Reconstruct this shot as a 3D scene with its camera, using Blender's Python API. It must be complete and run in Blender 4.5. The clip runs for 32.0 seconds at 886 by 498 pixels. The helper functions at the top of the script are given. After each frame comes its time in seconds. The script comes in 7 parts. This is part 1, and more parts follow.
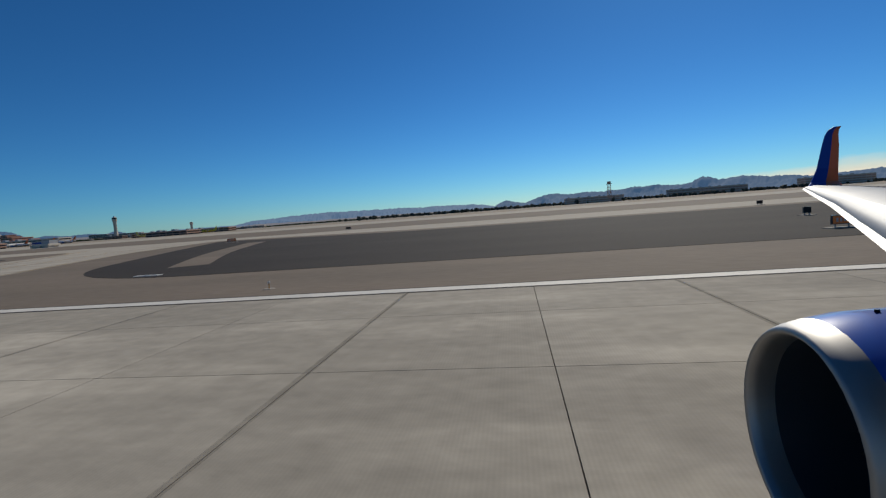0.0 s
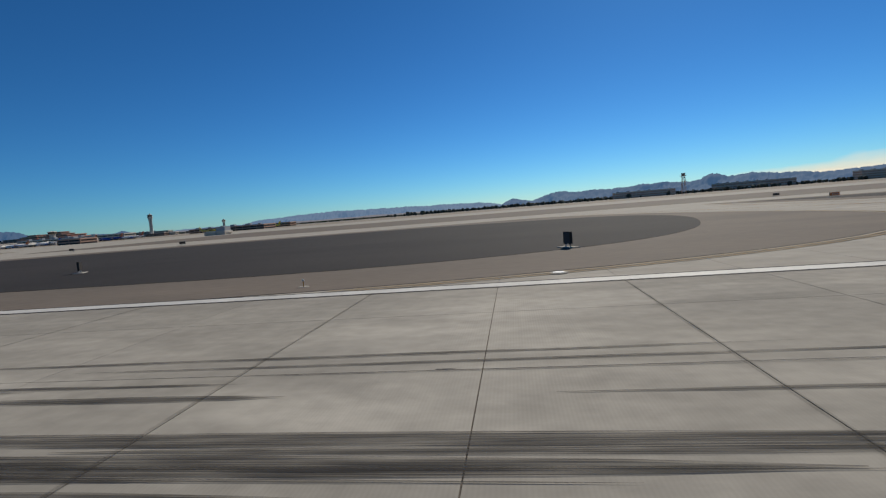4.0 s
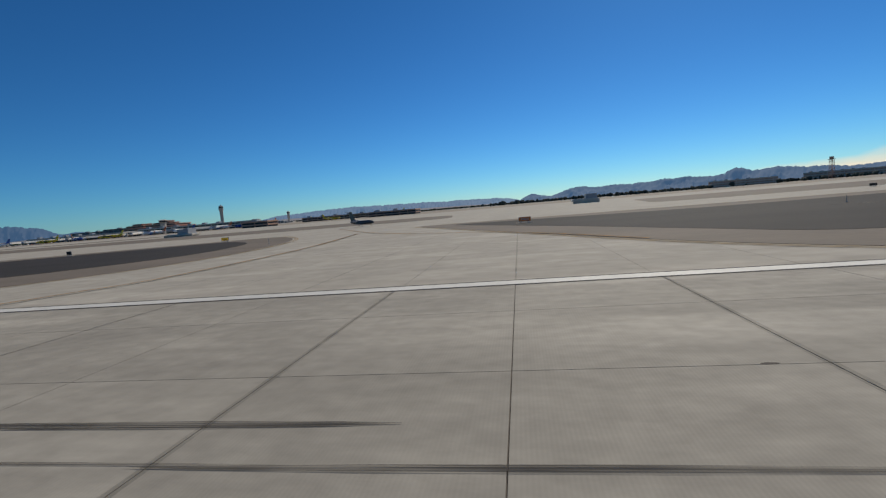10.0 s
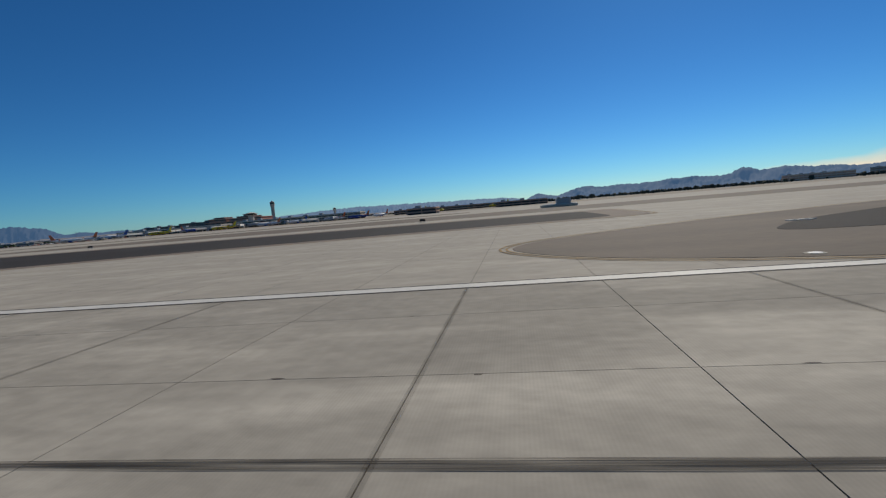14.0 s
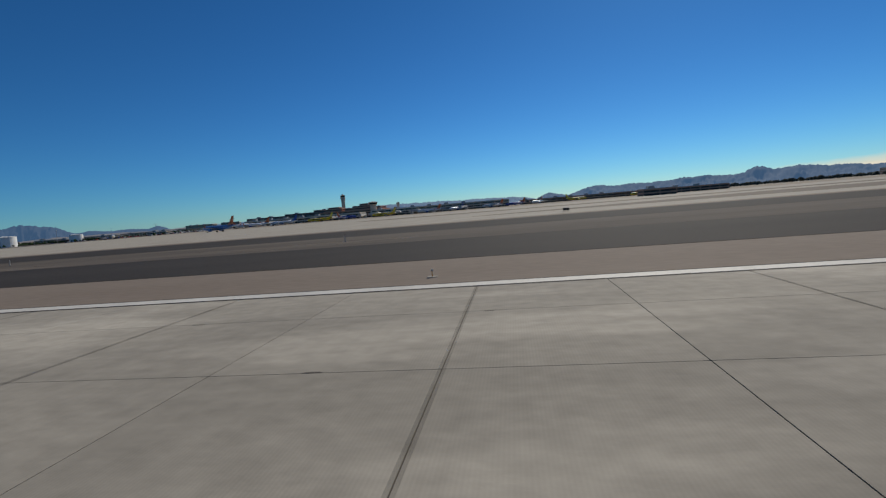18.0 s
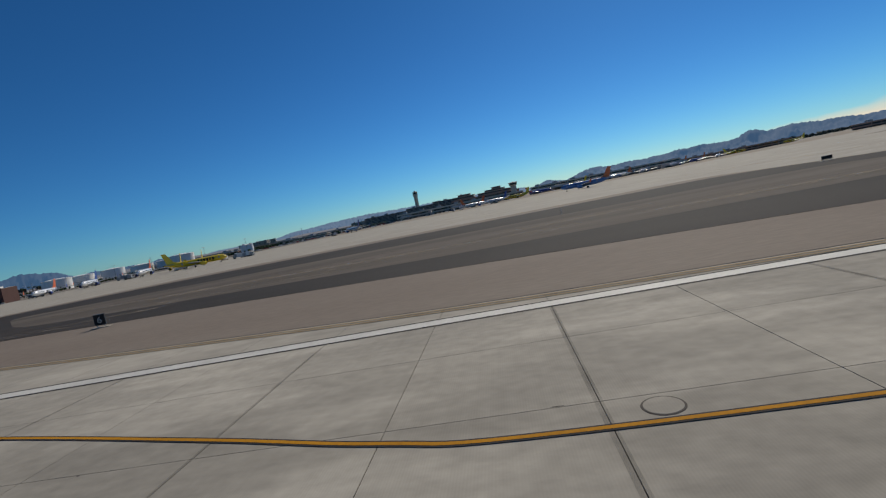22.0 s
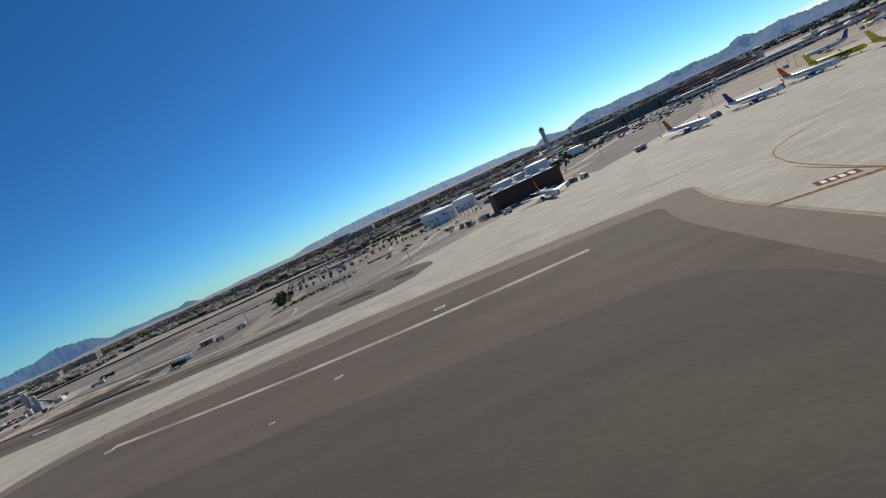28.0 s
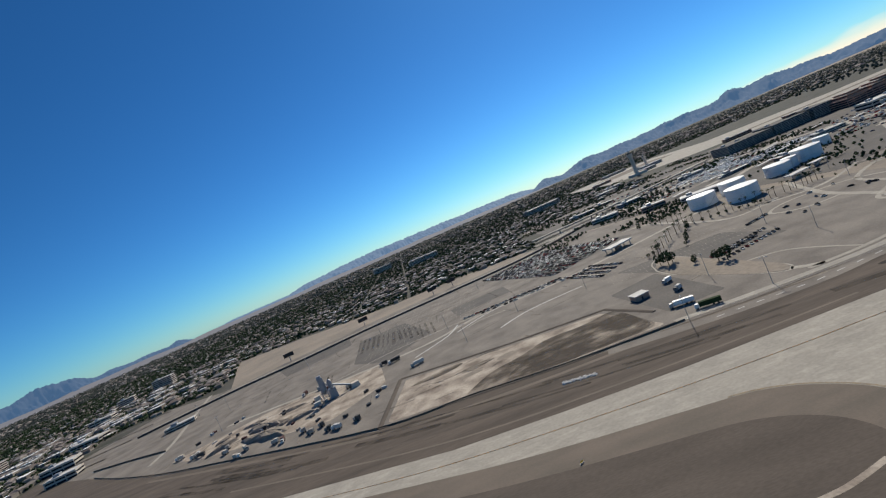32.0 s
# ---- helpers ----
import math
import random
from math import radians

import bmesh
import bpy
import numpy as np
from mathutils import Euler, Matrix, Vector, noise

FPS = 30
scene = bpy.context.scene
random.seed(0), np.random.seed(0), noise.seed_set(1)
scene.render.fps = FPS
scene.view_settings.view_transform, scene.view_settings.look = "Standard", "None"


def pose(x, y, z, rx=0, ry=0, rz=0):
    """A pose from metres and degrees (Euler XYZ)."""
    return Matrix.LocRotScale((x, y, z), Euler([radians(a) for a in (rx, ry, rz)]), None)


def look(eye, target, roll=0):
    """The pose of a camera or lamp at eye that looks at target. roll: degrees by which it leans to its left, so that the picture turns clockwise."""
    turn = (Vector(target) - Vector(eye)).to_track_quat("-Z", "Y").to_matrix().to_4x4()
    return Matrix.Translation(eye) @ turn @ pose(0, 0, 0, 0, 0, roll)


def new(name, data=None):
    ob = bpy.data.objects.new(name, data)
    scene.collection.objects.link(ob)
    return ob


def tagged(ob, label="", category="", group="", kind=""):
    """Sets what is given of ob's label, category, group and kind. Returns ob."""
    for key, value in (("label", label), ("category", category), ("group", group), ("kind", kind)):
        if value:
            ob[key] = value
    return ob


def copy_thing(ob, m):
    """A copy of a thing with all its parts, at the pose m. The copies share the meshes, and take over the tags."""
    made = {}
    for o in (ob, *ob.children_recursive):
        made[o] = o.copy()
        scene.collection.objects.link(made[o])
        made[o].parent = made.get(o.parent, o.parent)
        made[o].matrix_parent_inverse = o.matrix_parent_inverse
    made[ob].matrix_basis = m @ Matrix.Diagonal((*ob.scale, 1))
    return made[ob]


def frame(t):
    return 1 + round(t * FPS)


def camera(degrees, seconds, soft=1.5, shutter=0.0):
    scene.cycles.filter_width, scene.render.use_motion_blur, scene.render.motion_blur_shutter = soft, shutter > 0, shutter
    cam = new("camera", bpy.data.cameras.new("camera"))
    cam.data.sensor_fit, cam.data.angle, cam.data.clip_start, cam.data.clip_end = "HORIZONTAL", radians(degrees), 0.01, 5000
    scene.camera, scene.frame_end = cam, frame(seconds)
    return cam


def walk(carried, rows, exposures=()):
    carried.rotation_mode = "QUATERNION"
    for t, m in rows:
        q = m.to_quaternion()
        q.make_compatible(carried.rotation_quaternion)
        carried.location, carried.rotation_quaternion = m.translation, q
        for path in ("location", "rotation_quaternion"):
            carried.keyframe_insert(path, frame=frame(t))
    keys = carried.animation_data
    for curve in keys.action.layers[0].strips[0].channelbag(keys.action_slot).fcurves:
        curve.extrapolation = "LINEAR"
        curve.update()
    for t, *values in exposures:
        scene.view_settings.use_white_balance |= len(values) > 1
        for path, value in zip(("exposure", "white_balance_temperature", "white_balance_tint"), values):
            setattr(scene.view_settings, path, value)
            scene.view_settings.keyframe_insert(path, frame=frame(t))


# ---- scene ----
cam = camera(85.37, 32.0, soft=1.25)

# Scale of the whole site: plan numbers below are in site metres, multiplied by K when built.
K = 0.45

# seconds, x, y, height, yaw, pitch, roll (degrees)
PATH = [
    (0.0, -0.00, 0.25, 3.540, 8.552, -4.277, -4.311),
    (0.5, -18.21, 0.25, 3.540, 8.667, -4.372, -4.979),
    (1.0, -36.36, 0.25, 3.540, 8.527, -4.395, -5.182),
    (1.5, -54.46, 0.26, 3.540, 8.508, -4.381, -5.246),
    (2.0, -72.50, 0.28, 3.540, 8.649, -4.361, -5.239),
    (2.5, -90.49, 0.30, 3.540, 8.726, -4.397, -5.204),
    (3.0, -108.41, 0.32, 3.540, 8.664, -4.419, -5.118),
    (3.5, -126.28, 0.34, 3.540, 8.624, -4.466, -4.899),
    (4.0, -144.10, 0.37, 3.540, 8.595, -4.406, -4.586),
    (4.5, -162.14, 0.41, 3.540, 8.657, -4.485, -4.703),
    (5.0, -180.72, 0.44, 3.540, 8.793, -4.524, -4.718),
    (5.5, -199.81, 0.47, 3.540, 8.950, -4.536, -4.678),
    (6.0, -219.44, 0.51, 3.540, 9.077, -4.533, -4.630),
    (6.5, -239.58, 0.55, 3.540, 9.123, -4.528, -4.625),
    (7.0, -260.25, 0.58, 3.540, 9.038, -4.535, -4.708),
    (7.5, -281.45, 0.62, 3.540, 9.056, -4.589, -4.734),
    (8.0, -303.17, 0.66, 3.540, 8.980, -4.627, -4.649),
    (8.5, -325.45, 0.69, 3.540, 8.939, -4.757, -4.352),
    (9.0, -348.32, 0.73, 3.540, 9.007, -4.795, -4.140),
    (9.5, -371.77, 0.76, 3.540, 9.389, -4.907, -4.708),
    (10.0, -395.81, 0.78, 3.540, 9.353, -4.752, -4.696),
    (10.5, -420.43, 0.81, 3.540, 9.553, -4.723, -4.666),
    (11.0, -445.64, 0.83, 3.540, 9.735, -4.699, -4.616),
    (11.5, -471.44, 0.85, 3.540, 9.749, -4.703, -4.576),
    (12.0, -497.83, 0.86, 3.540, 9.671, -4.686, -4.587),
    (12.5, -524.92, 0.87, 3.540, 9.522, -4.693, -4.557),
    (13.0, -552.82, 0.87, 3.540, 9.365, -4.593, -4.510),
    (13.5, -581.55, 0.87, 3.540, 9.123, -4.659, -4.595),
    (14.0, -611.10, 0.86, 3.540, 8.819, -4.714, -4.755),
    (14.5, -641.46, 0.85, 3.540, 8.590, -4.724, -4.686),
    (15.0, -672.64, 0.82, 3.540, 8.571, -4.732, -4.546),
    (15.5, -704.64, 0.79, 3.540, 8.625, -4.768, -4.408),
    (16.0, -737.46, 0.75, 3.540, 8.695, -4.787, -4.321),
    (16.5, -771.01, 0.70, 3.540, 8.719, -4.743, -4.329),
    (17.0, -805.21, 0.65, 3.540, 8.640, -4.590, -4.480),
    (17.5, -840.04, 0.58, 3.540, 8.641, -4.707, -4.551),
    (18.0, -875.51, 0.50, 3.540, 8.548, -4.729, -4.693),
    (18.5, -911.62, 0.42, 3.881, 8.325, -4.681, -4.957),
    (19.0, -948.38, 0.32, 4.209, 8.022, -4.599, -5.377),
    (19.5, -985.78, 0.21, 4.487, 7.561, -4.714, -6.279),
    (20.0, -1023.81, 0.09, 4.703, 7.242, -4.650, -7.494),
    (20.5, -1062.34, -0.12, 4.767, 7.129, -4.620, -8.658),
    (21.0, -1101.21, -0.47, 4.864, 7.103, -4.663, -9.733),
    (21.5, -1140.42, -0.92, 5.207, 7.227, -4.737, -10.594),
    (22.0, -1179.97, -1.41, 5.615, 7.366, -4.693, -11.347),
    (22.5, -1219.86, -1.92, 5.945, 7.542, -4.759, -12.001),
    (23.0, -1260.10, -2.38, 6.299, 7.772, -4.769, -12.640),
    (23.5, -1300.67, -2.76, 6.745, 7.337, -4.927, -13.128),
    (24.0, -1341.59, -3.01, 7.242, 7.133, -4.927, -13.493),
    (24.5, -1382.75, -3.10, 7.448, 6.893, -4.772, -13.976),
    (25.0, -1424.05, -2.97, 8.340, 6.622, -4.816, -14.867),
    (25.5, -1465.50, -2.58, 11.289, 6.267, -4.895, -16.326),
    (26.0, -1507.10, -1.89, 14.778, 6.163, -4.873, -18.585),
    (26.5, -1549.00, -1.20, 18.700, 6.380, -5.300, -20.600),
    (27.0, -1590.80, 0.20, 22.700, 6.800, -5.800, -22.250),
    (27.5, -1632.77, 2.03, 27.300, 7.250, -6.284, -23.542),
    (28.0, -1674.95, 3.82, 32.400, 7.388, -6.452, -24.709),
    (28.5, -1717.07, 5.77, 38.112, 7.109, -6.079, -25.285),
    (29.0, -1758.91, 7.86, 45.151, 6.240, -4.900, -25.039),
    (29.5, -1800.48, 10.03, 52.515, 5.559, -3.737, -24.455),
    (30.0, -1841.78, 12.25, 60.458, 4.822, -2.880, -24.212),
    (30.5, -1882.80, 14.46, 69.368, 4.258, -2.601, -24.209),
    (31.0, -1923.54, 16.63, 78.677, 4.179, -2.506, -24.283),
    (31.5, -1964.02, 18.72, 87.909, 3.670, -2.473, -24.024),
    (32.0, -2004.22, 20.68, 97.177, 3.364, -2.489, -23.556),
]


def view_pose(x, y, z, yaw, pitch, roll):
    a, p = radians(yaw), radians(pitch)
    eye = Vector((x, y, z)) * K
    way = Vector((-math.sin(a) * math.cos(p), math.cos(a) * math.cos(p), math.sin(p)))
    return look(eye, eye + way, roll)


walk(cam, [(t, view_pose(*r)) for t, *r in PATH], exposures=[(0, 0.0), (2.5, 0.0), (4, 0.1), (7.5, 0.05), (9, 0.12), (10.5, 0.08), (12, 0.18), (14, 0.0), (18, -0.06), (23, -0.06), (26, 0.24), (27, 0.4), (28.5, 0.5), (30, 0.55), (31, 0.45), (32, 0.42)])

# ---- world and sun ----
SUN_AZ, SUN_EL = 17.0, 36.0
world = bpy.data.worlds.new("world")
scene.world = world
world.use_nodes = True
wn = world.node_tree.nodes
sky = wn.new("ShaderNodeTexSky")
sky.sky_type = "NISHITA"
sky.sun_disc = False
sky.sun_elevation = radians(SUN_EL)
sky.sun_rotation = radians(SUN_AZ)
sky.altitude = 700
sky.air_density = 0.9
sky.dust_density = 0.15
sky.ozone_density = 5.2
wn["Background"].inputs["Strength"].default_value = 0.0395
deep = wn.new("ShaderNodeMix")  # deep blue of clear dry desert air
deep.data_type, deep.blend_type = "RGBA", "MULTIPLY"
deep.inputs["Factor"].default_value = 0.08
tint = wn.new("ShaderNodeMix")
tint.data_type, tint.blend_type = "RGBA", "MULTIPLY"
tint.inputs["Factor"].default_value = 1.0
tint.inputs["B"].default_value = (0.285, 0.97, 1.37, 1)
world.node_tree.links.new(sky.outputs[0], deep.inputs["A"])
redden = wn.new("ShaderNodeMix")
redden.data_type, redden.blend_type = "RGBA", "MULTIPLY"
redden.inputs["Factor"].default_value = 1.0
redden.inputs["B"].default_value = (4.0, 1.0, 0.6, 1)
world.node_tree.links.new(sky.outputs[0], redden.inputs["A"])
world.node_tree.links.new(redden.outputs["Result"], deep.inputs["B"])
world.node_tree.links.new(deep.outputs["Result"], tint.inputs["A"])
world.node_tree.links.new(tint.outputs["Result"], wn["Background"].inputs["Color"])

sun = new("sun", bpy.data.lights.new("sun", "SUN"))
sun.data.energy = 3.75
sun.data.angle = radians(0.53)
sun.data.color = (1.0, 0.93, 0.79)
sd = Vector((math.sin(radians(SUN_AZ)) * math.cos(radians(SUN_EL)), math.cos(radians(SUN_AZ)) * math.cos(radians(SUN_EL)), math.sin(radians(SUN_EL))))
sun.matrix_world = look(sd * 300, (0, 0, 0))


# ---- materials ----
def mat(name, color, rough=0.8, metal=0.0, spots=6.0, vary=0.25, grain=0.6, bump=0.0, coat=0.0, second=None, stretch=(1, 1, 1), per=0.0):
    """Colour with broad patches (spots, metres), fine grain (metres), relief and per-object change."""
    m = bpy.data.materials.new(name)
    m.use_nodes = True
    n, l = m.node_tree.nodes, m.node_tree.links
    b = n["Principled BSDF"]
    b.inputs["Roughness"].default_value = rough
    b.inputs["Metallic"].default_value = metal
    b.inputs["Coat Weight"].default_value = coat
    b.inputs["Specular IOR Level"].default_value = 0.12 if rough >= 0.85 else 0.4
    geo = n.new("ShaderNodeNewGeometry")
    mp = n.new("ShaderNodeMapping")
    mp.inputs["Scale"].default_value = stretch
    l.new(geo.outputs["Position"], mp.inputs["Vector"])
    broad, fine = n.new("ShaderNodeTexNoise"), n.new("ShaderNodeTexNoise")
    broad.inputs["Scale"].default_value = 1 / (spots * K)
    broad.inputs["Detail"].default_value = 5
    fine.inputs["Scale"].default_value = 1 / (grain * K)
    fine.inputs["Detail"].default_value = 6
    for t in (broad, fine):
        l.new(mp.outputs["Vector"], t.inputs["Vector"])
    ramp = n.new("ShaderNodeMapRange")
    ramp.inputs["From Min"].default_value, ramp.inputs["From Max"].default_value = 0.33, 0.67
    l.new(broad.outputs["Fac"], ramp.inputs["Value"])
    mix = n.new("ShaderNodeMix")
    mix.data_type = "RGBA"
    other = second or tuple(c * (1 - vary) for c in color)
    mix.inputs["A"].default_value, mix.inputs["B"].default_value = (*color, 1), (*other, 1)
    l.new(ramp.outputs["Result"], mix.inputs["Factor"])
    hsv = n.new("ShaderNodeHueSaturation")
    l.new(mix.outputs["Result"], hsv.inputs["Color"])
    mr = n.new("ShaderNodeMapRange")
    mr.inputs["From Min"].default_value, mr.inputs["From Max"].default_value = 0.3, 0.7
    mr.inputs["To Min"].default_value, mr.inputs["To Max"].default_value = 1 - vary * 0.5, 1 + vary * 0.5
    l.new(fine.outputs["Fac"], mr.inputs["Value"])
    if per:
        info = n.new("ShaderNodeObjectInfo")
        pr = n.new("ShaderNodeMapRange")
        pr.inputs["To Min"].default_value, pr.inputs["To Max"].default_value = 1 - per, 1 + per
        l.new(info.outputs["Random"], pr.inputs["Value"])
        mul = n.new("ShaderNodeMath")
        mul.operation = "MULTIPLY"
        l.new(mr.outputs["Result"], mul.inputs[0])
        l.new(pr.outputs["Result"], mul.inputs[1])
        l.new(mul.outputs[0], hsv.inputs["Value"])
    else:
        l.new(mr.outputs["Result"], hsv.inputs["Value"])
    l.new(hsv.outputs["Color"], b.inputs["Base Color"])
    if bump:
        bp = n.new("ShaderNodeBump")
        bp.inputs["Strength"].default_value = bump
        bp.inputs["Distance"].default_value = 0.04
        l.new(fine.outputs["Fac"], bp.inputs["Height"])
        l.new(bp.outputs["Normal"], b.inputs["Normal"])
    return m


def island_random(m, spread):
    """Vary the value of a joined mesh piece by piece."""
    n, l = m.node_tree.nodes, m.node_tree.links
    b = n["Principled BSDF"]
    src = b.inputs["Base Color"].links[0].from_socket
    g, r, h = n.new("ShaderNodeNewGeometry"), n.new("ShaderNodeMapRange"), n.new("ShaderNodeHueSaturation")
    r.inputs["To Min"].default_value, r.inputs["To Max"].default_value = 1 - spread, 1 + spread
    l.new(g.outputs["Random Per Island"], r.inputs["Value"])
    l.new(r.outputs["Result"], h.inputs["Value"])
    l.new(src, h.inputs["Color"])
    l.new(h.outputs["Color"], b.inputs["Base Color"])
    return m



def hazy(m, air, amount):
    """Gives off light: bright-air haze painted on far hills, or a lit sign face."""
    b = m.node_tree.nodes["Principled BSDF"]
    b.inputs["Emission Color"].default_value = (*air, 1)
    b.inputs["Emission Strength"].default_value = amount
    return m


def rubber_marks():
    """Worn streaks of tyre rubber, broken up along their length."""
    m = mat("tyre_rubber", (0.05, 0.045, 0.042), 0.85, spots=2, vary=0.2)
    n, l = m.node_tree.nodes, m.node_tree.links
    g, mp, t, r = n.new("ShaderNodeNewGeometry"), n.new("ShaderNodeMapping"), n.new("ShaderNodeTexNoise"), n.new("ShaderNodeMapRange")
    mp.inputs["Scale"].default_value = (0.3, 16, 1)
    t.inputs["Scale"].default_value, t.inputs["Detail"].default_value = 2.2, 6
    r.inputs["From Min"].default_value, r.inputs["From Max"].default_value = 0.35, 0.65
    r.inputs["To Min"].default_value, r.inputs["To Max"].default_value = 0.12, 0.86
    l.new(g.outputs["Position"], mp.inputs["Vector"])
    l.new(mp.outputs["Vector"], t.inputs["Vector"])
    l.new(t.outputs["Fac"], r.inputs["Value"])
    l.new(r.outputs["Result"], n["Principled BSDF"].inputs["Alpha"])
    return m


def thin_smear():
    """Faint grey smear of old sealant either side of a joint."""
    m = mat("sealant_smear", (0.12, 0.108, 0.092), 0.85, spots=2, vary=0.2)
    n, l = m.node_tree.nodes, m.node_tree.links
    t, r, g = n.new("ShaderNodeTexNoise"), n.new("ShaderNodeMapRange"), n.new("ShaderNodeNewGeometry")
    t.inputs["Scale"].default_value, t.inputs["Detail"].default_value = 1.2, 5
    r.inputs["From Min"].default_value, r.inputs["From Max"].default_value = 0.3, 0.7
    r.inputs["To Min"].default_value, r.inputs["To Max"].default_value = 0.08, 0.28
    l.new(g.outputs["Position"], t.inputs["Vector"])
    l.new(t.outputs["Fac"], r.inputs["Value"])
    l.new(r.outputs["Result"], n["Principled BSDF"].inputs["Alpha"])
    return m


def broken(name, color, size, lo, hi, stretch):
    """Thin uneven layer that lets the surface below show through."""
    m = mat(name, color, 0.9, spots=3, vary=0.25)
    n, l = m.node_tree.nodes, m.node_tree.links
    t, r, g, mp = n.new("ShaderNodeTexNoise"), n.new("ShaderNodeMapRange"), n.new("ShaderNodeNewGeometry"), n.new("ShaderNodeMapping")
    mp.inputs["Scale"].default_value = stretch
    t.inputs["Scale"].default_value, t.inputs["Detail"].default_value = size, 6
    r.inputs["From Min"].default_value, r.inputs["From Max"].default_value = 0.34, 0.68
    r.inputs["To Min"].default_value, r.inputs["To Max"].default_value = lo, hi
    l.new(g.outputs["Position"], mp.inputs["Vector"])
    l.new(mp.outputs["Vector"], t.inputs["Vector"])
    l.new(t.outputs["Fac"], r.inputs["Value"])
    l.new(r.outputs["Result"], n["Principled BSDF"].inputs["Alpha"])
    return m


def worn_concrete(m, groove=0.022, cloud=0.24):
    """Fine cross grooves, pale cloudy patches and dark lengthwise staining over concrete."""
    n, l = m.node_tree.nodes, m.node_tree.links
    b = n["Principled BSDF"]
    src = b.inputs["Base Color"].links[0].from_socket
    g = n.new("ShaderNodeNewGeometry")
    value = None
    if groove:  # saw-cut drainage grooves across the slab
        sep, mul, sine, mask, amp = n.new("ShaderNodeSeparateXYZ"), n.new("ShaderNodeMath"), n.new("ShaderNodeMath"), n.new("ShaderNodeTexNoise"), n.new("ShaderNodeMath")
        mul.operation, mul.inputs[1].default_value = "MULTIPLY", 2 * math.pi / (0.075 * K)
        sine.operation, amp.operation = "SINE", "MULTIPLY"
        mask.inputs["Scale"].default_value = 0.5
        l.new(g.outputs["Position"], sep.inputs["Vector"])
        l.new(g.outputs["Position"], mask.inputs["Vector"])
        l.new(sep.outputs["X"], mul.inputs[0])
        l.new(mul.outputs[0], sine.inputs[0])
        l.new(sine.outputs[0], amp.inputs[0])
        l.new(mask.outputs["Fac"], amp.inputs[1])
        cut = n.new("ShaderNodeMath")
        cut.operation, cut.inputs[1].default_value, cut.inputs[2].default_value = "MULTIPLY_ADD", groove * 2.0, 1.0
        l.new(amp.outputs[0], cut.inputs[0])
        value = cut.outputs[0]
    for scale, size, lo, hi, amount in (((1, 0.02, 1), 13.0, 0.42, 0.58, groove), ((0.35, 1, 1), 0.55, 0.5, 0.62, cloud), ((0.06, 1, 1), 1.6, 0.35, 0.7, -cloud * 0.3), ((0.8, 1, 1), 0.16, 0.4, 0.62, cloud * 0.7), ((0.6, 1, 1), 1.9, 0.36, 0.66, cloud * 0.28)):
        mp, t, r = n.new("ShaderNodeMapping"), n.new("ShaderNodeTexNoise"), n.new("ShaderNodeMapRange")
        mp.inputs["Scale"].default_value = scale
        t.inputs["Scale"].default_value, t.inputs["Detail"].default_value = size, 4
        r.inputs["From Min"].default_value, r.inputs["From Max"].default_value = lo, hi
        r.inputs["To Min"].default_value, r.inputs["To Max"].default_value = 1 - amount * 0.5, 1 + amount * 0.5
        l.new(g.outputs["Position"], mp.inputs["Vector"])
        l.new(mp.outputs["Vector"], t.inputs["Vector"])
        l.new(t.outputs["Fac"], r.inputs["Value"])
        if value is None:
            value = r.outputs["Result"]
        else:
            mul = n.new("ShaderNodeMath")
            mul.operation = "MULTIPLY"
            l.new(value, mul.inputs[0])
            l.new(r.outputs["Result"], mul.inputs[1])
            value = mul.outputs[0]
    h = n.new("ShaderNodeHueSaturation")
    l.new(value, h.inputs["Value"])
    l.new(src, h.inputs["Color"])
    l.new(h.outputs["Color"], b.inputs["Base Color"])
    return m


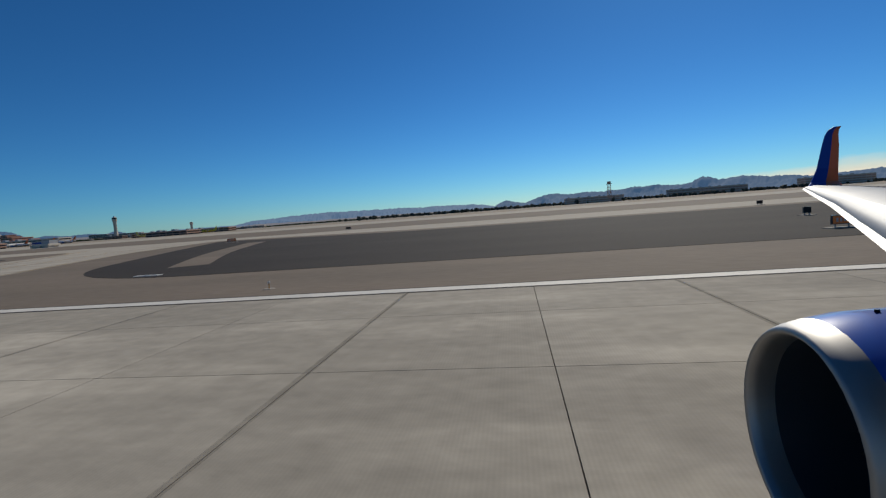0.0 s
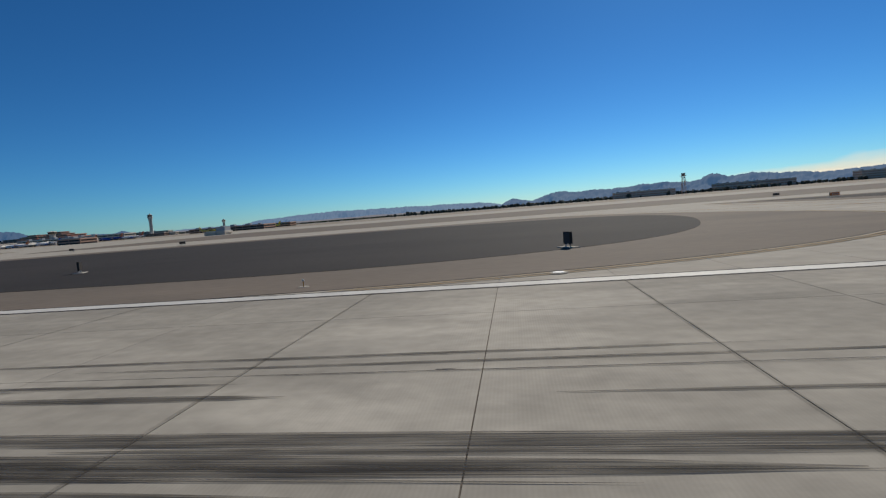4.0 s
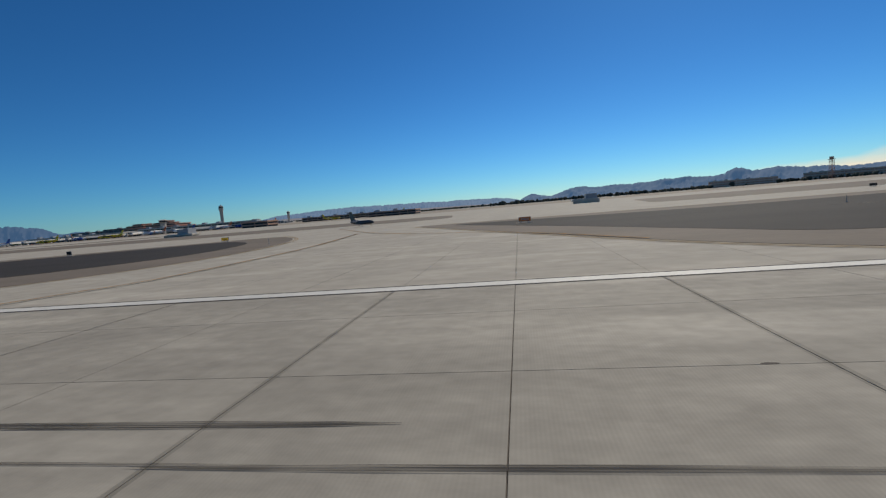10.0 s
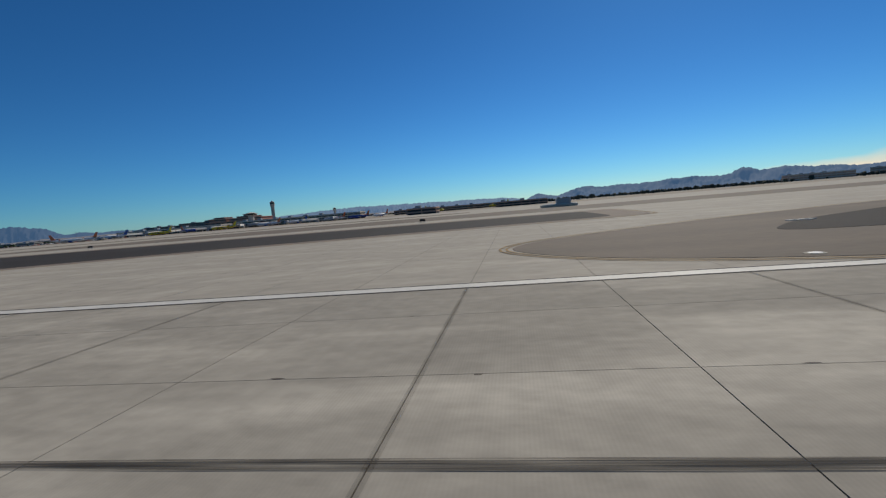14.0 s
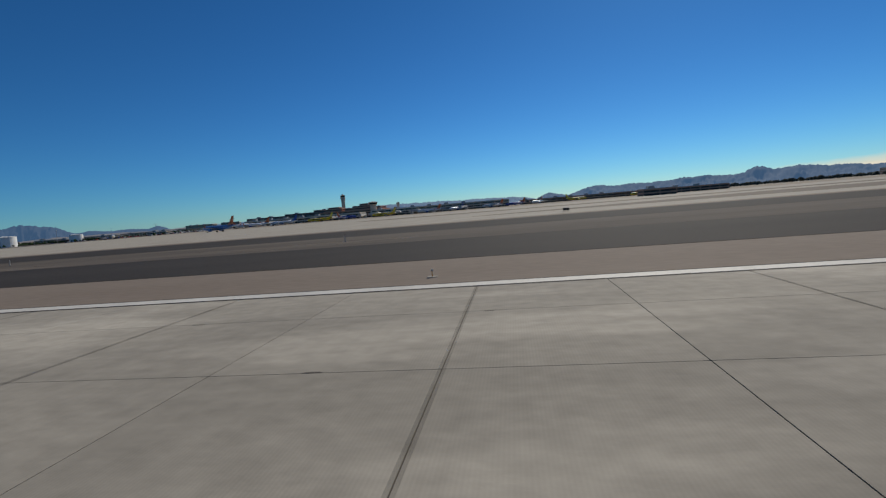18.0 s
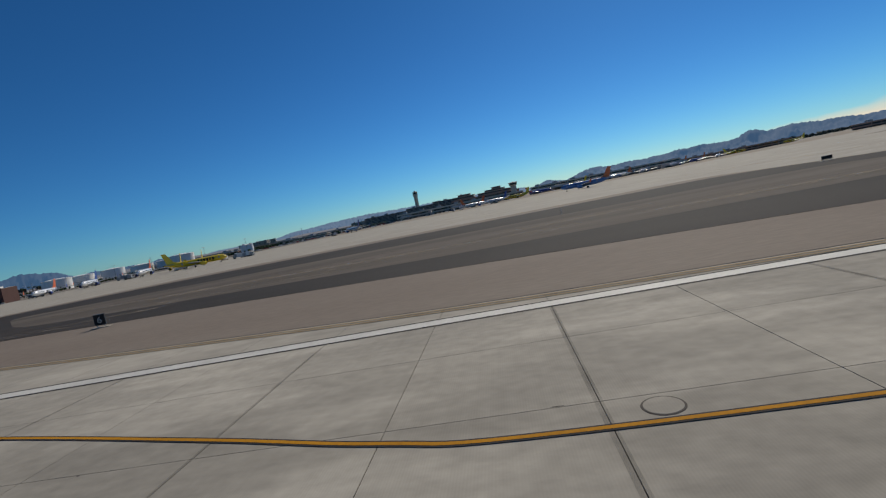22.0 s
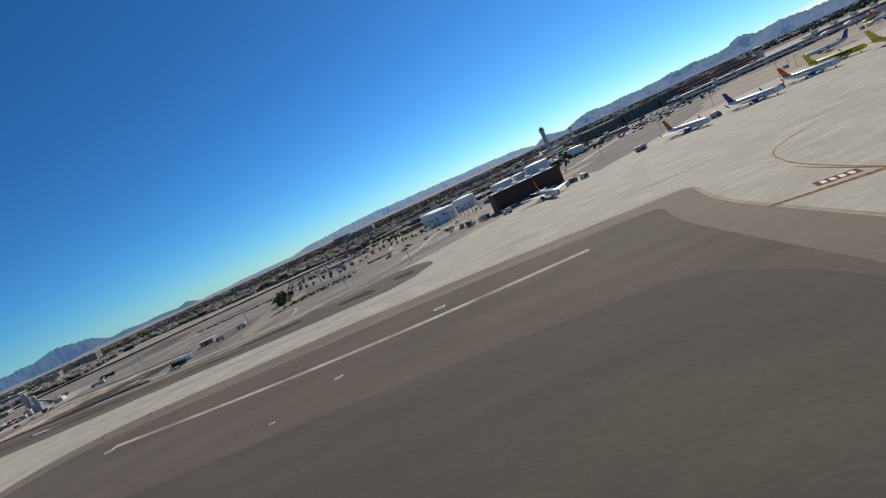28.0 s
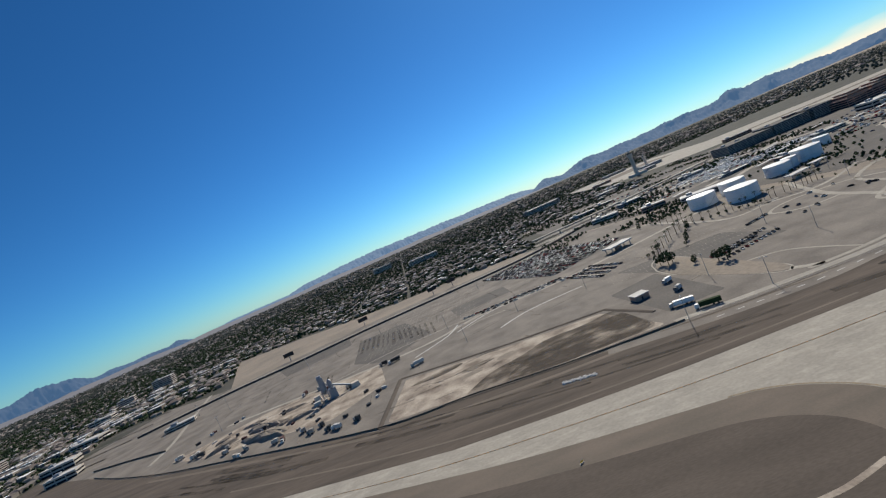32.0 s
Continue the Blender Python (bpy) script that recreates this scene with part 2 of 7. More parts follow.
M = {
    "tyre": rubber_marks(),
    "earth": mat("desert_earth", (0.30, 0.25, 0.20), 0.95, spots=60, vary=0.3, grain=3, second=(0.22, 0.19, 0.155)),
    "slab": worn_concrete(mat("runway_concrete", (0.368, 0.337, 0.286), 0.9, spots=7, vary=0.2, grain=0.5, bump=0.15, second=(0.305, 0.28, 0.24), per=0.05, stretch=(0.7, 1, 1))),
    "slabs": worn_concrete(island_random(mat("runway_concrete_rest", (0.368, 0.337, 0.286), 0.9, spots=7, vary=0.2, grain=0.5, bump=0.15, second=(0.305, 0.28, 0.24), stretch=(0.7, 1, 1)), 0.05)),
    "joint": mat("joint_bed", (0.13, 0.112, 0.098), 0.9, spots=3, vary=0.3),
    "apron": worn_concrete(mat("apron_concrete", (0.375, 0.342, 0.29), 0.9, spots=14, vary=0.2, grain=1.2, second=(0.335, 0.307, 0.262), stretch=(0.8, 1, 1)), 0.0, 0.13),
    "shoulder": mat("shoulder_asphalt", (0.178, 0.145, 0.117), 0.9, spots=8, vary=0.18, grain=0.35, bump=0.2, second=(0.138, 0.117, 0.095), stretch=(0.3, 1, 1)),
    "pinkish": mat("pinkish_shoulder_asphalt", (0.212, 0.176, 0.144), 0.9, spots=8, vary=0.18, grain=0.35, bump=0.2, second=(0.19, 0.153, 0.125), stretch=(0.3, 1, 1)),
    "infield": mat("infield_asphalt", (0.031, 0.027, 0.025), 0.92, spots=10, vary=0.3, grain=0.25, bump=0.3, second=(0.041, 0.035, 0.032), stretch=(0.4, 1, 1)),
    "brown": mat("brown_ground", (0.092, 0.076, 0.063), 0.95, spots=12, vary=0.25, grain=0.6, second=(0.118, 0.097, 0.08), stretch=(0.3, 1, 1)),
    "wornstrip": mat("worn_brown_seal", (0.12, 0.1, 0.083), 0.95, spots=9, vary=0.3, grain=0.6, second=(0.075, 0.063, 0.053), stretch=(0.15, 1, 1)),
    "deck": mat("weathered_deck_concrete", (0.36, 0.325, 0.285), 0.85, spots=8, vary=0.15),
    "whiteroof": island_random(mat("white_coated_roof", (0.74, 0.72, 0.69), 0.7, spots=10, vary=0.15), 0.15),
    "terrace": mat("red_brown_facade", (0.52, 0.27, 0.20), 0.85, spots=8, vary=0.15),
    "lot": mat("lot_asphalt", (0.235, 0.208, 0.178), 0.9, spots=22, vary=0.25, grain=1.0, second=(0.15, 0.132, 0.115)),
    "signorange": hazy(mat("lit_red_sign_face", (0.42, 0.13, 0.04), 0.4, spots=1, vary=0.06), (0.9, 0.3, 0.06), 0.06),
    "signyellow": hazy(mat("lit_yellow_sign_face", (0.7, 0.45, 0.03), 0.4, spots=1, vary=0.06), (0.9, 0.55, 0.05), 0.15),
    "smear": thin_smear(),
    "damp": broken("damp_stain", (0.085, 0.068, 0.055), 0.16, 0.1, 1.0, (0.6, 1, 1)),
    "track": broken("dark_streak", (0.06, 0.052, 0.045), 0.3, 0.05, 0.6, (0.4, 1, 1)),
    "scrape": broken("scraped_sand", (0.36, 0.30, 0.24), 2.2, 0.0, 0.7, (0.3, 2, 1)),
    "edgeyellow": mat("worn_yellow_paint", (0.33, 0.22, 0.10), 0.88, spots=2.5, vary=0.25, grain=0.15),
    "darkbrown": mat("dark_brown_ground", (0.078, 0.065, 0.055), 0.95, spots=12, vary=0.2, grain=0.6, second=(0.095, 0.08, 0.067), stretch=(0.3, 1, 1)),
    "darklot": mat("dark_lot_asphalt", (0.105, 0.096, 0.088), 0.9, spots=26, vary=0.3, grain=1.5, second=(0.14, 0.127, 0.114)),
    "soil": mat("streaked_soil", (0.13, 0.105, 0.085), 0.95, spots=9, vary=0.28, grain=1.0, second=(0.085, 0.07, 0.058), stretch=(0.12, 1, 1)),
    # distance haze put into the leaf colour: paler and greyer than near trees
    "farleaf": island_random(mat("haze_paled_foliage", (0.06, 0.072, 0.058), 0.9, spots=60, vary=0.3, grain=8), 0.3),
    "town": mat("town_ground", (0.055, 0.058, 0.043), 0.95, spots=45, vary=0.3, grain=6, second=(0.09, 0.083, 0.072)),
    "sand": mat("pale_sand", (0.47, 0.405, 0.33), 0.95, spots=15, vary=0.4, grain=1.2, second=(0.19, 0.152, 0.122)),
    "white": mat("white_paint", (0.56, 0.54, 0.50), 0.75, spots=2.5, vary=0.2, grain=0.15),
    "faded": worn_concrete(mat("faded_white_paint", (0.56, 0.55, 0.51), 0.87, spots=4, vary=0.25, grain=0.2, second=(0.48, 0.465, 0.43), stretch=(0.3, 1, 1)), 0.05, 0.2),
    "yellow": mat("yellow_paint", (0.44, 0.195, 0.008), 0.88, spots=2.5, vary=0.2, grain=0.15),
    "black": mat("black_paint", (0.045, 0.04, 0.038), 0.87, spots=1, vary=0.2),
    "red": mat("red_paint", (0.13, 0.013, 0.014), 0.87, spots=1, vary=0.2),
    # emission paints the bluish haze of distance over rock and desert
    "mount": hazy(mat("hazy_mountain_rock", (0.024, 0.025, 0.028), 1.0, spots=500, vary=0.25, grain=60, second=(0.012, 0.013, 0.016)), (0.044, 0.09, 0.168), 1.0),
    "mountf": hazy(mat("hazy_far_mountain_rock", (0.03, 0.032, 0.036), 1.0, spots=500, vary=0.25, grain=60, second=(0.018, 0.02, 0.024)), (0.088, 0.145, 0.235), 1.0),
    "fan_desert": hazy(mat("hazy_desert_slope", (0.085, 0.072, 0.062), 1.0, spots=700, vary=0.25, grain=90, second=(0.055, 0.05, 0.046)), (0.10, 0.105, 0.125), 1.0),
    "tan": mat("tan_concrete", (0.58, 0.51, 0.43), 0.85, spots=8, vary=0.12),
    "towerc": mat("pale_tower_concrete", (0.54, 0.48, 0.41), 0.85, spots=8, vary=0.1),
    "brick": mat("brown_facade", (0.47, 0.30, 0.225), 0.85, spots=8, vary=0.15),
    "wallred": mat("dark_red_wall", (0.10, 0.042, 0.034), 0.8, spots=5, vary=0.15),
    # near black: dark doors and panels, also shade painted inside openings
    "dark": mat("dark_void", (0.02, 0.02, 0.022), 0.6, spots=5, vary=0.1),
    "darkwall": mat("weathered_grey_block", (0.10, 0.095, 0.088), 0.85, spots=6, vary=0.25, grain=0.6),
    "grey": mat("grey_metal", (0.32, 0.32, 0.33), 0.5, metal=0.3, spots=2, vary=0.1),
    "roof": mat("pale_roof", (0.55, 0.53, 0.50), 0.8, spots=10, vary=0.15),
    "tank": mat("white_tank_paint", (0.82, 0.80, 0.77), 0.5, spots=6, vary=0.1),
    "glass": mat("dark_glass", (0.015, 0.02, 0.028), 0.08, spots=5, vary=0.1),
    "planew": mat("white_aircraft_paint", (0.75, 0.75, 0.76), 0.3, spots=3, vary=0.05, coat=0.4),
    "planey": mat("yellow_aircraft_paint", (0.80, 0.55, 0.02), 0.35, spots=3, vary=0.05, coat=0.4),
    "planeb": mat("blue_aircraft_paint", (0.012, 0.045, 0.28), 0.3, spots=3, vary=0.05, coat=0.5),
    "carglass": mat("dusty_dark_car_window", (0.018, 0.02, 0.022), 0.86, spots=2, vary=0.1),
    "planem": mat("mid_blue_aircraft_paint", (0.10, 0.21, 0.46), 0.3, spots=3, vary=0.05, coat=0.4),
    "cowlblue": mat("royal_blue_cowling_paint", (0.014, 0.085, 0.46), 0.28, spots=3, vary=0.05, coat=0.6),
    "orange": mat("orange_paint", (0.62, 0.12, 0.02), 0.35, spots=3, vary=0.05, coat=0.3),
    "planed": mat("dark_aircraft_paint", (0.03, 0.035, 0.045), 0.3, spots=3, vary=0.05, coat=0.4),
    "rubber": mat("rubber", (0.03, 0.03, 0.03), 0.85, spots=1, vary=0.1),
    "leaf": island_random(mat("foliage", (0.034, 0.055, 0.022), 0.92, spots=4, vary=0.3, grain=0.5), 0.4),
    "trunk": mat("bark", (0.16, 0.12, 0.085), 0.9, spots=1, vary=0.2),
    "housew": island_random(mat("stucco", (0.30, 0.26, 0.215), 0.9, spots=20, vary=0.25), 0.3),
    "houser": island_random(mat("tile_roof", (0.19, 0.14, 0.115), 0.9, spots=30, vary=0.3, second=(0.24, 0.225, 0.21)), 0.45),
    "wood": mat("weathered_wood", (0.2, 0.16, 0.12), 0.9, spots=2, vary=0.2),
    "metalwing": mat("bare_aluminium_skin", (0.2, 0.21, 0.23), 0.6, metal=0.45, spots=3, vary=0.08, grain=0.3),
    "lip": mat("polished_inlet_lip", (0.34, 0.335, 0.33), 0.52, metal=1.0, spots=1, vary=0.06, grain=0.2),
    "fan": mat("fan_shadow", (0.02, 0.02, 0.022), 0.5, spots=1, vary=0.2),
}
CAR_PAINTS = [mat("car_paint", c, 0.86 if c[0] < 0.3 else 0.5, spots=1, vary=0.05) for c in ((0.38, 0.37, 0.35), (0.03, 0.029, 0.028), (0.2, 0.195, 0.185), (0.05, 0.06, 0.1), (0.24, 0.03, 0.03), (0.7, 0.68, 0.64))]


# ---- geometry helpers ----
class Geo:
    """Collects vertices and faces in site metres."""

    def __init__(self):
        self.v, self.f = [], []

    def add(self, pts, faces):
        o = len(self.v)
        self.v += [tuple(p) for p in pts]
        self.f += [tuple(i + o for i in f) for f in faces]
        return self

    def box(self, x0, x1, y0, y1, z0, z1, taper=0.0, turn=0.0, centre=None):
        cx, cy = (x0 + x1) / 2, (y0 + y1) / 2
        pts = []
        for z, k in ((z0, 0), (z1, taper)):
            for x, y in ((x0 + k, y0 + k), (x1 - k, y0 + k), (x1 - k, y1 - k), (x0 + k, y1 - k)):
                pts.append((x, y, z))
        if turn:
            ox, oy = centre or (cx, cy)
            c, s = math.cos(radians(turn)), math.sin(radians(turn))
            pts = [(ox + (x - ox) * c - (y - oy) * s, oy + (x - ox) * s + (y - oy) * c, z) for x, y, z in pts]
        return self.add(pts, [(3, 2, 1, 0), (4, 5, 6, 7), (0, 1, 5, 4), (1, 2, 6, 5), (2, 3, 7, 6), (3, 0, 4, 7)])

    def rings(self, rings, cap=True):
        """Skin over a list of closed rings with equal counts."""
        n = len(rings[0])
        faces = []
        for i in range(len(rings) - 1):
            for j in range(n):
                faces.append((i * n + j, i * n + (j + 1) % n, (i + 1) * n + (j + 1) % n, (i + 1) * n + j))
        if cap:
            faces += [tuple(reversed(range(n))), tuple(range((len(rings) - 1) * n, len(rings) * n))]
        return self.add([p for r in rings for p in r], faces)

    def cyl(self, x, y, z0, z1, r0, r1=None, n=12):
        r1 = r0 if r1 is None else r1
        return self.lathe(x, y, [(r0, z0), (r1, z1)], n)

    def lathe(self, x, y, prof, n=16):
        return self.rings([[(x + r * math.cos(2 * math.pi * j / n), y + r * math.sin(2 * math.pi * j / n), z) for j in range(n)] for r, z in prof])

    def along(self, prof, y=0.0, z=0.0, n=14, squash=1.0):
        """Rings round the x axis: (x, radius, centre lift)."""
        return self.rings([[(x, y + r * math.sin(2 * math.pi * j / n), z + lift + squash * r * math.cos(2 * math.pi * j / n)) for j in range(n)] for x, r, lift in prof])

    def plate(self, outline, z, thick=0.08):
        n = len(outline)
        return self.add([(x, y, z) for x, y in outline] + [(x, y, z - thick) for x, y in outline],
                        [tuple(range(n))] + [(j, j + n, (j + 1) % n + n, (j + 1) % n) for j in range(n)])

    def blob(self, x, y, z, r, squash=1.0, rng=random):
        t = (1 + 5 ** 0.5) / 2
        base = [(-1, t, 0), (1, t, 0), (-1, -t, 0), (1, -t, 0), (0, -1, t), (0, 1, t), (0, -1, -t), (0, 1, -t), (t, 0, -1), (t, 0, 1), (-t, 0, -1), (-t, 0, 1)]
        a = rng.uniform(0, 6.28)
        c, s = math.cos(a), math.sin(a)
        pts = []
        for px, py, pz in base:
            k = r / 1.9 * rng.uniform(0.65, 1.25)
            pts.append((x + (px * c - py * s) * k, y + (px * s + py * c) * k, z + pz * k * squash))
        return self.add(pts, ICO)

    def clump(self, x, y, z, r, rng):
        """A small uneven clump of leaves."""
        pts = [(x, y, z + r * rng.uniform(0.7, 1.1)), (x, y, z - r * 0.8)]
        a = rng.uniform(0, 6.28)
        for j in range(5):
            k = r * rng.uniform(0.6, 1.2)
            pts.append((x + k * math.cos(a + j * 1.2566), y + k * math.sin(a + j * 1.2566), z + r * rng.uniform(-0.35, 0.35)))
        return self.add(pts, [(0, 2 + j, 2 + (j + 1) % 5) for j in range(5)] + [(1, 2 + (j + 1) % 5, 2 + j) for j in range(5)])

    def ribbon(self, line, half, z):
        """A flat strip along a line."""
        pts = []
        for i, (x, y) in enumerate(line):
            x0, y0 = line[max(0, i - 1)]
            x1, y1 = line[min(len(line) - 1, i + 1)]
            d = math.hypot(x1 - x0, y1 - y0) or 1
            nx, ny = -(y1 - y0) / d * half, (x1 - x0) / d * half
            pts += [(x + nx, y + ny, z), (x - nx, y - ny, z)]
        return self.add(pts, [(2 * i, 2 * i + 1, 2 * i + 3, 2 * i + 2) for i in range(len(line) - 1)])

    def mesh(self, name, material, smooth=False):
        me = bpy.data.meshes.new(name)
        me.from_pydata([(x * K, y * K, z * K) for x, y, z in self.v], [], self.f)
        me.materials.append(material)
        if smooth:
            me.polygons.foreach_set("use_smooth", [True] * len(me.polygons))
        me.update()
        return me


ICO = [(0, 11, 5), (0, 5, 1), (0, 1, 7), (0, 7, 10), (0, 10, 11), (1, 5, 9), (5, 11, 4), (11, 10, 2), (10, 7, 6), (7, 1, 8), (3, 9, 4), (3, 4, 2), (3, 2, 6), (3, 6, 8), (3, 8, 9), (4, 9, 5), (2, 4, 11), (6, 2, 10), (8, 6, 7), (9, 8, 1)]


def part(name, geo, material, parent, label="", smooth=False):
    ob = new(name, geo.mesh(name, material, smooth))
    ob.parent = parent
    return tagged(ob, label)


def solid(name, geo, material, label, category, group="", kind="", smooth=False):
    return tagged(new(name, geo.mesh(name, material, smooth)), label, category, group, kind)


def thing(name, x, y, z, turn, label, category, group="", kind=""):
    ob = new(name)
    ob.matrix_world = pose(x * K, y * K, z * K, 0, 0, turn)
    return tagged(ob, label, category, group, kind)


def at(x, y, z=0.0, turn=0.0):
    return pose(x * K, y * K, z * K, 0, 0, turn)


def rounded(outline, rads, n=7):
    """Round the corners of an outline (quadratic blends)."""
    out, m = [], len(outline)
    for i, (px, py) in enumerate(outline):
        r = rads[i] if isinstance(rads, (list, tuple)) else rads
        ax, ay = outline[i - 1]
        bx, by = outline[(i + 1) % m]
        da, db = math.hypot(ax - px, ay - py), math.hypot(bx - px, by - py)
        ra, rb = min(r, da * 0.48), min(r, db * 0.48)
        if r <= 0:
            out.append((px, py))
            continue
        s = (px + (ax - px) / da * ra, py + (ay - py) / da * ra)
        e = (px + (bx - px) / db * rb, py + (by - py) / db * rb)
        for j in range(n + 1):
            t = j / n
            out.append(((1 - t) ** 2 * s[0] + 2 * t * (1 - t) * px + t * t * e[0], (1 - t) ** 2 * s[1] + 2 * t * (1 - t) * py + t * t * e[1]))
    return out


def smooth_line(pts, n=8):
    """A smooth line through a few points."""
    out = []
    for i in range(len(pts) - 1):
        p0, p1, p2, p3 = pts[max(0, i - 1)], pts[i], pts[i + 1], pts[min(len(pts) - 1, i + 2)]
        for j in range(n):
            t = j / n
            out.append(tuple(0.5 * (2 * p1[k] + (p2[k] - p0[k]) * t + (2 * p0[k] - 5 * p1[k] + 4 * p2[k] - p3[k]) * t * t + (3 * p1[k] - p0[k] - 3 * p2[k] + p3[k]) * t ** 3) for k in (0, 1)))
    return out + [tuple(pts[-1])]


# ---- ground and pavements ----
RNG = random.Random(5)
solid("ground", Geo().plate([(-10500, -10500), (10500, -10500), (10500, 10500), (-10500, 10500)], -0.3, 0.2), M["earth"],
      "pale brown desert ground reaching to the mountains", "ground", kind="structure")
solid("apron", Geo().plate([(600, 22.9), (600, 500), (-1000, 520), (-1500, 430), (-1660, 330), (-1705, 300), (-1738, 278), (-1735, 222), (-1772, 222), (-1858, 226), (-1940, 228), (-1995, 232), (-2050, 238), (-2148, 262), (-2300, 322), (-2420, 396), (-2500, 420), (-2500, 240), (-1960, 150), (-1880, 60), (-1880, 22.9)], -0.06, 0.2),
      M["apron"], "pale concrete taxiways and apron with worn surface", "pavement", kind="structure")

# islands: asphalt shoulder outline, darker infield outline
TURN = -1  # outward side of the outlines
ISLANDS = [
    ([(600, 23.1), (600, 122), (-20, 118), (-94, 142), (-84, 96), (-53, 33), (-44, 23.1)], [0, 0, 8, 6, 14, 16, 6], [(600, 37), (600, 112), (-25, 108), (-87, 132), (-66, 84), (-48, 46), (-34, 36)], [0, 0, 10, 4, 10, 12, 8]),
    ([(-150, 23.1), (-119, 34), (-103, 58), (-120, 112), (-136, 130), (-300, 116), (-420, 110), (-383, 33), (-374, 23.1)], [20, 20, 24, 16, 10, 20, 6, 12, 5], [(-152, 32), (-128, 44), (-116, 80), (-124, 104), (-165, 118), (-280, 104), (-362, 94), (-411, 104), (-389, 65), (-375, 36)], [20, 16, 20, 10, 20, 20, 10, 5, 10, 5]),
    ([(-470, 23.1), (-441, 31), (-431, 50), (-437, 86), (-455, 114), (-515, 92), (-585, 63), (-614, 42), (-607, 29), (-592, 23.1)], [20, 14, 20, 16, 10, 20, 20, 12, 8, 6], [(-460, 36), (-440, 58), (-447, 87), (-463, 104), (-511, 82), (-563, 64), (-586, 49), (-593, 39), (-560, 34)], [16, 14, 10, 8, 20, 20, 8, 4, 10]),
    ([(-800, 23.1), (-752, 36), (-660, 71), (-588, 84), (-586, 136), (-1044, 122), (-1000, 68), (-992, 40), (-960, 23.1)], [20, 20, 20, 6, 6, 8, 16, 16, 20], [(-800, 34), (-756, 42), (-660, 76), (-594, 88), (-594, 128), (-1032, 112), (-998, 71), (-990, 52), (-965, 35)], [20, 20, 20, 5, 5, 6, 14, 10, 12]),
    ([(-1140, 23.1), (-1097, 32), (-1084, 51), (-1092, 78), (-1116, 112), (-1122, 142), (-1300, 142), (-1386, 104), (-1350, 80), (-1300, 58), (-1266, 45), (-1225, 33), (-1184, 25.6)], [16, 14, 20, 16, 14, 10, 30, 6, 20, 20, 16, 16, 10], [(-1140, 35), (-1107, 41), (-1093, 62), (-1103, 90), (-1124, 128), (-1300, 130), (-1376, 100), (-1352, 88), (-1303, 68), (-1265, 56), (-1200, 46)], [16, 12, 16, 14, 10, 30, 5, 16, 16, 16, 16]),
    ([(-1338, 23.1), (-1332, 27), (-1346, 42), (-1400, 65), (-1433, 82), (-1500, 108), (-1558, 128), (-1580, 108), (-1567, 68), (-1547, 49), (-1527, 31), (-1500, 23.1)], [4, 4, 8, 20, 20, 20, 16, 18, 18, 14, 12, 12], [(-1430, 30), (-1382, 35), (-1370, 42), (-1404, 62), (-1433, 73), (-1480, 96), (-1521, 107), (-1560, 114), (-1566, 90), (-1541, 58), (-1528, 48), (-1504, 39), (-1470, 36)], [16, 8, 5, 12, 16, 20, 20, 8, 12, 16, 8, 12, 20]),
    ([(-1618, 22.9), (-1620, 80), (-1621, 135), (-1614, 166), (-1660, 172), (-1740, 180), (-1850, 175), (-1876, 160), (-1884, 110), (-1884, 22.9)], [4, 20, 16, 6, 20, 20, 20, 20, 10, 10], [(-1630, 23.5), (-1632, 80), (-1633, 130), (-1628, 155), (-1700, 163), (-1840, 162), (-1866, 146), (-1872, 100), (-1872, 23.5)], [4, 20, 16, 6, 30, 20, 20, 20, 10]),
    ([(-1904, 23.1), (-1906, 168), (-1926, 190), (-2020, 206), (-2420, 320), (-2420, 23.1)], [10, 12, 16, 30, 10, 10], [(-1922, 24), (-1922, 160), (-1940, 176), (-2020, 190), (-2420, 300), (-2420, 24)], [10, 12, 16, 30, 10, 10]),
]
for edge, er, inner, ir in ISLANDS:
    solid("shoulder", Geo().plate(rounded(edge, er), -0.035, 0.1), M["pinkish" if -1300 < edge[0][0] < -700 else "shoulder"], "brown-grey asphalt shoulder beside the runway", "pavement", kind="structure")
    solid("infield", Geo().plate(rounded(inner, ir), -0.015, 0.1), M["infield"] if edge[0][0] > -1580 else M["brown"], "dark sealed infield between the taxiways", "ground", kind="structure")
    ring = rounded(edge, er)
    runs, cur = [], []
    for p in ring + ring[:1]:
        if 23.7 < p[1] < 200 and p[0] < 300:
            cur.append(p)
        elif cur:
            runs.append(cur)
            cur = []
    for run in runs + [cur]:
        if len(run) > 3:
            for off in (0.5, 1.0):
                line = []
                for k, (x, y) in enumerate(run):
                    ax, ay = run[max(0, k - 1)]
                    bx, by = run[min(len(run) - 1, k + 1)]
                    dd = math.hypot(bx - ax, by - ay) or 1
                    line.append((x - (by - ay) / dd * off * TURN, y + (bx - ax) / dd * off * TURN))
                solid("taxiway_edge_line", Geo().ribbon(line, 0.085, -0.022), M["edgeyellow"], "thin yellow double line round the shoulder", "marking", kind="structure")
for outline in ([(600, 168), (600, 320), (-330, 300), (-352, 168)], [(-420, 172), (-430, 250), (-760, 236), (-900, 176), (-700, 158)], [(-640, 290), (-640, 340), (-980, 300), (-960, 270)]):
    solid("infield", Geo().plate(rounded(outline, 20), -0.035, 0.1), M["shoulder"], "brown sealed strip between far taxiways", "ground", kind="structure")
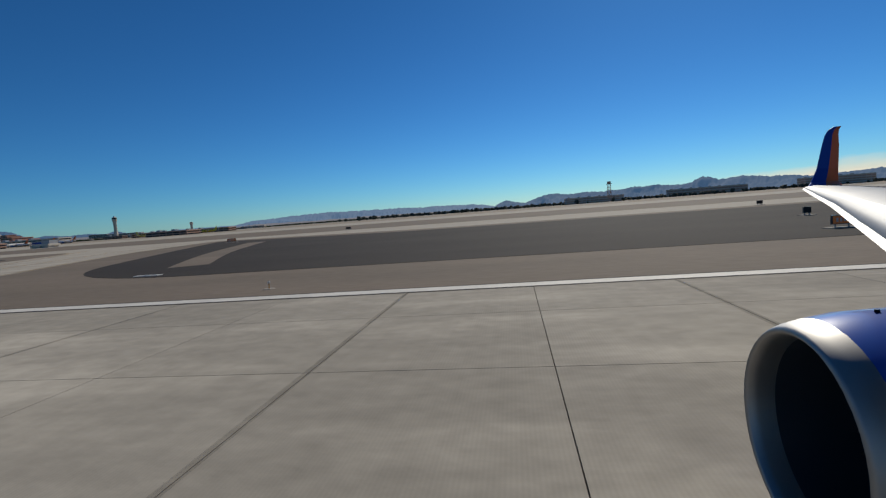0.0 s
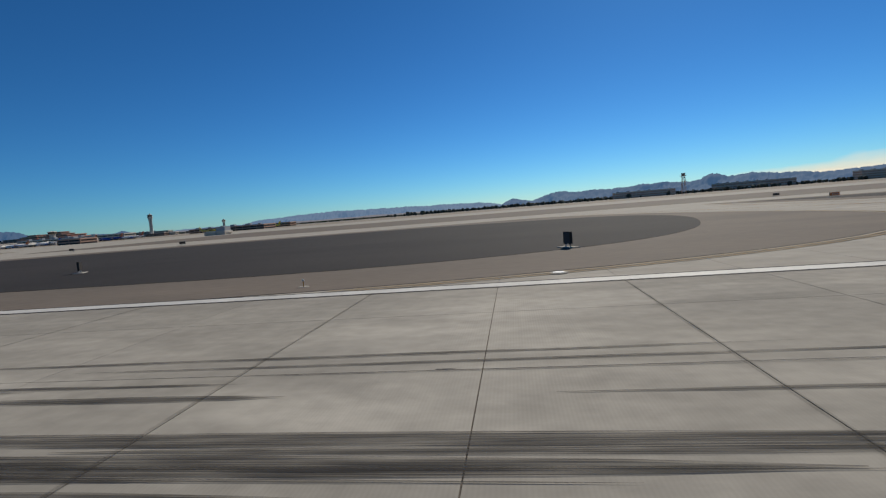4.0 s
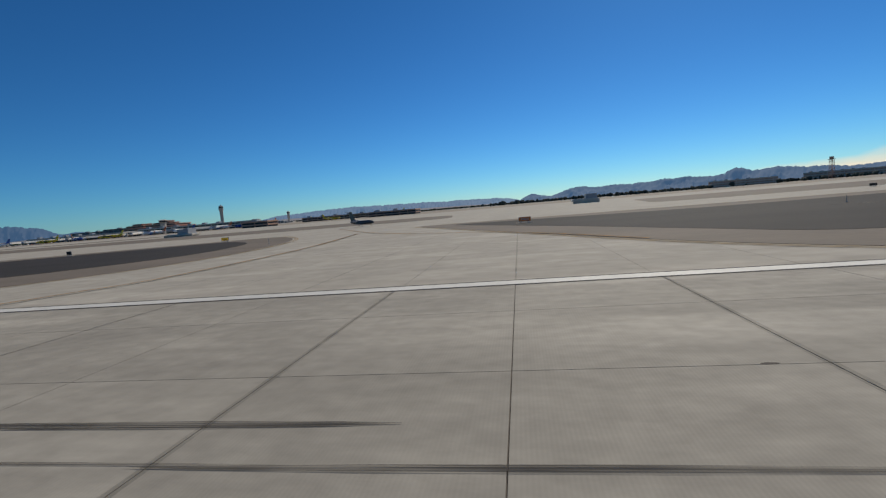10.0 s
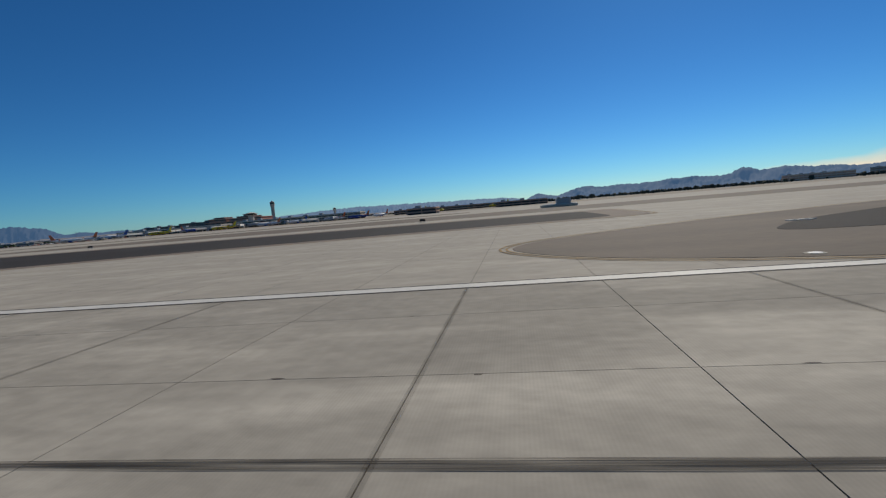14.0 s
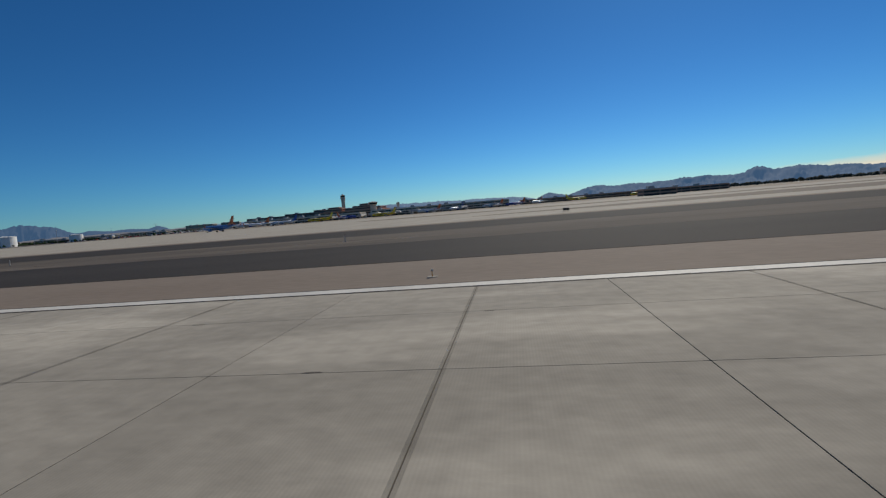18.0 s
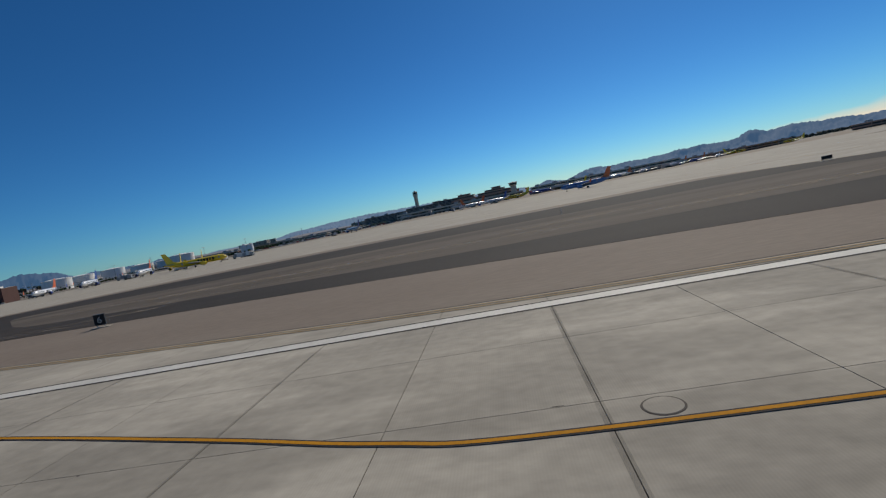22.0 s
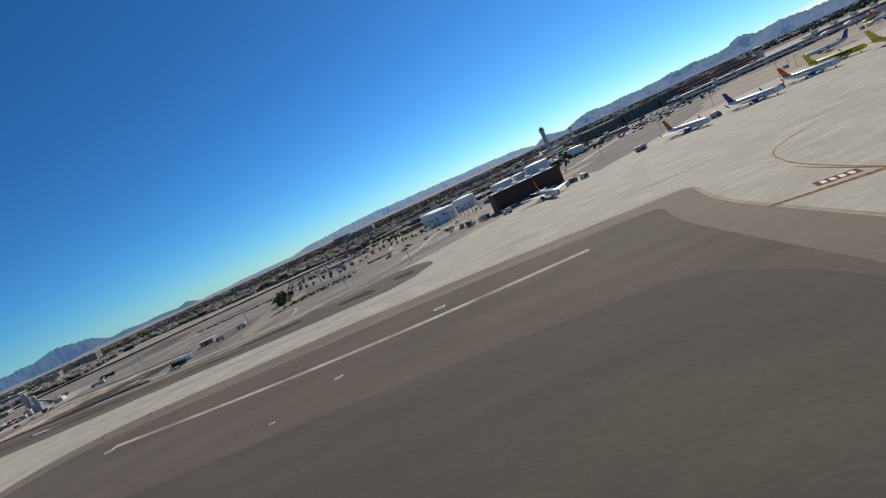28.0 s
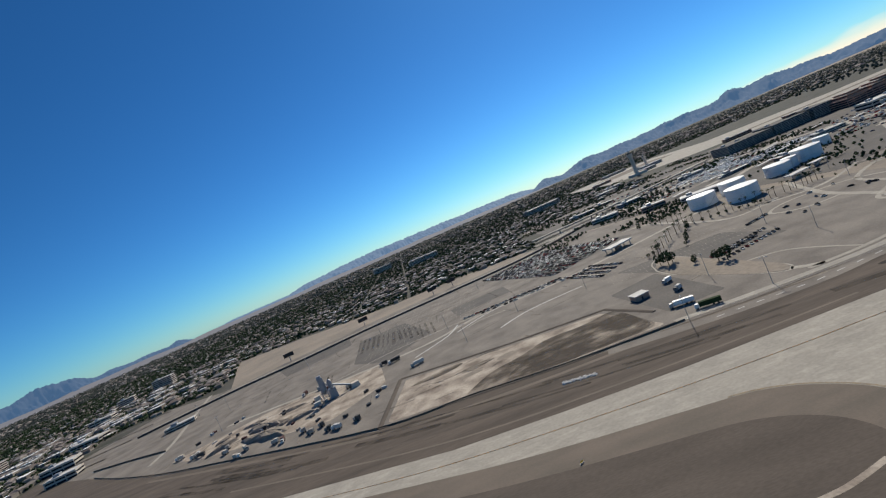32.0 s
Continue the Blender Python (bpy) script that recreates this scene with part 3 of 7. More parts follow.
for outline in ([(-720, 58), (-720, 88), (-985, 80), (-965, 56)], [(-1108, 54), (-1122, 92), (-1300, 100), (-1262, 68), (-1190, 56)]):
    solid("infield", Geo().plate(rounded(outline, 12), -0.009, 0.02), M["wornstrip"], "browner worn strip in the dark infield", "ground", kind="structure")

# ---- runway ----
JOINTS = [60.0, 0.7, -39.4, -71.6, -112.3, -145.0, -262.0, -304.7, -347.5, -396.2, -445.3, -500.2, -556.1, -613.4, -804.4, -877.3, -951.4, -1026.2, -1103.6, -1184.1, -1264.8, -1344.3, -1423.7, -1640.0]
rows = []
for a, b in zip(JOINTS, JOINTS[1:]):
    n = max(1, round((a - b) / 5.75))
    rows += [a + (b - a) * i / n for i in range(n)]
rows.append(JOINTS[-1])
LANES = [-22.9, -17, -11.2, -5.6, 0.0, 5.5, 10.8, 16.6, 22.9]
runway = solid("runway", Geo().plate([(600, -22.95), (600, 22.95), (-2600, 22.95), (-2600, -22.95)], -0.03, 0.2), M["joint"], "concrete runway of large slabs with dark joints", "runway", kind="structure")
unit = Geo().box(0, 1, 0, 1, -0.02, 0, 0.0)
slab_mesh = unit.mesh("slab", M["slab"])
rest = Geo()
GAP = 0.013
for i in range(len(rows) - 1):
    x1, x0 = rows[i], rows[i + 1]
    for j in range(len(LANES) - 1):
        y0, y1 = LANES[j], LANES[j + 1]
        if j == 5:
            ob = new("slab", slab_mesh)
            ob.parent = runway
            ob.location = (x0 * K + GAP * K, y0 * K + GAP * K, 0)
            ob.scale = (x1 - x0 - 2 * GAP, y1 - y0 - 2 * GAP, 1)
        else:
            rest.box(x0 + GAP, x1 - GAP, y0 + GAP, y1 - GAP, -0.02, 0)
for x0 in range(-2600, -1645, 6):
    for j in range(len(LANES) - 1):
        rest.box(x0 + GAP, x0 + 6 - GAP, LANES[j] + GAP, LANES[j + 1] - GAP, -0.02, 0)
for x0 in range(60, 600, 6):
    for j in range(len(LANES) - 1):
        rest.box(x0 + GAP, x0 + 6 - GAP, LANES[j] + GAP, LANES[j + 1] - GAP, -0.02, 0)
tagged(part("slabs", rest, M["slabs"], runway), kind="stuff")


def marking(name, geo, material, label):
    return solid(name, geo, material, label, "marking", kind="structure")


marking("edge_border", Geo().ribbon([(600, 22.35), (-2600, 22.35)], 0.72, 0.008), M["black"], "thin dark border round the white edge line")
marking("edge_line", Geo().ribbon([(600, 22.35), (-2600, 22.35)], 0.5, 0.014), M["white"], "continuous white line along the runway edge")

# ---- mountains ----
# each range: broad shoulders (from, to, height) under single peaks (bearing, height, width), degrees and metres
FAR_RANGE = [(-36, -24, 70), (-28, 4.5, 140)], [(-20, 40, 2.6), (-16.6, 52, 2.2), (-12.5, 48, 2.8), (-8, 36, 2.2), (-3.5, 22, 2.5)]
SUN_RANGE = [(3.0, 9, 118), (6.2, 20, 182), (13, 36, 196), (22, 34, 215), (28, 74, 150)], [(4.9, 68, 1.2), (10.3, 38, 1.3), (14, 18, 1.5), (19.2, 28, 0.9), (21.3, 34, 0.9), (25.6, 84, 1.0), (28.8, 34, 1.2), (41, 40, 5), (56, 60, 8)]
TOWN_RANGE = [(-76, -44, 165), (-48, -36, 75)], [(-62, 60, 5), (-52, 50, 2.4), (-49.0, 110, 1.5), (-46.8, 70, 1.0), (-44, 45, 1.2), (-41, 30, 1.4), (-38.2, 62, 0.7)]


def ridge(a, shape):
    shoulders, peaks = shape
    h = 8
    for a0, a1, top in shoulders:
        e = min(1, max(0, (a - a0) / 4.0)) * min(1, max(0, (a1 - a) / 4.0))
        h = max(h, top * e * (2 - e))
    for p, top, w in peaks:
        h += top * math.exp(-((a - p) / w) ** 2)
    return h * (1 + 0.06 * noise.noise((a * 0.9, 3.1, 0)) + 0.06 * noise.noise((a * 2.7, 9.1, 0)) + 0.07 * noise.noise((a * 5.3, 2.1, 0)) + 0.05 * noise.noise((a * 13.0, 6.4, 0)))


def mountain_range(name, r0, a0, a1, shape, material, label):
    g = Geo()
    steps, deep = int((a1 - a0) * 10), 16
    pts = []
    for i in range(steps + 1):
        a = a0 + (a1 - a0) * i / steps
        top = ridge(a, shape)
        for j in range(deep + 1):
            t = j / deep
            f = t ** 1.25
            gully = noise.noise((a * 1.3, t * 3, 7.7)) * 0.24 + noise.noise((a * 4.5, t * 4, 1.2)) * 0.2 + noise.noise((a * 9.5, t * 7, 3.2)) * 0.1
            z = top * max(0, f + gully * math.sin(math.pi * t)) - 6 * (t == 0)
            r = r0 + 900 * t - 900 + 500 * noise.noise((a * 0.5, t, 4)) * (1 - t)
            pts.append((-1000 + r * math.sin(radians(a)), r * math.cos(radians(a)), z))
    n = deep + 1
    g.add(pts, [(i * n + j, (i + 1) * n + j, (i + 1) * n + j + 1, i * n + j + 1) for i in range(steps) for j in range(deep)])
    return solid(name, g, material, label, "mountain", kind="structure", smooth=True)


mountain_range("backdrop_mountains", 10300, -75, 75, FAR_RANGE, M["mountf"], "far mountain range on the horizon, glowing pale blue for haze")
mountain_range("backdrop_mountains", 10000, 2.5, 75, SUN_RANGE, M["mount"], "dark desert mountain range on the horizon, glowing blue-grey for haze")
mountain_range("backdrop_mountains", 10000, -75, -36, TOWN_RANGE, M["mount"], "dark rugged desert hills on the horizon, with a painted haze glow")
# pale desert fans rising to the foot of the mountains, haze painted as emission
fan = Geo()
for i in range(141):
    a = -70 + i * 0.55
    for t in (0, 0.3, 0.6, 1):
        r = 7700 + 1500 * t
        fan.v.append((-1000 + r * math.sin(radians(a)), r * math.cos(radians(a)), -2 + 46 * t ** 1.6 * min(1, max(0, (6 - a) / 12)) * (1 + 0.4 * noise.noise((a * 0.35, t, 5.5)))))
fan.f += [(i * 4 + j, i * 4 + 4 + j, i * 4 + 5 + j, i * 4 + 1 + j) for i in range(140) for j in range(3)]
solid("backdrop_desert", fan, M["fan_desert"], "tan desert slopes at the foot of the mountains, paled by painted haze", "ground", kind="structure", smooth=True)


# ---- control tower and terminal ----
def control_tower(name, x, y, h, r, label):
    t = thing(name, x, y, -0.3, 0, label, "tower")
    part("shaft", Geo().lathe(0, 0, [(r * 1.1, 0), (r * 0.95, h * 0.06), (r * 0.72, h * 0.4), (r * 0.7, h * 0.6), (r * 0.82, h * 0.72), (r * 1.08, h * 0.82)], 20), M["towerc"], t, smooth=False)
    part("podium", Geo().box(-r * 3.2, r * 3.6, -r * 2.2, r * 2.2, 0, h * 0.09), M["tan"], t, "low building at the foot of the tower")
    for k in range(4):
        part("rib", Geo().box(-0.35, 0.35, -r * 0.84, -r * 0.6, h * 0.08, h * 0.74, 0, k * 90, (0, 0)), M["tan"], t)
    part("gallery", Geo().lathe(0, 0, [(r * 1.08, h * 0.82), (r * 1.16, h * 0.835), (r * 1.14, h * 0.87)], 20), M["towerc"], t)
    part("cab", Geo().lathe(0, 0, [(r * 0.95, h * 0.87), (r * 1.08, h * 0.92)], 16), M["glass"], t, "dark glazed control cab")
    part("roof", Geo().lathe(0, 0, [(r * 1.1, h * 0.92), (r * 1.08, h * 0.945), (r * 0.8, h * 0.955)], 20), M["towerc"], t)
    part("radome", Geo().lathe(0, 0, [(r * 0.42, h * 0.955), (r * 0.45, h * 0.98), (r * 0.25, h)], 12), M["white"], t)
    return t


control_tower("control_tower", -1438, 1568, 82, 7.4, "tall tan concrete airport control tower with dark cab")
control_tower("old_control_tower", -1307, 1808, 46, 6, "shorter tan control tower beyond the terminal")


# pale haze bank low over the mountains towards the sun, a painted glowing sheet
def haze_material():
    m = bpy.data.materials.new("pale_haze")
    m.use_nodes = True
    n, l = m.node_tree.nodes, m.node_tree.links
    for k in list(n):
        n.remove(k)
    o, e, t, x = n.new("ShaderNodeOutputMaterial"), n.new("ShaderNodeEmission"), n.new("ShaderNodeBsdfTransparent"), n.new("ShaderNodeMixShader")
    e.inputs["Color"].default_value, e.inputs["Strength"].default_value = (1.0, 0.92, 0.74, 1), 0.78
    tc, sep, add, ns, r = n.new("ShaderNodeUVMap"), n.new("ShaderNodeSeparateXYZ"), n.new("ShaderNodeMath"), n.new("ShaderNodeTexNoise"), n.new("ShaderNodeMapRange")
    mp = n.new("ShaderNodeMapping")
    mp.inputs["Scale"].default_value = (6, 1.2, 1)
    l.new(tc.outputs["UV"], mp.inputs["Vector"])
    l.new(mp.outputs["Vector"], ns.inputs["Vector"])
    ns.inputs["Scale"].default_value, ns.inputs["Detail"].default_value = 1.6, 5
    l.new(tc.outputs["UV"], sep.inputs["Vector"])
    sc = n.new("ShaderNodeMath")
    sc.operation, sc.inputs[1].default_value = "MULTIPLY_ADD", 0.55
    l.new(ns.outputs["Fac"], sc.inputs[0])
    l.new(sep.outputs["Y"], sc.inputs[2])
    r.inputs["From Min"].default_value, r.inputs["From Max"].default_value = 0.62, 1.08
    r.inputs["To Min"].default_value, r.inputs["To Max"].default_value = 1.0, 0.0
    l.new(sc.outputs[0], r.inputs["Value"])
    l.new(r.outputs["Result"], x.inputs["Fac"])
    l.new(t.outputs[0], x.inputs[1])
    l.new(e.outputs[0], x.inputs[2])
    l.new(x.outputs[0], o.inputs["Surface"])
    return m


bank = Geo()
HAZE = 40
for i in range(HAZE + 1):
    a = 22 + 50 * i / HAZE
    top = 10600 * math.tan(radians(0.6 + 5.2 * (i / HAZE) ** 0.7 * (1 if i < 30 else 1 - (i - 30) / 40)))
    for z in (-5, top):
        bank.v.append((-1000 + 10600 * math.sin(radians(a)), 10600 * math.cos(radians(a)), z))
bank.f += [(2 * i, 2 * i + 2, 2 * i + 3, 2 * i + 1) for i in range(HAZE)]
sheet = solid("backdrop_haze", bank, haze_material(), "glowing cream sheet painting a bank of haze low over the far mountains", "haze", kind="structure")
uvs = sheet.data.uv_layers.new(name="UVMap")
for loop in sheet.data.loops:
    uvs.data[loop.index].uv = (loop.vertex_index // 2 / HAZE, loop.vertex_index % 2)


# ---- runway and taxiway markings ----
def taxi_line(pts, name="taxi_line"):
    line = smooth_line(pts)
    marking(name + "_border", Geo().ribbon(line, 0.15, 0.02), M["black"], "black border under a yellow taxi line")
    marking(name, Geo().ribbon(line, 0.078, 0.026), M["yellow"], "yellow curved lead-off taxi line")


block = thing("aiming_block", 0, 0, 0, 0, "large faded white aiming block painted across the runway slabs", "marking", kind="structure")
cuts_x = [-89.0] + sorted(r for r in rows if -88.8 < r < -53.7) + [-53.5]
for xa, xb in zip(cuts_x, cuts_x[1:]):
    for ya, yb in ((10.4, 10.8), (10.8, 16.6), (16.6, 18.7)):
        part("painted_panel", Geo().box(xa + 0.02, xb - 0.02, ya + 0.02, yb - 0.02, 0.004, 0.012), M["faded"], block)
scuffs = Geo()
for k in range(30):
    xa, ya = RNG.uniform(-86, -58), RNG.uniform(11, 18.4)
    scuffs.ribbon([(xa, ya), (max(-88.5, xa - RNG.uniform(4, 26)), ya + RNG.gauss(0, 0.06))], RNG.uniform(0.015, 0.05), 0.0135 + k * 0.00002)
tagged(solid("paint_scuffs", scuffs, M["smear"], "thin dark scuffs across the white paint", "marks"), kind="stuff")
marking("aiming_border", Geo().ribbon([(-53, 10.2), (-89.3, 10.2)], 0.22, 0.016), M["black"], "dark painted edge of the aiming block")
marking("aiming_border", Geo().ribbon([(-89.2, 10.2), (-89.2, 18.7)], 0.2, 0.016), M["black"], "dark painted edge of the aiming block")
marking("aiming_border", Geo().ribbon([(-53.3, 10.2), (-53.3, 18.7)], 0.2, 0.016), M["black"], "dark painted edge of the aiming block")
for k, (x0, y0, x1, y1) in enumerate(((-1581, 38, -1578, 70), (-1576, 58, -1573, 66), (-1573, 45, -1572, 54), (-1589, 49, -1592, 66), (-1595, 50, -1594, 58), (-1560, 33, -1559, 50), (-1569, 41, -1569, 50), (-1586, 62, -1590, 70))):
    pts = [(x0 + (x1 - x0) * t + RNG.gauss(0, 0.35), y0 + (y1 - y0) * t) for t in (0, 0.2, 0.4, 0.6, 0.8, 1)]
    marking("concrete_patch", Geo().ribbon(smooth_line(pts, 4), 0.5 + 0.25 * (k % 3), -0.045), M["faded"], "ragged pale repair strip in the taxiway concrete")
for route in ([(-130, 11.4), (-122, 12.6), (-117, 13.4), (-111, 17), (-105, 21.9), (-101, 27), (-98, 34), (-94.5, 42), (-92, 53), (-92, 64), (-97, 80)],
              [(-62, 20), (-67, 28), (-82, 54), (-100, 84), (-130, 130)], [(-78, 60), (-90, 90), (-96, 104), (-95, 125)],
              [(-455, 1.8), (-450, 4.2), (-445.4, 6.5), (-442.2, 8.7), (-438.5, 11.6), (-434, 15.6), (-429, 21.5), (-425.5, 28), (-423, 36), (-423, 60), (-428, 93)],
              [(-386, 40), (-398, 62), (-421, 86), (-450, 140)],
              [(-690, 26), (-740, 15), (-766, 12.4), (-785, 10.2), (-806, 6.3), (-825, 4.6)],
              [(-1075, 96), (-1055, 73), (-1036, 53), (-1020, 38), (-1009, 30.5), (-996, 21), (-989, 15.2), (-984, 12.1), (-979, 9.7), (-973, 7.6), (-962, 5.4)],
              [(-1092, 4.4), (-1100, 6.4), (-1125, 8.2), (-1160, 9.1), (-1179, 9.4), (-1184, 10.1), (-1190, 11.9), (-1201, 15), (-1214, 18), (-1229, 22), (-1245, 27), (-1270, 34), (-1290, 42), (-1323, 58), (-1360, 84)],
              [(-1536, 14), (-1550, 21.5), (-1560, 30), (-1570, 42), (-1578, 53), (-1585, 64), (-1591, 76), (-1596, 88), (-1600, 100), (-1601, 115), (-1600, 135)],
              [(-1604, 26), (-1602.5, 60), (-1601, 90), (-1600, 118), (-1596, 145), (-1585, 168), (-1560, 184)],
              [(-1053, 26.2), (-1055, 36), (-1058, 50), (-1058, 66), (-1054, 83), (-1046, 104), (-1030, 130)],
              [(-1110, 190), (-1069, 116), (-1054, 83), (-1041, 61)],
              [(-1889, 40), (-1889, 124), (-1888.3, 147), (-1887, 159), (-1884, 170), (-1876, 183), (-1866, 194), (-1850, 204), (-1820, 207), (-1740, 205)],
              [(-2400, 350), (-2200, 270), (-2080, 232), (-1992, 217), (-1915, 210), (-1860, 208), (-1700, 203), (-1560, 196), (-1300, 190)]):
    taxi_line(route)
marking("infield_stripe", Geo().ribbon(smooth_line([(-1421, 44.6), (-1440, 46), (-1458, 50), (-1480, 60), (-1500, 73), (-1525, 88), (-1541, 106), (-1536, 117)]), 1.1, -0.004), M["sand"], "pale worn strip across the dark infield")
marking("infield_stripe", Geo().ribbon(smooth_line([(-1380, 40), (-1396, 39), (-1410, 42)]), 0.5, -0.004), M["sand"], "short pale worn strip in the dark infield")
marking("infield_stripe", Geo().ribbon(smooth_line([(-1655, 140), (-1700, 137), (-1740, 137), (-1780, 140), (-1823, 145)]), 1.4, -0.004), M["sand"], "pale straight strip across the brown infield")
marking("infield_stripe", Geo().ribbon(smooth_line([(-34, 46), (-46, 70), (-60, 106)]), 2.0, -0.004), M["shoulder"], "pale patch strip across the dark infield")
for x, y, w, d in ((-32, 38, 3.2, 1.1), (-332, 39.5, 2.6, 0.9), (-337, 40.5, 2.6, 0.9), (-586, 48, 3, 1.2), (-947.9, 40.2, 3.4, 0.9), (-950.2, 38.8, 3.0, 1.3), (-1452, 55, 3.5, 2.5), (-1533, 59, 1.6, 1.2), (-1491, 40.6, 3.4, 2.0), (-1548, 124, 4, 2), (-1466, 76, 4, 3), (-1822, 142, 5, 3), (-1702, 146, 5, 3), (-1728, 118, 3, 2.5), (-1741, 104, 2, 1.5), (-1846, 114, 2.4, 1.8), (-1842, 113, 1.6, 1.6)):
    w, d = w * 0.62, d * 0.62
    pd = thing("concrete_pad", x, y, -0.05, RNG.uniform(-12, 12), "small pale framed concrete pad set in the infield", "pad", "infield pads")
    part("slab", Geo().box(-w / 2, w / 2, -d / 2, d / 2, 0, 0.05, 0.03), M["brown" if y > 90 else "roof"], pd, "middle of the pad")
    for sx in (-1, 1):
        part("kerb", Geo().box(sx * w / 2 - w * 0.11, sx * w / 2 + w * 0.11, -d / 2, d / 2, 0, 0.09, 0.01), M["roof"], pd)
        part("kerb", Geo().box(-w / 2 + w * 0.11, w / 2 - w * 0.11, sx * d / 2 - d * 0.11, sx * d / 2 + d * 0.11, 0, 0.09, 0.01), M["roof"], pd)
    part("cover", Geo().box(-w * 0.16, w * 0.16, -d * 0.16, d * 0.16, 0, 0.1, 0.02), M["grey"], pd)
for x, y in ((-142, 25.4), (-280, 26.2), (-597, 26.2), (-802, 25.6), (-952, 26.4), (-1376, 27), (-1450, 26)):
    lid = thing("drain_cover", x, y, -0.035, 0, "round pale drain cover flush with the shoulder", "cover", "drain covers")
    part("ring", Geo().lathe(0, 0, [(0.48, 0), (0.48, 0.02), (0.42, 0.025)], 20), M["apron"], lid)
    part("lid", Geo().lathe(0, 0, [(0.32, 0), (0.32, 0.045)], 16), M["grey"], lid)
LIGHTS = (40, -14, -156, -205, -255, -306, -358, -462, -514, -566, -769, -825, -880, -936, -1160, -1216, -1383, -1438, -1494)
for x in LIGHTS:
    lid = thing("runway_light", x, 25.7, -0.035, 0, "small elevated white runway edge light on a stake", "light", "edge lights")
    part("base", Geo().lathe(0, 0, [(0.32, 0), (0.3, 0.03)], 14), M["apron"], lid)
    part("stake", Geo().cyl(0, 0, 0.03, 0.32, 0.025, 0.02, 8), M["yellow"], lid)
    part("lens", Geo().lathe(0, 0, [(0.06, 0.32), (0.075, 0.38), (0.05, 0.44)], 10), M["white"], lid)

lid = thing("manhole_cover", -1177, 10.1, 0.002, 0, "round dark manhole ring set in the runway slab", "cover")
part("ring", Geo().lathe(0, 0, [(0.52, 0), (0.51, 0.010)], 28), M["joint"], lid)
part("lid", Geo().lathe(0, 0, [(0.47, 0), (0.46, 0.016)], 28), M["slab"], lid)
spalls = Geo()
for i in range(140):  # chipped joint edges
    x, y = RNG.uniform(-1640, 20), RNG.choice((10.8, 10.8, 16.6, 5.5)) + RNG.choice((-0.05, 0.05))
    w, d = RNG.uniform(0.05, 0.28), RNG.uniform(0.02, 0.07)
    spalls.plate([(x + w * k * math.cos(a), y + d * k * math.sin(a)) for a, k in ((i2 * 0.9, RNG.uniform(0.6, 1.1)) for i2 in range(7))], 0.006, 0.004)
tagged(solid("joint_spalls", spalls, M["joint"], "small dark chipped spots along the slab joints", "spalls"), kind="stuff")

# tyre marks along the touchdown zone and a few beyond it
def streak(g, x, y, ln, w, z):
    """A tapering streak of rubber."""
    drift = RNG.gauss(0, 0.08)
    stops = ((0, 0.05), (0.12, 0.6), (0.35, 1), (0.7, 0.9), (0.9, 0.5), (1, 0.04))
    pts = []
    for t, k in stops:
        yy = y + drift * t
        pts += [(x - ln * t, yy + w * k, z), (x - ln * t, yy - w * k, z)]
    g.add(pts, [(2 * i, 2 * i + 1, 2 * i + 3, 2 * i + 2) for i in range(len(stops) - 1)])


marks = Geo()
for i in range(76):
    if i < 26:
        x, y = RNG.uniform(-170, -96), RNG.choice((5.2, 6.0, 6.9, 8.0, 9.2, 10.6)) + RNG.gauss(0, 0.25)
    elif i < 46:
        x, y = RNG.uniform(-372, -268), RNG.choice((5.8, 6.4, 6.7, 7.0, 7.4, 7.7)) + RNG.gauss(0, 0.12)
    else:
        x, y = RNG.uniform(-640, -20), RNG.choice((5.9, 6.3, 7.0, 8.0)) + RNG.gauss(0, 0.2)
    streak(marks, x, y, RNG.uniform(6, 30), RNG.choice((0.03, 0.04, 0.05, 0.07, 0.1, 0.14)), 0.017 + i * 0.00001)
for x, y, ln, w in ((-74, 7.4, 9, 0.13), (-66, 6.3, 26, 0.2), (-111, 8.7, 5, 0.11), (-111, 10.1, 5, 0.06), (-100, 7.6, 26, 0.16), (-138, 12.1, 24, 0.06), (-149, 9.4, 9, 0.1), (-136, 7.5, 30, 0.16), (-134, 11.4, 22, 0.05), (-140, 6.7, 24, 0.2),
                    (-260.6, 7.55, 16, 0.19), (-262.6, 7.05, 10, 0.09), (-258, 6.4, 24, 0.1), (-296, 7.6, 26, 0.1), (-294, 7.25, 22, 0.13), (-299, 6.8, 20, 0.12), (-292, 6.45, 26, 0.16), (-345, 8.95, 17, 0.12), (-340, 7.95, 24, 0.14), (-338, 7.1, 30, 0.18), (-398, 8.35, 11, 0.09), (-390, 7.0, 12, 0.06), (-563, 8.9, 4, 0.05), (-600, 7.2, 24, 0.1)):
    streak(marks, x, y, ln, w * 1.6, 0.02)
tagged(solid("tyre_marks", marks, M["tyre"], "dark rubber streaks left by landing tyres", "marks"), kind="stuff")
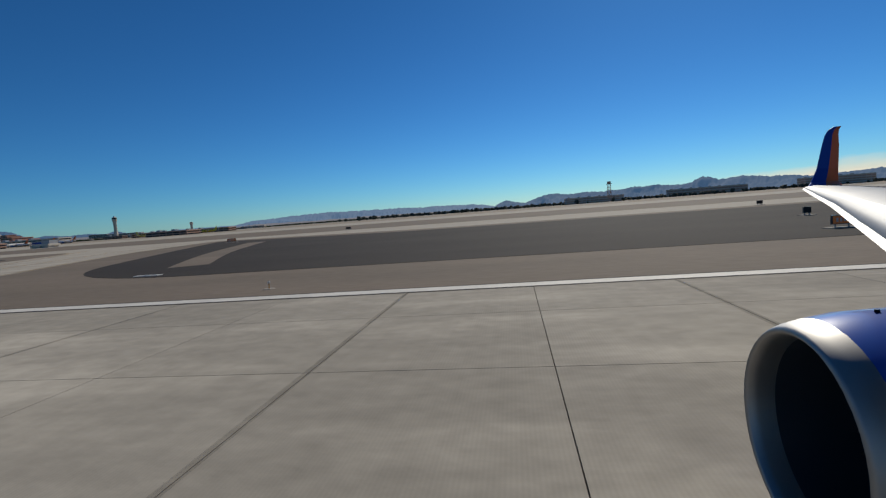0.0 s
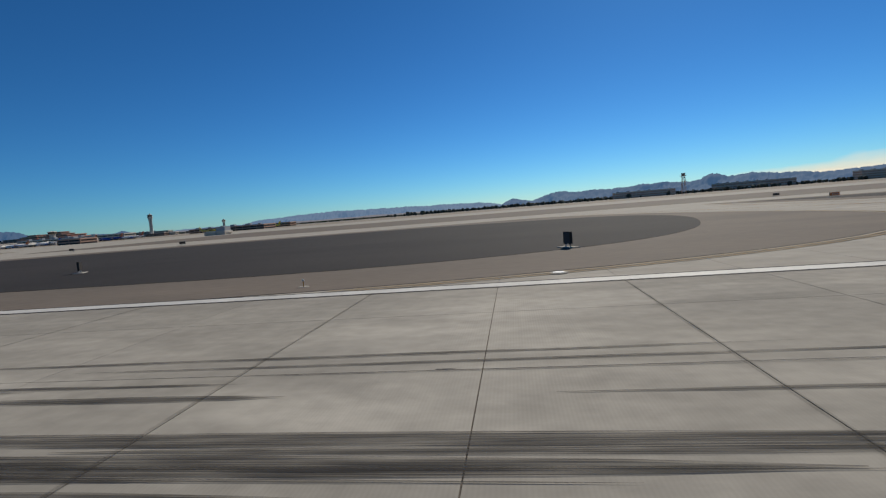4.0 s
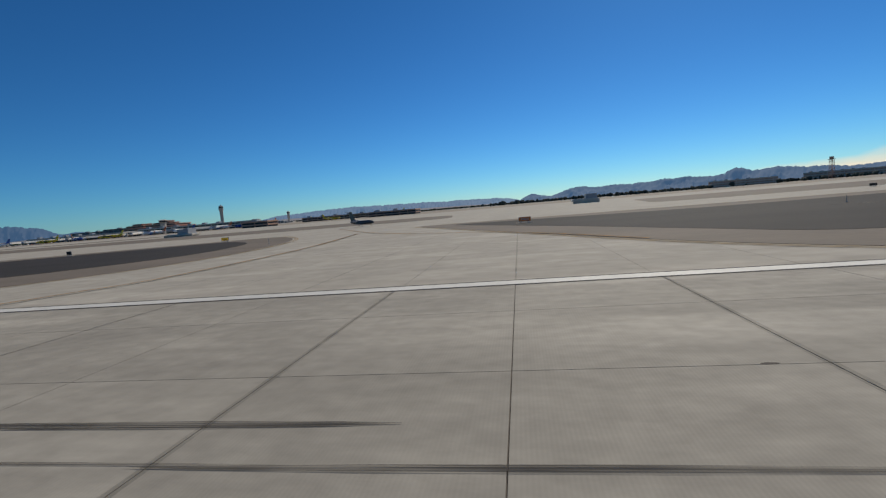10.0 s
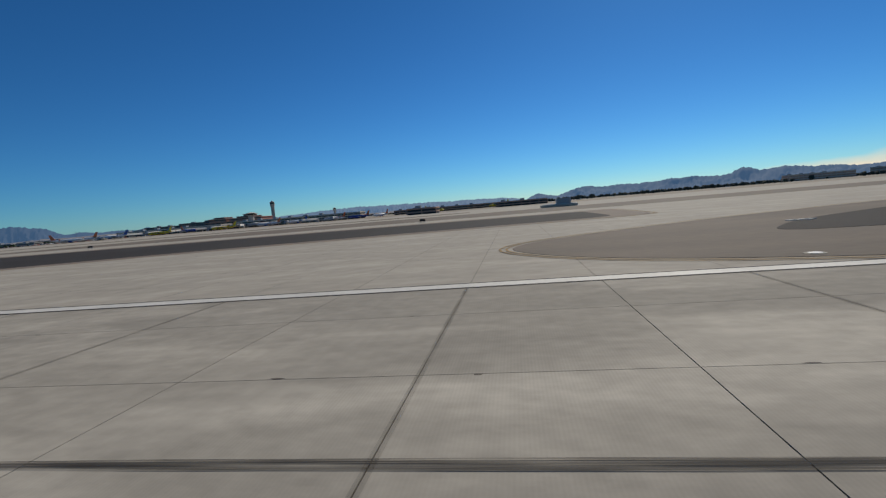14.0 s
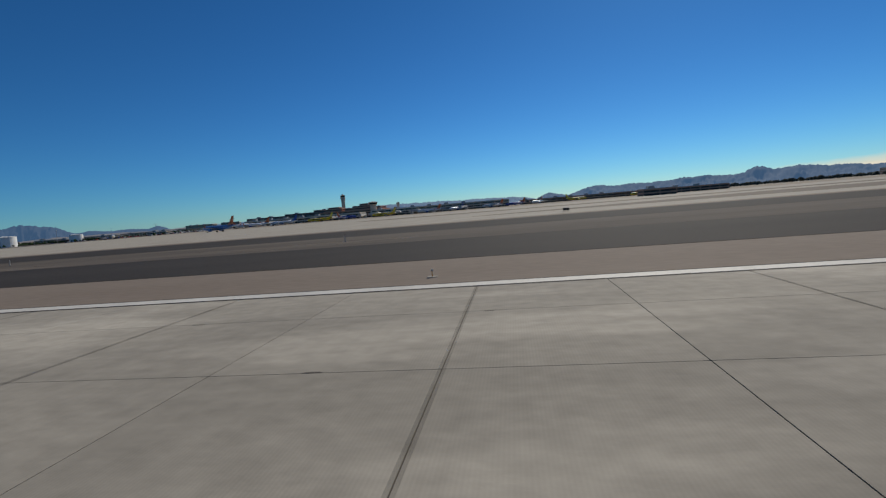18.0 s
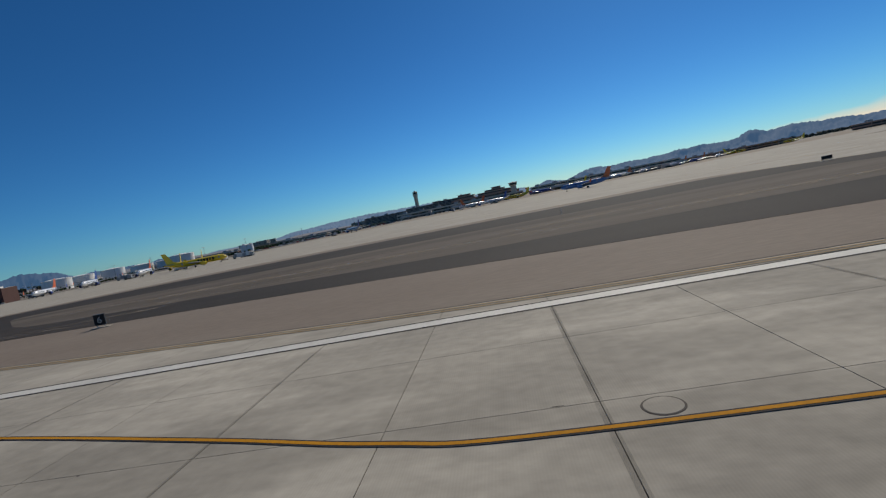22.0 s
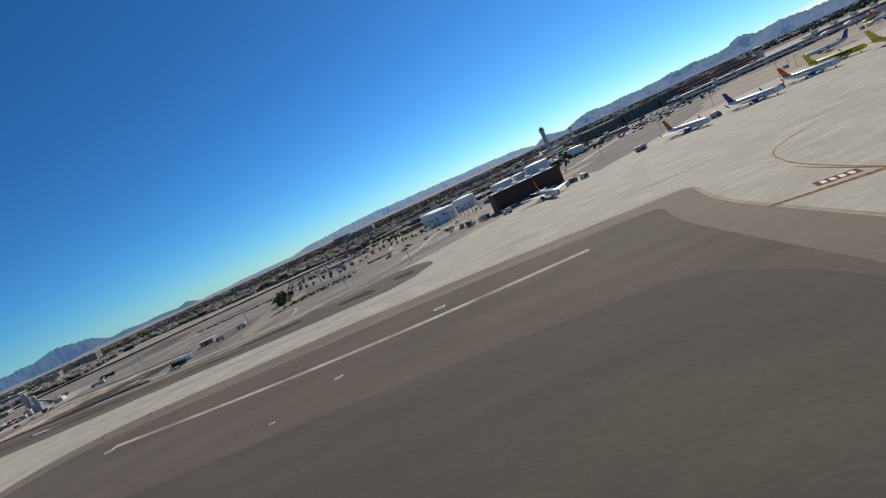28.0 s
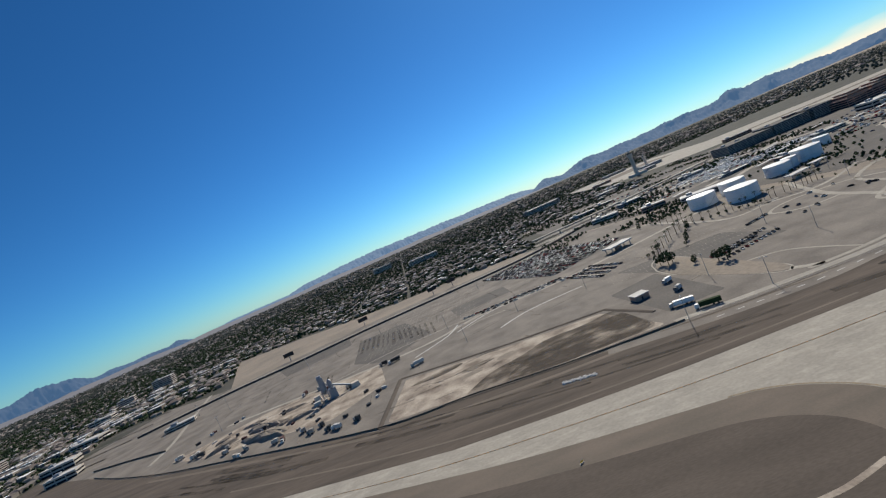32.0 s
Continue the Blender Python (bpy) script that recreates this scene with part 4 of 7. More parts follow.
for cx, cy, rx, ry, thick in ((-440, 9, 36, 15, 0.36), (-112, 9, 22, 10, 0.12)):
    m = broken("rubber_film", (0.07, 0.066, 0.064), 1.6, thick * 0.5, thick, (0.3, 2.2, 1))
    n, l = m.node_tree.nodes, m.node_tree.links
    b = n["Principled BSDF"]
    g, mp, ln, r, mul = n.new("ShaderNodeNewGeometry"), n.new("ShaderNodeMapping"), n.new("ShaderNodeVectorMath"), n.new("ShaderNodeMapRange"), n.new("ShaderNodeMath")
    mp.vector_type = "TEXTURE"
    mp.inputs["Location"].default_value, mp.inputs["Scale"].default_value = (cx * K, cy * K, 0), (rx * K, ry * K, 1)
    ln.operation, mul.operation, r.interpolation_type = "LENGTH", "MULTIPLY", "SMOOTHSTEP"
    r.inputs["From Min"].default_value, r.inputs["From Max"].default_value = 0.35, 1.0
    r.inputs["To Min"].default_value, r.inputs["To Max"].default_value = 1.0, 0.0
    l.new(g.outputs["Position"], mp.inputs["Vector"])
    l.new(mp.outputs["Vector"], ln.inputs[0])
    l.new(ln.outputs["Value"], r.inputs["Value"])
    l.new(b.inputs["Alpha"].links[0].from_socket, mul.inputs[0])
    l.new(r.outputs["Result"], mul.inputs[1])
    l.new(mul.outputs[0], b.inputs["Alpha"])
    marking("rubber_film", Geo().plate([(cx - rx, max(-20, cy - ry)), (cx + rx, max(-20, cy - ry)), (cx + rx, min(21.8, cy + ry)), (cx - rx, min(21.8, cy + ry))], 0.0145, 0.001), m, "thin grey film of rubber where aircraft turn off")
scrapes = Geo()
for k in range(70):  # pale scraped lines in the dark infield
    x, y = RNG.choice(((-1215, 66), (-1180, 72), (-1235, 60), (-930, 66))) if k < 60 else (-320, 70)
    x, y, ln = x + RNG.uniform(-45, 45), y + RNG.gauss(0, 4), RNG.uniform(4, 30)
    scrapes.ribbon(smooth_line([(x, y), (x - ln / 2, y + RNG.gauss(0, 0.5)), (x - ln, y + RNG.gauss(0, 1))], 4), RNG.uniform(0.06, 0.35), -0.006 + k * 0.00003)
for k in range(26):
    t = RNG.random()
    x, y, ln = -1272 + 120 * t, 82 - 18 * t + RNG.gauss(0, 0.9), RNG.uniform(5, 22)
    scrapes.ribbon(smooth_line([(x, y), (x + ln / 2, y - ln * 0.07 + RNG.gauss(0, 0.3)), (x + ln, y - ln * 0.15)], 4), RNG.uniform(0.2, 0.8), -0.003 + k * 0.00003)
for k in range(46):
    cx, cy, sx = RNG.choice(((-1405, 32.5, 30), (-1440, 31.5, 26), (-1430, 47, 20), (-1380, 38, 12)))
    x, ln = cx + RNG.uniform(-sx, sx), RNG.uniform(2, 9)
    y = cy + RNG.gauss(0, 0.35)
    scrapes.ribbon(smooth_line([(x, y), (x + ln / 2, y + RNG.gauss(0, 0.15)), (x + ln, y + RNG.gauss(0, 0.2))], 4), RNG.uniform(0.06, 0.3), -0.0015 + k * 0.00003)
tagged(solid("infield_scrapes", scrapes, M["scrape"], "pale scraped sandy lines across the dark infield", "marks"), kind="stuff")
seals = Geo()
for i in range(3, len(rows) - 1):
    if i % 2:
        x, w = rows[i], RNG.uniform(0.07, 0.13)
        seals.ribbon([(x, 2), (x + RNG.uniform(-0.04, 0.04), 9), (x + RNG.uniform(-0.04, 0.04), 16), (x, 21.8)], w, 0.011)
tagged(solid("joint_seals", seals, M["smear"], "grey smeared cross joints of the runway slabs", "seal"), kind="stuff")


# slab joints of the taxiway crossings
lines = Geo()
for i, x in enumerate(rows):
    lines.ribbon([(x, 22.9), (x + RNG.uniform(-0.1, 0.1), 84)], 0.035 if i % 2 else 0.05, -0.052)
for k in range(9):
    y = 29.2 + k * 6.1
    lines.ribbon([(100, y), (-1640, y)], 0.035, -0.051)
tagged(solid("crossing_joints", lines, M["smear"], "dark joints between the concrete slabs of the crossings", "joints"), kind="stuff")


# ---- signs ----
def sign_box(x, y, w, h, turn, face, back, label):
    s = thing("airfield_sign", x, y, -0.02, turn, label, "sign", "airfield signs")
    part("slab", Geo().box(-w / 2 - 0.4, w / 2 + 0.4, -0.5, 0.5, 0, 0.06, 0.02), M["apron"], s)
    for dx in (-w * 0.32, w * 0.32):
        part("leg", Geo().box(dx - 0.04, dx + 0.04, -0.04, 0.04, 0.06, 0.32), M["grey"], s)
    box = part("cabinet", Geo().box(-w / 2, w / 2, -0.11, 0.11, 0.3, 0.3 + h, 0.01), back, s)
    part("face", Geo().box(-w / 2 + 0.05, w / 2 - 0.05, -0.125, -0.105, 0.36, 0.24 + h), face, box)
    return s


def sign_bars(s, w, h, material, n):
    cabinet = [c for c in s.children if c.name.startswith("cabinet")][0]
    for i in range(n):
        bx = -w * 0.36 + w * 0.72 * (i + 0.5) / n
        part("bar", Geo().box(bx - w * 0.2 / n, bx + w * 0.2 / n, -0.14, -0.12, 0.3 + h * 0.28, 0.3 + h * 0.72), material, cabinet)


for x, y, turn in ((-362, 37, 60), (-1127, 40, 62), (-940, 45, 62)):
    s = sign_box(x, y, 0.8, 0.9, turn, M["signyellow"], M["planed"], "square yellow airfield sign with black marks, dark back")
    sign_bars(s, 0.8, 0.9, M["black"], 2)
for x, y, turn in ((-140, 39, -60), (-192, 47, -60), (-472, 41, -60), (-822, 38, -55), (-938, 41, -60), (-1510, 46, -65), (-1490, 42, -60)):
    sign_box(x, y, 0.9, 0.95, turn, M["planed"], M["black"], "square black distance sign on a concrete slab")
six = sign_box(-1227, 48, 1.15, 1.25, 22, M["black"], M["planed"], "black distance sign with a white numeral")
word = bpy.data.curves.new("numeral", "FONT")
word.body, word.size, word.align_x, word.extrude = "6", 1.05 * K, "CENTER", 0.01
word.materials.append(M["white"])
num = new("numeral", word)
num.parent = six
num.matrix_local = pose(0, -0.14 * K, 0.55 * K, 90, 0, 0)
for x, y, w, c, turn in ((-74, 118, 3.6, "orange", 12), (-395, 86, 3.4, "orange", 10), (-465, 105, 2.8, "yellow", 5), (-492, 90, 1.6, "black", 5), (-538, 68, 3.4, "orange", -8), (-517, 73, 3.2, "orange", -8), (-1008, 74, 2.6, "orange", 8),
                         (-1100, 76, 4, "black", -5), (-1114, 104, 3.4, "black", 5), (-1395, 106, 3, "black", 5), (-1484, 88, 2.4, "orange", 5), (-1366, 106, 2.6, "orange", 10), (-1999, 188.6, 2.2, "yellow", 30), (-1847, 167, 2.4, "yellow", 10), (-1829, 171, 2.4, "yellow", 10), (-1565, 101, 2.6, "orange", 15), (-1506, 122, 2.4, "black", 5), (-240, 128, 3, "black", 0), (-300, 150, 3, "black", 0), (-60, 170, 3, "black", 0), (26, 43, 2.6, "orange", 5), (35, 64, 1.4, "black", 0), (55, 118, 2, "black", 0), (-640, 150, 3, "black", 0), (-760, 150, 3, "black", 0), (-860, 145, 3, "black", 0)):
    w *= 0.62
    s = sign_box(x, y, w, 0.72, turn, M[{"orange": "signorange", "yellow": "signyellow"}.get(c, c)], M["planed"], "long low %s airfield guidance sign on legs" % {"orange": "red-orange", "yellow": "yellow", "black": "dark"}[c])
    if c != "black":
        sign_bars(s, w, 0.72, M["black" if c == "yellow" else "white"], 4)
for x, y in ((-300, 78), (-352, 74), (-440, 80), (-900, 68), (-960, 70), (-1168, 96), (-1440, 60), (-1836, 158)):
    w = thing("marker_post", x, y, -0.02, 0, "thin pale marker post in the infield", "post", "marker posts")
    part("base", Geo().lathe(0, 0, [(0.16, 0), (0.14, 0.08)], 10), M["grey"], w)
    part("stake", Geo().cyl(0, 0, 0.08, 0.95, 0.05, 0.04, 8), M["white"], w)

for pts, half in (([(-1838, 110.6), (-1834, 110), (-1830, 109.2)], 0.4), ([(-1956, 136), (-1944, 137), (-1930, 141)], 0.9)):
    marking("sand_smear", Geo().ribbon(smooth_line(pts), half, -0.006), M["sand"], "pale smear of windblown sand on the infield")
solid("infield", Geo().plate(rounded([(-1868, 24), (-1864, 112), (-1850, 119), (-1803, 95), (-1700, 96), (-1645, 92), (-1634, 70), (-1634, 24)], [2, 6, 8, 20, 30, 10, 10, 2]), -0.009, 0.01), M["darkbrown"], "darker sealed part of the brown infield", "ground", kind="structure")

# painted red runway designators on the taxiway, either side of its line
def hold_marking(x, y, turn, half, step=0.85):
    pad = thing("hold_marking", x, y, -0.02, turn, "yellow and black runway holding lines across the taxiway", "marking", "holding lines")
    for k in range(4):
        y0 = -3.7 * step + k * step
        part("backing", Geo().box(-half, half, y0 - 0.26 * step, y0 + 0.73 * step, 0, 0.008), M["black"], pad)
        if k < 2:
            part("solid_bar", Geo().box(-half, half, y0, y0 + 0.42 * step, 0, 0.014), M["yellow"], pad)
        else:
            for q in range(int(half)):
                part("dash", Geo().box(-half + q * 2, -half + 1 + q * 2, y0, y0 + 0.42 * step, 0, 0.014), M["yellow"], pad)


hold_marking(-1888.7, 118.4, 0, 9)
hold_marking(-1597, 105, -17.5, 25, 0.38)
for x, y in ((-1592.5, 108.5), (-1606, 112.5)):
    pad = thing("taxiway_designator", x, y, -0.03, -17.5, "dark red painted panel with white marks on the taxiway", "marking", "designators")
    part("panel", Geo().box(-4, 4, -2, 2, 0, 0.012), M["red"], pad)
    for q in range(4):
        part("bar", Geo().box(-3 + q * 1.7, -2 + q * 1.7, -1.2, 1.2, 0.005, 0.018), M["white"], pad)
marking("paint_wedge", Geo().plate([(-1543.5, 44.2), (-1536.4, 40.2), (-1536.1, 38.6)], 0.0, 0.03), M["faded"], "pale painted wedge on the shoulder corner")
marking("apron_line", Geo().ribbon(smooth_line([(-1360, 172), (-1400, 172), (-1418, 166), (-1432, 153), (-1438, 140), (-1442, 128)]), 0.3, -0.05), M["white"], "thin white curved line on the apron")
stains = Geo()
for k in range(160):
    x, y = RNG.uniform(-1720, -900), RNG.uniform(145, 330)
    a, ln = radians(RNG.choice((0, 8, -12, 35)) + RNG.gauss(0, 6)), RNG.uniform(5, 30)
    stains.ribbon(smooth_line([(x, y), (x + ln * 0.5 * math.cos(a), y + ln * 0.5 * math.sin(a) + RNG.gauss(0, 0.4)), (x + ln * math.cos(a), y + ln * math.sin(a))], 4), RNG.uniform(0.15, 0.7), -0.052 + k * 0.00002)
tagged(solid("apron_stains", stains, M["smear"], "dark tyre and oil stains on the apron", "stains"), kind="stuff")
for cx in (-1893.4, -1884.0):
    pad = thing("runway_designator", cx, 123.5, -0.02, 0, "dark red painted panel with white runway designator on the taxiway", "marking", "designators")
    part("panel", Geo().box(-3.9, 3.9, -2.6, 2.6, 0, 0.012), M["red"], pad)
    word = bpy.data.curves.new("designator", "FONT")
    word.body, word.size, word.align_x, word.extrude = "1R-19L", 2.1 * K, "CENTER", 0.002
    word.materials.append(M["white"])
    lett = new("lettering", word)
    lett.parent = pad
    lett.matrix_local = pose(0, 1.4 * K, 0.022 * K, 0, 0, 180) @ Matrix.Diagonal((1, 1.9, 1, 1))
edge = smooth_line([(-1889, 60), (-1889, 124), (-1888.3, 147), (-1887, 159), (-1884, 170), (-1876, 183), (-1866, 194), (-1850, 204), (-1820, 207)], 5)
for k, (x, y) in enumerate(edge[4:]):
    lid = thing("taxiway_light", x + 0.9, y, -0.06, 0, "small round inset light along the taxiway curve", "light", "inset lights")
    part("ring", Geo().lathe(0, 0, [(0.3, 0), (0.28, 0.03)], 12), M["white"], lid)
    part("lens", Geo().lathe(0, 0, [(0.12, 0), (0.1, 0.06)], 10), M["grey"], lid)


# ---- aircraft ----
def airliner(body, tail, label, length=37.0, span=34.0, high=0):
    """A parked twin jet, nose towards -x, wheels on z = 0."""
    a = thing("airliner", 0, 0, 0, 0, label, "aircraft", "parked airliners")
    h = length / 2
    part("fuselage", Geo().along([(-h, 0.25, -0.35), (-h + 0.8, 0.95, -0.2), (-h + 2.4, 1.6, -0.06), (-h + 4.5, 1.95, 0), (h - 12, 1.95, 0), (h - 7, 1.6, 0.3), (h - 3, 0.9, 0.85), (h, 0.3, 1.2)], 0, 3.4, 16), M[body], a, smooth=True)
    part("cockpit_window", Geo().box(-h + 1.5, -h + 2.3, -1.1, 1.1, 3.9, 4.45, 0.1), M["glass"], a, "dark cockpit glass")
    for side in (-1, 1):
        row = Geo()
        for i in range(26):
            x = -h + 6 + i * (length - 17) / 26
            row.box(x, x + 0.34, side * 1.93 - 0.03, side * 1.93 + 0.03, 3.7, 4.12)
        part("cabin_window_row", row, M["glass"], a, "dark row of small cabin windows")
        for x in (-h + 4.6, h - 10.5):
            part("cabin_door", Geo().box(x, x + 0.85, side * 1.94 - 0.02, side * 1.94 + 0.02, 2.9, 4.6), M["grey"], a)
        if body == "planey":
            for q in range(6):
                part("lettering_bar", Geo().box(-h + 8 + q * 1.75, -h + 9.2 + q * 1.75, side * 1.9 - 0.08, side * 1.9 + 0.08, 2.9 if q % 2 else 2.6, 4.5), M["black"], a, "black bar of lettering on the yellow body")
    for side in (-1, 1):
        s = span / 2
        g = Geo()
        for w0, w1, y0, y1, z0, z1, t0, t1 in ((-5.0, 3.2, 1.5, s, 2.7, 4.0, 0.55, 0.14),):
            c0, c1 = (w0, w1), (4.4, 6.0)
            g.rings([[(c0[0], side * y0, z0), (c0[0] + 2, side * y0, z0 + t0), (c0[1], side * y0, z0 + 0.1), (c0[0] + 2, side * y0, z0 - t0 * 0.5)],
                     [(c1[0], side * y1, z1), (c1[0] + 0.5, side * y1, z1 + t1), (c1[1], side * y1, z1 + 0.03), (c1[0] + 0.5, side * y1, z1 - t1 * 0.5)]])
        part("wing", g, M["grey"], a)
        part("winglet", Geo().rings([[(4.6, side * s, 4.0), (6.0, side * s, 4.0), (6.0, side * (s - 0.1), 4.05)], [(6.2, side * (s + 0.5), 6.2), (7.0, side * (s + 0.5), 6.2), (7.0, side * (s + 0.45), 6.2)]]), M[tail], a)
        nac = part("engine", Geo().along([(-5.6, 0.9, 0), (-5.2, 1.1, 0), (-3.4, 1.12, 0), (-1.6, 0.7, 0.05)], side * 5.2, 1.75, 14), M[body if body != "planew" else "planeb"], a, smooth=True)
        # near-black disc paints the shaded intake opening
        part("intake", Geo().along([(-5.63, 0.78, 0), (-5.5, 0.78, 0)], side * 5.2, 1.75, 14), M["dark"], nac)
        part("pylon", Geo().box(-4.2, -1.6, side * 5.2 - 0.15, side * 5.2 + 0.15, 2.6, 3.3), M[body], a)
        part("tailplane", Geo().rings([[(h - 6, side * 0.6, 4.6), (h - 2.2, side * 0.6, 4.6), (h - 2.2, side * 0.6, 4.4), (h - 6, side * 0.6, 4.4)], [(h - 1.8, side * 6.4, 5.0), (h - 0.4, side * 6.4, 5.0), (h - 0.4, side * 6.4, 4.95), (h - 1.8, side * 6.4, 4.95)]]), M["grey"], a)
        leg = part("main_gear", Geo().cyl(1.2, side * 2.9, 0.5, 2.8, 0.16, 0.2, 8), M["grey"], a)
        for dx in (-0.35, 0.35):
            part("wheel", Geo().rings([[(1.2 + 0.55 * math.cos(q * math.pi / 6), side * 2.9 + dx + w, 0.55 + 0.55 * math.sin(q * math.pi / 6)) for q in range(12)] for w in (-0.18, 0.18)]), M["rubber"], leg)
    part("fin", Geo().rings([[(h - 8.5, -0.2, 4.9), (h - 1.6, -0.12, 4.9), (h - 1.6, 0.12, 4.9), (h - 8.5, 0.2, 4.9)], [(h - 5.5, -0.15, 6.4), (h - 1.2, -0.1, 6.4), (h - 1.2, 0.1, 6.4), (h - 5.5, 0.15, 6.4)], [(h - 1.9, -0.06, 12.2), (h + 0.6, -0.05, 12.2), (h + 0.6, 0.05, 12.2), (h - 1.9, 0.06, 12.2)]]), M[tail], a)
    leg = part("nose_gear", Geo().cyl(-h + 4.2, 0, 0.4, 2.0, 0.12, 0.14, 8), M["grey"], a)
    part("wheel", Geo().rings([[(-h + 4.2 + 0.4 * math.cos(q * math.pi / 6), w, 0.4 + 0.4 * math.sin(q * math.pi / 6)) for q in range(12)] for w in (-0.25, 0.25)]), M["rubber"], leg)
    return a


jets = {
    "y": airliner("planey", "planey", "bright yellow twin-engine airliner parked on the apron"),
    "w": airliner("planew", "orange", "white airliner with blue engines and an orange tail, parked"),
    "b": airliner("planeb", "orange", "dark blue airliner with an orange tail on the apron"),
    "m": airliner("planem", "orange", "mid-blue airliner with an orange tail taxiing on the apron"),
    "d": airliner("planew", "planeb", "white airliner with a blue tail parked on the apron"),
}
SPOTS = [("y", -1379, 291, 214), ("y", -1413, 320, 118), ("y", -1424, 362, 116), ("w", -1456, 340, 114), ("d", -1497, 332, 117), ("w", -1539, 334, 112), ("w", -1640, 312, 100), ("d", -1335, 497, -49), ("w", -1207, 564, 220),
         ("m", -1114, 364, -18), ("y", -1152, 668, 10), ("y", -1065, 700, 30), ("w", -1210, 590, 30), ("d", -1180, 610, 40), ("b", -1120, 690, 160), ("w", -1000, 720, 20), ("d", -960, 740, 60), ("w", -905, 760, 30), ("b", -870, 780, 30), ("w", -835, 790, 60), ("y", -760, 900, 180), ("y", -640, 940, 0)]
used = set()
for kind, x, y, turn in SPOTS:
    if kind in used:
        copy_thing(jets[kind], at(x, y, -0.06, turn))
    else:
        jets[kind].matrix_world = at(x, y, -0.06, turn)
        used.add(kind)

# small dark business jet on the taxiway
bj = thing("business_jet", -447, 141, -0.06, 165, "small dark business jet taxiing between the runways", "aircraft")
part("fuselage", Geo().along([(-9, 0.2, -0.2), (-8, 0.65, -0.1), (-6, 1.05, 0), (4, 1.05, 0), (7, 0.7, 0.3), (9.5, 0.2, 0.6)], 0, 2.2, 14), M["planed"], bj, smooth=True)
for side in (-1, 1):
    part("wing", Geo().rings([[(-1.5, side * 0.8, 1.5), (2.5, side * 0.8, 1.5), (2.5, side * 0.8, 1.3), (-1.5, side * 0.8, 1.3)], [(2.2, side * 9.2, 2.0), (3.4, side * 9.2, 2.0), (3.4, side * 9.2, 1.95), (2.2, side * 9.2, 1.95)]]), M["grey"], bj)
    part("engine", Geo().along([(3.2, 0.4, 0), (3.6, 0.55, 0), (5.6, 0.5, 0), (6.2, 0.3, 0)], side * 1.5, 3.0, 12), M["grey"], bj, smooth=True)
    part("tailplane", Geo().rings([[(7.6, side * 0.1, 8.0), (9.6, side * 0.1, 8.0), (9.6, side * 0.1, 7.9), (7.6, side * 0.1, 7.9)], [(9.2, side * 3.6, 8.1), (10.2, side * 3.6, 8.1), (10.2, side * 3.6, 8.05), (9.2, side * 3.6, 8.05)]]), M["planed"], bj)
    part("main_gear", Geo().cyl(1.4, side * 1.6, 0, 1.5, 0.13, 0.12, 8), M["rubber"], bj)
part("fin", Geo().rings([[(4.6, -0.12, 3.0), (8.6, -0.1, 3.0), (8.6, 0.1, 3.0), (4.6, 0.12, 3.0)], [(7.6, -0.06, 8.2), (9.6, -0.05, 8.2), (9.6, 0.05, 8.2), (7.6, 0.06, 8.2)]]), M["planed"], bj)
part("nose_gear", Geo().cyl(-6.6, 0, 0, 1.5, 0.12, 0.1, 8), M["rubber"], bj)

bj.matrix_world = at(-446, 150, -0.06, 165) @ Matrix.Diagonal((0.5, 0.5, 0.62, 1))


# ---- the aircraft the view is taken from: its wing and engine standing on the runway at the start ----
own = thing("jet_airliner", 0, 0, 0, 0, "blue jet airliner's metal wing, engine and upswept winglet on the runway", "aircraft")


def airfoil(xl, xt, y, z, thick):
    c = xt - xl
    top = [(0, 0), (0.04, 0.5), (0.15, 0.85), (0.35, 1), (0.65, 0.7), (1, 0.06)]
    return [(xl + c * t, y, z + thick * h) for t, h in top] + [(xl + c * t, y, z - thick * 0.45 * h) for t, h in reversed(top[1:-1])]


SECTIONS = [(1.3, 7.2, 0.9, 2.55, 0.42), (3.2, 7.0, 4.9, 2.92, 0.3), (5.3, 7.7, 9.2, 3.16, 0.2), (7.0, 8.7, 12.8, 3.32, 0.14), (8.5, 9.5, 15.9, 3.44, 0.09)]
part("wing_box", Geo().rings([airfoil(*s) for s in SECTIONS]), M["metalwing"], own, "bare metal wing skin", smooth=True)
lead = Geo()
lead.rings([[(xl - 0.03, y, z), (xl + 0.10 * (xt - xl), y, z + th * 0.80), (xl + 0.10 * (xt - xl), y, z + th * 0.70), (xl + 0.02, y, z - 0.01)] for xl, xt, y, z, th in SECTIONS])
part("leading_edge", lead, M["lip"], own, "polished leading edge")
for a, b in ((0.12, 0.4), (0.42, 0.66), (0.68, 0.93)):
    def along_wing(t):
        y = 4.9 + (15.9 - 4.9) * t
        for s0, s1 in zip(SECTIONS, SECTIONS[1:]):
            if s0[2] <= y <= s1[2]:
                u = (y - s0[2]) / (s1[2] - s0[2])
                return [p + (q - p) * u for p, q in zip(s0, s1)]
    g = Geo()
    for t in (a, b):
        xl, xt, y, z, th = along_wing(t)
        c = xt - xl
        g.v += [(xl + c * 0.72, y, z + th * 0.72), (xl + c * 1.02, y, z + th * 0.16), (xl + c * 1.02, y, z + th * 0.06), (xl + c * 0.72, y, z + th * 0.5)]
    g.f += [(0, 1, 5, 4), (1, 2, 6, 5), (2, 3, 7, 6), (3, 0, 4, 7), (3, 2, 1, 0), (4, 5, 6, 7)]
    part("flap", g, M["grey"], own, "grey trailing edge flap")
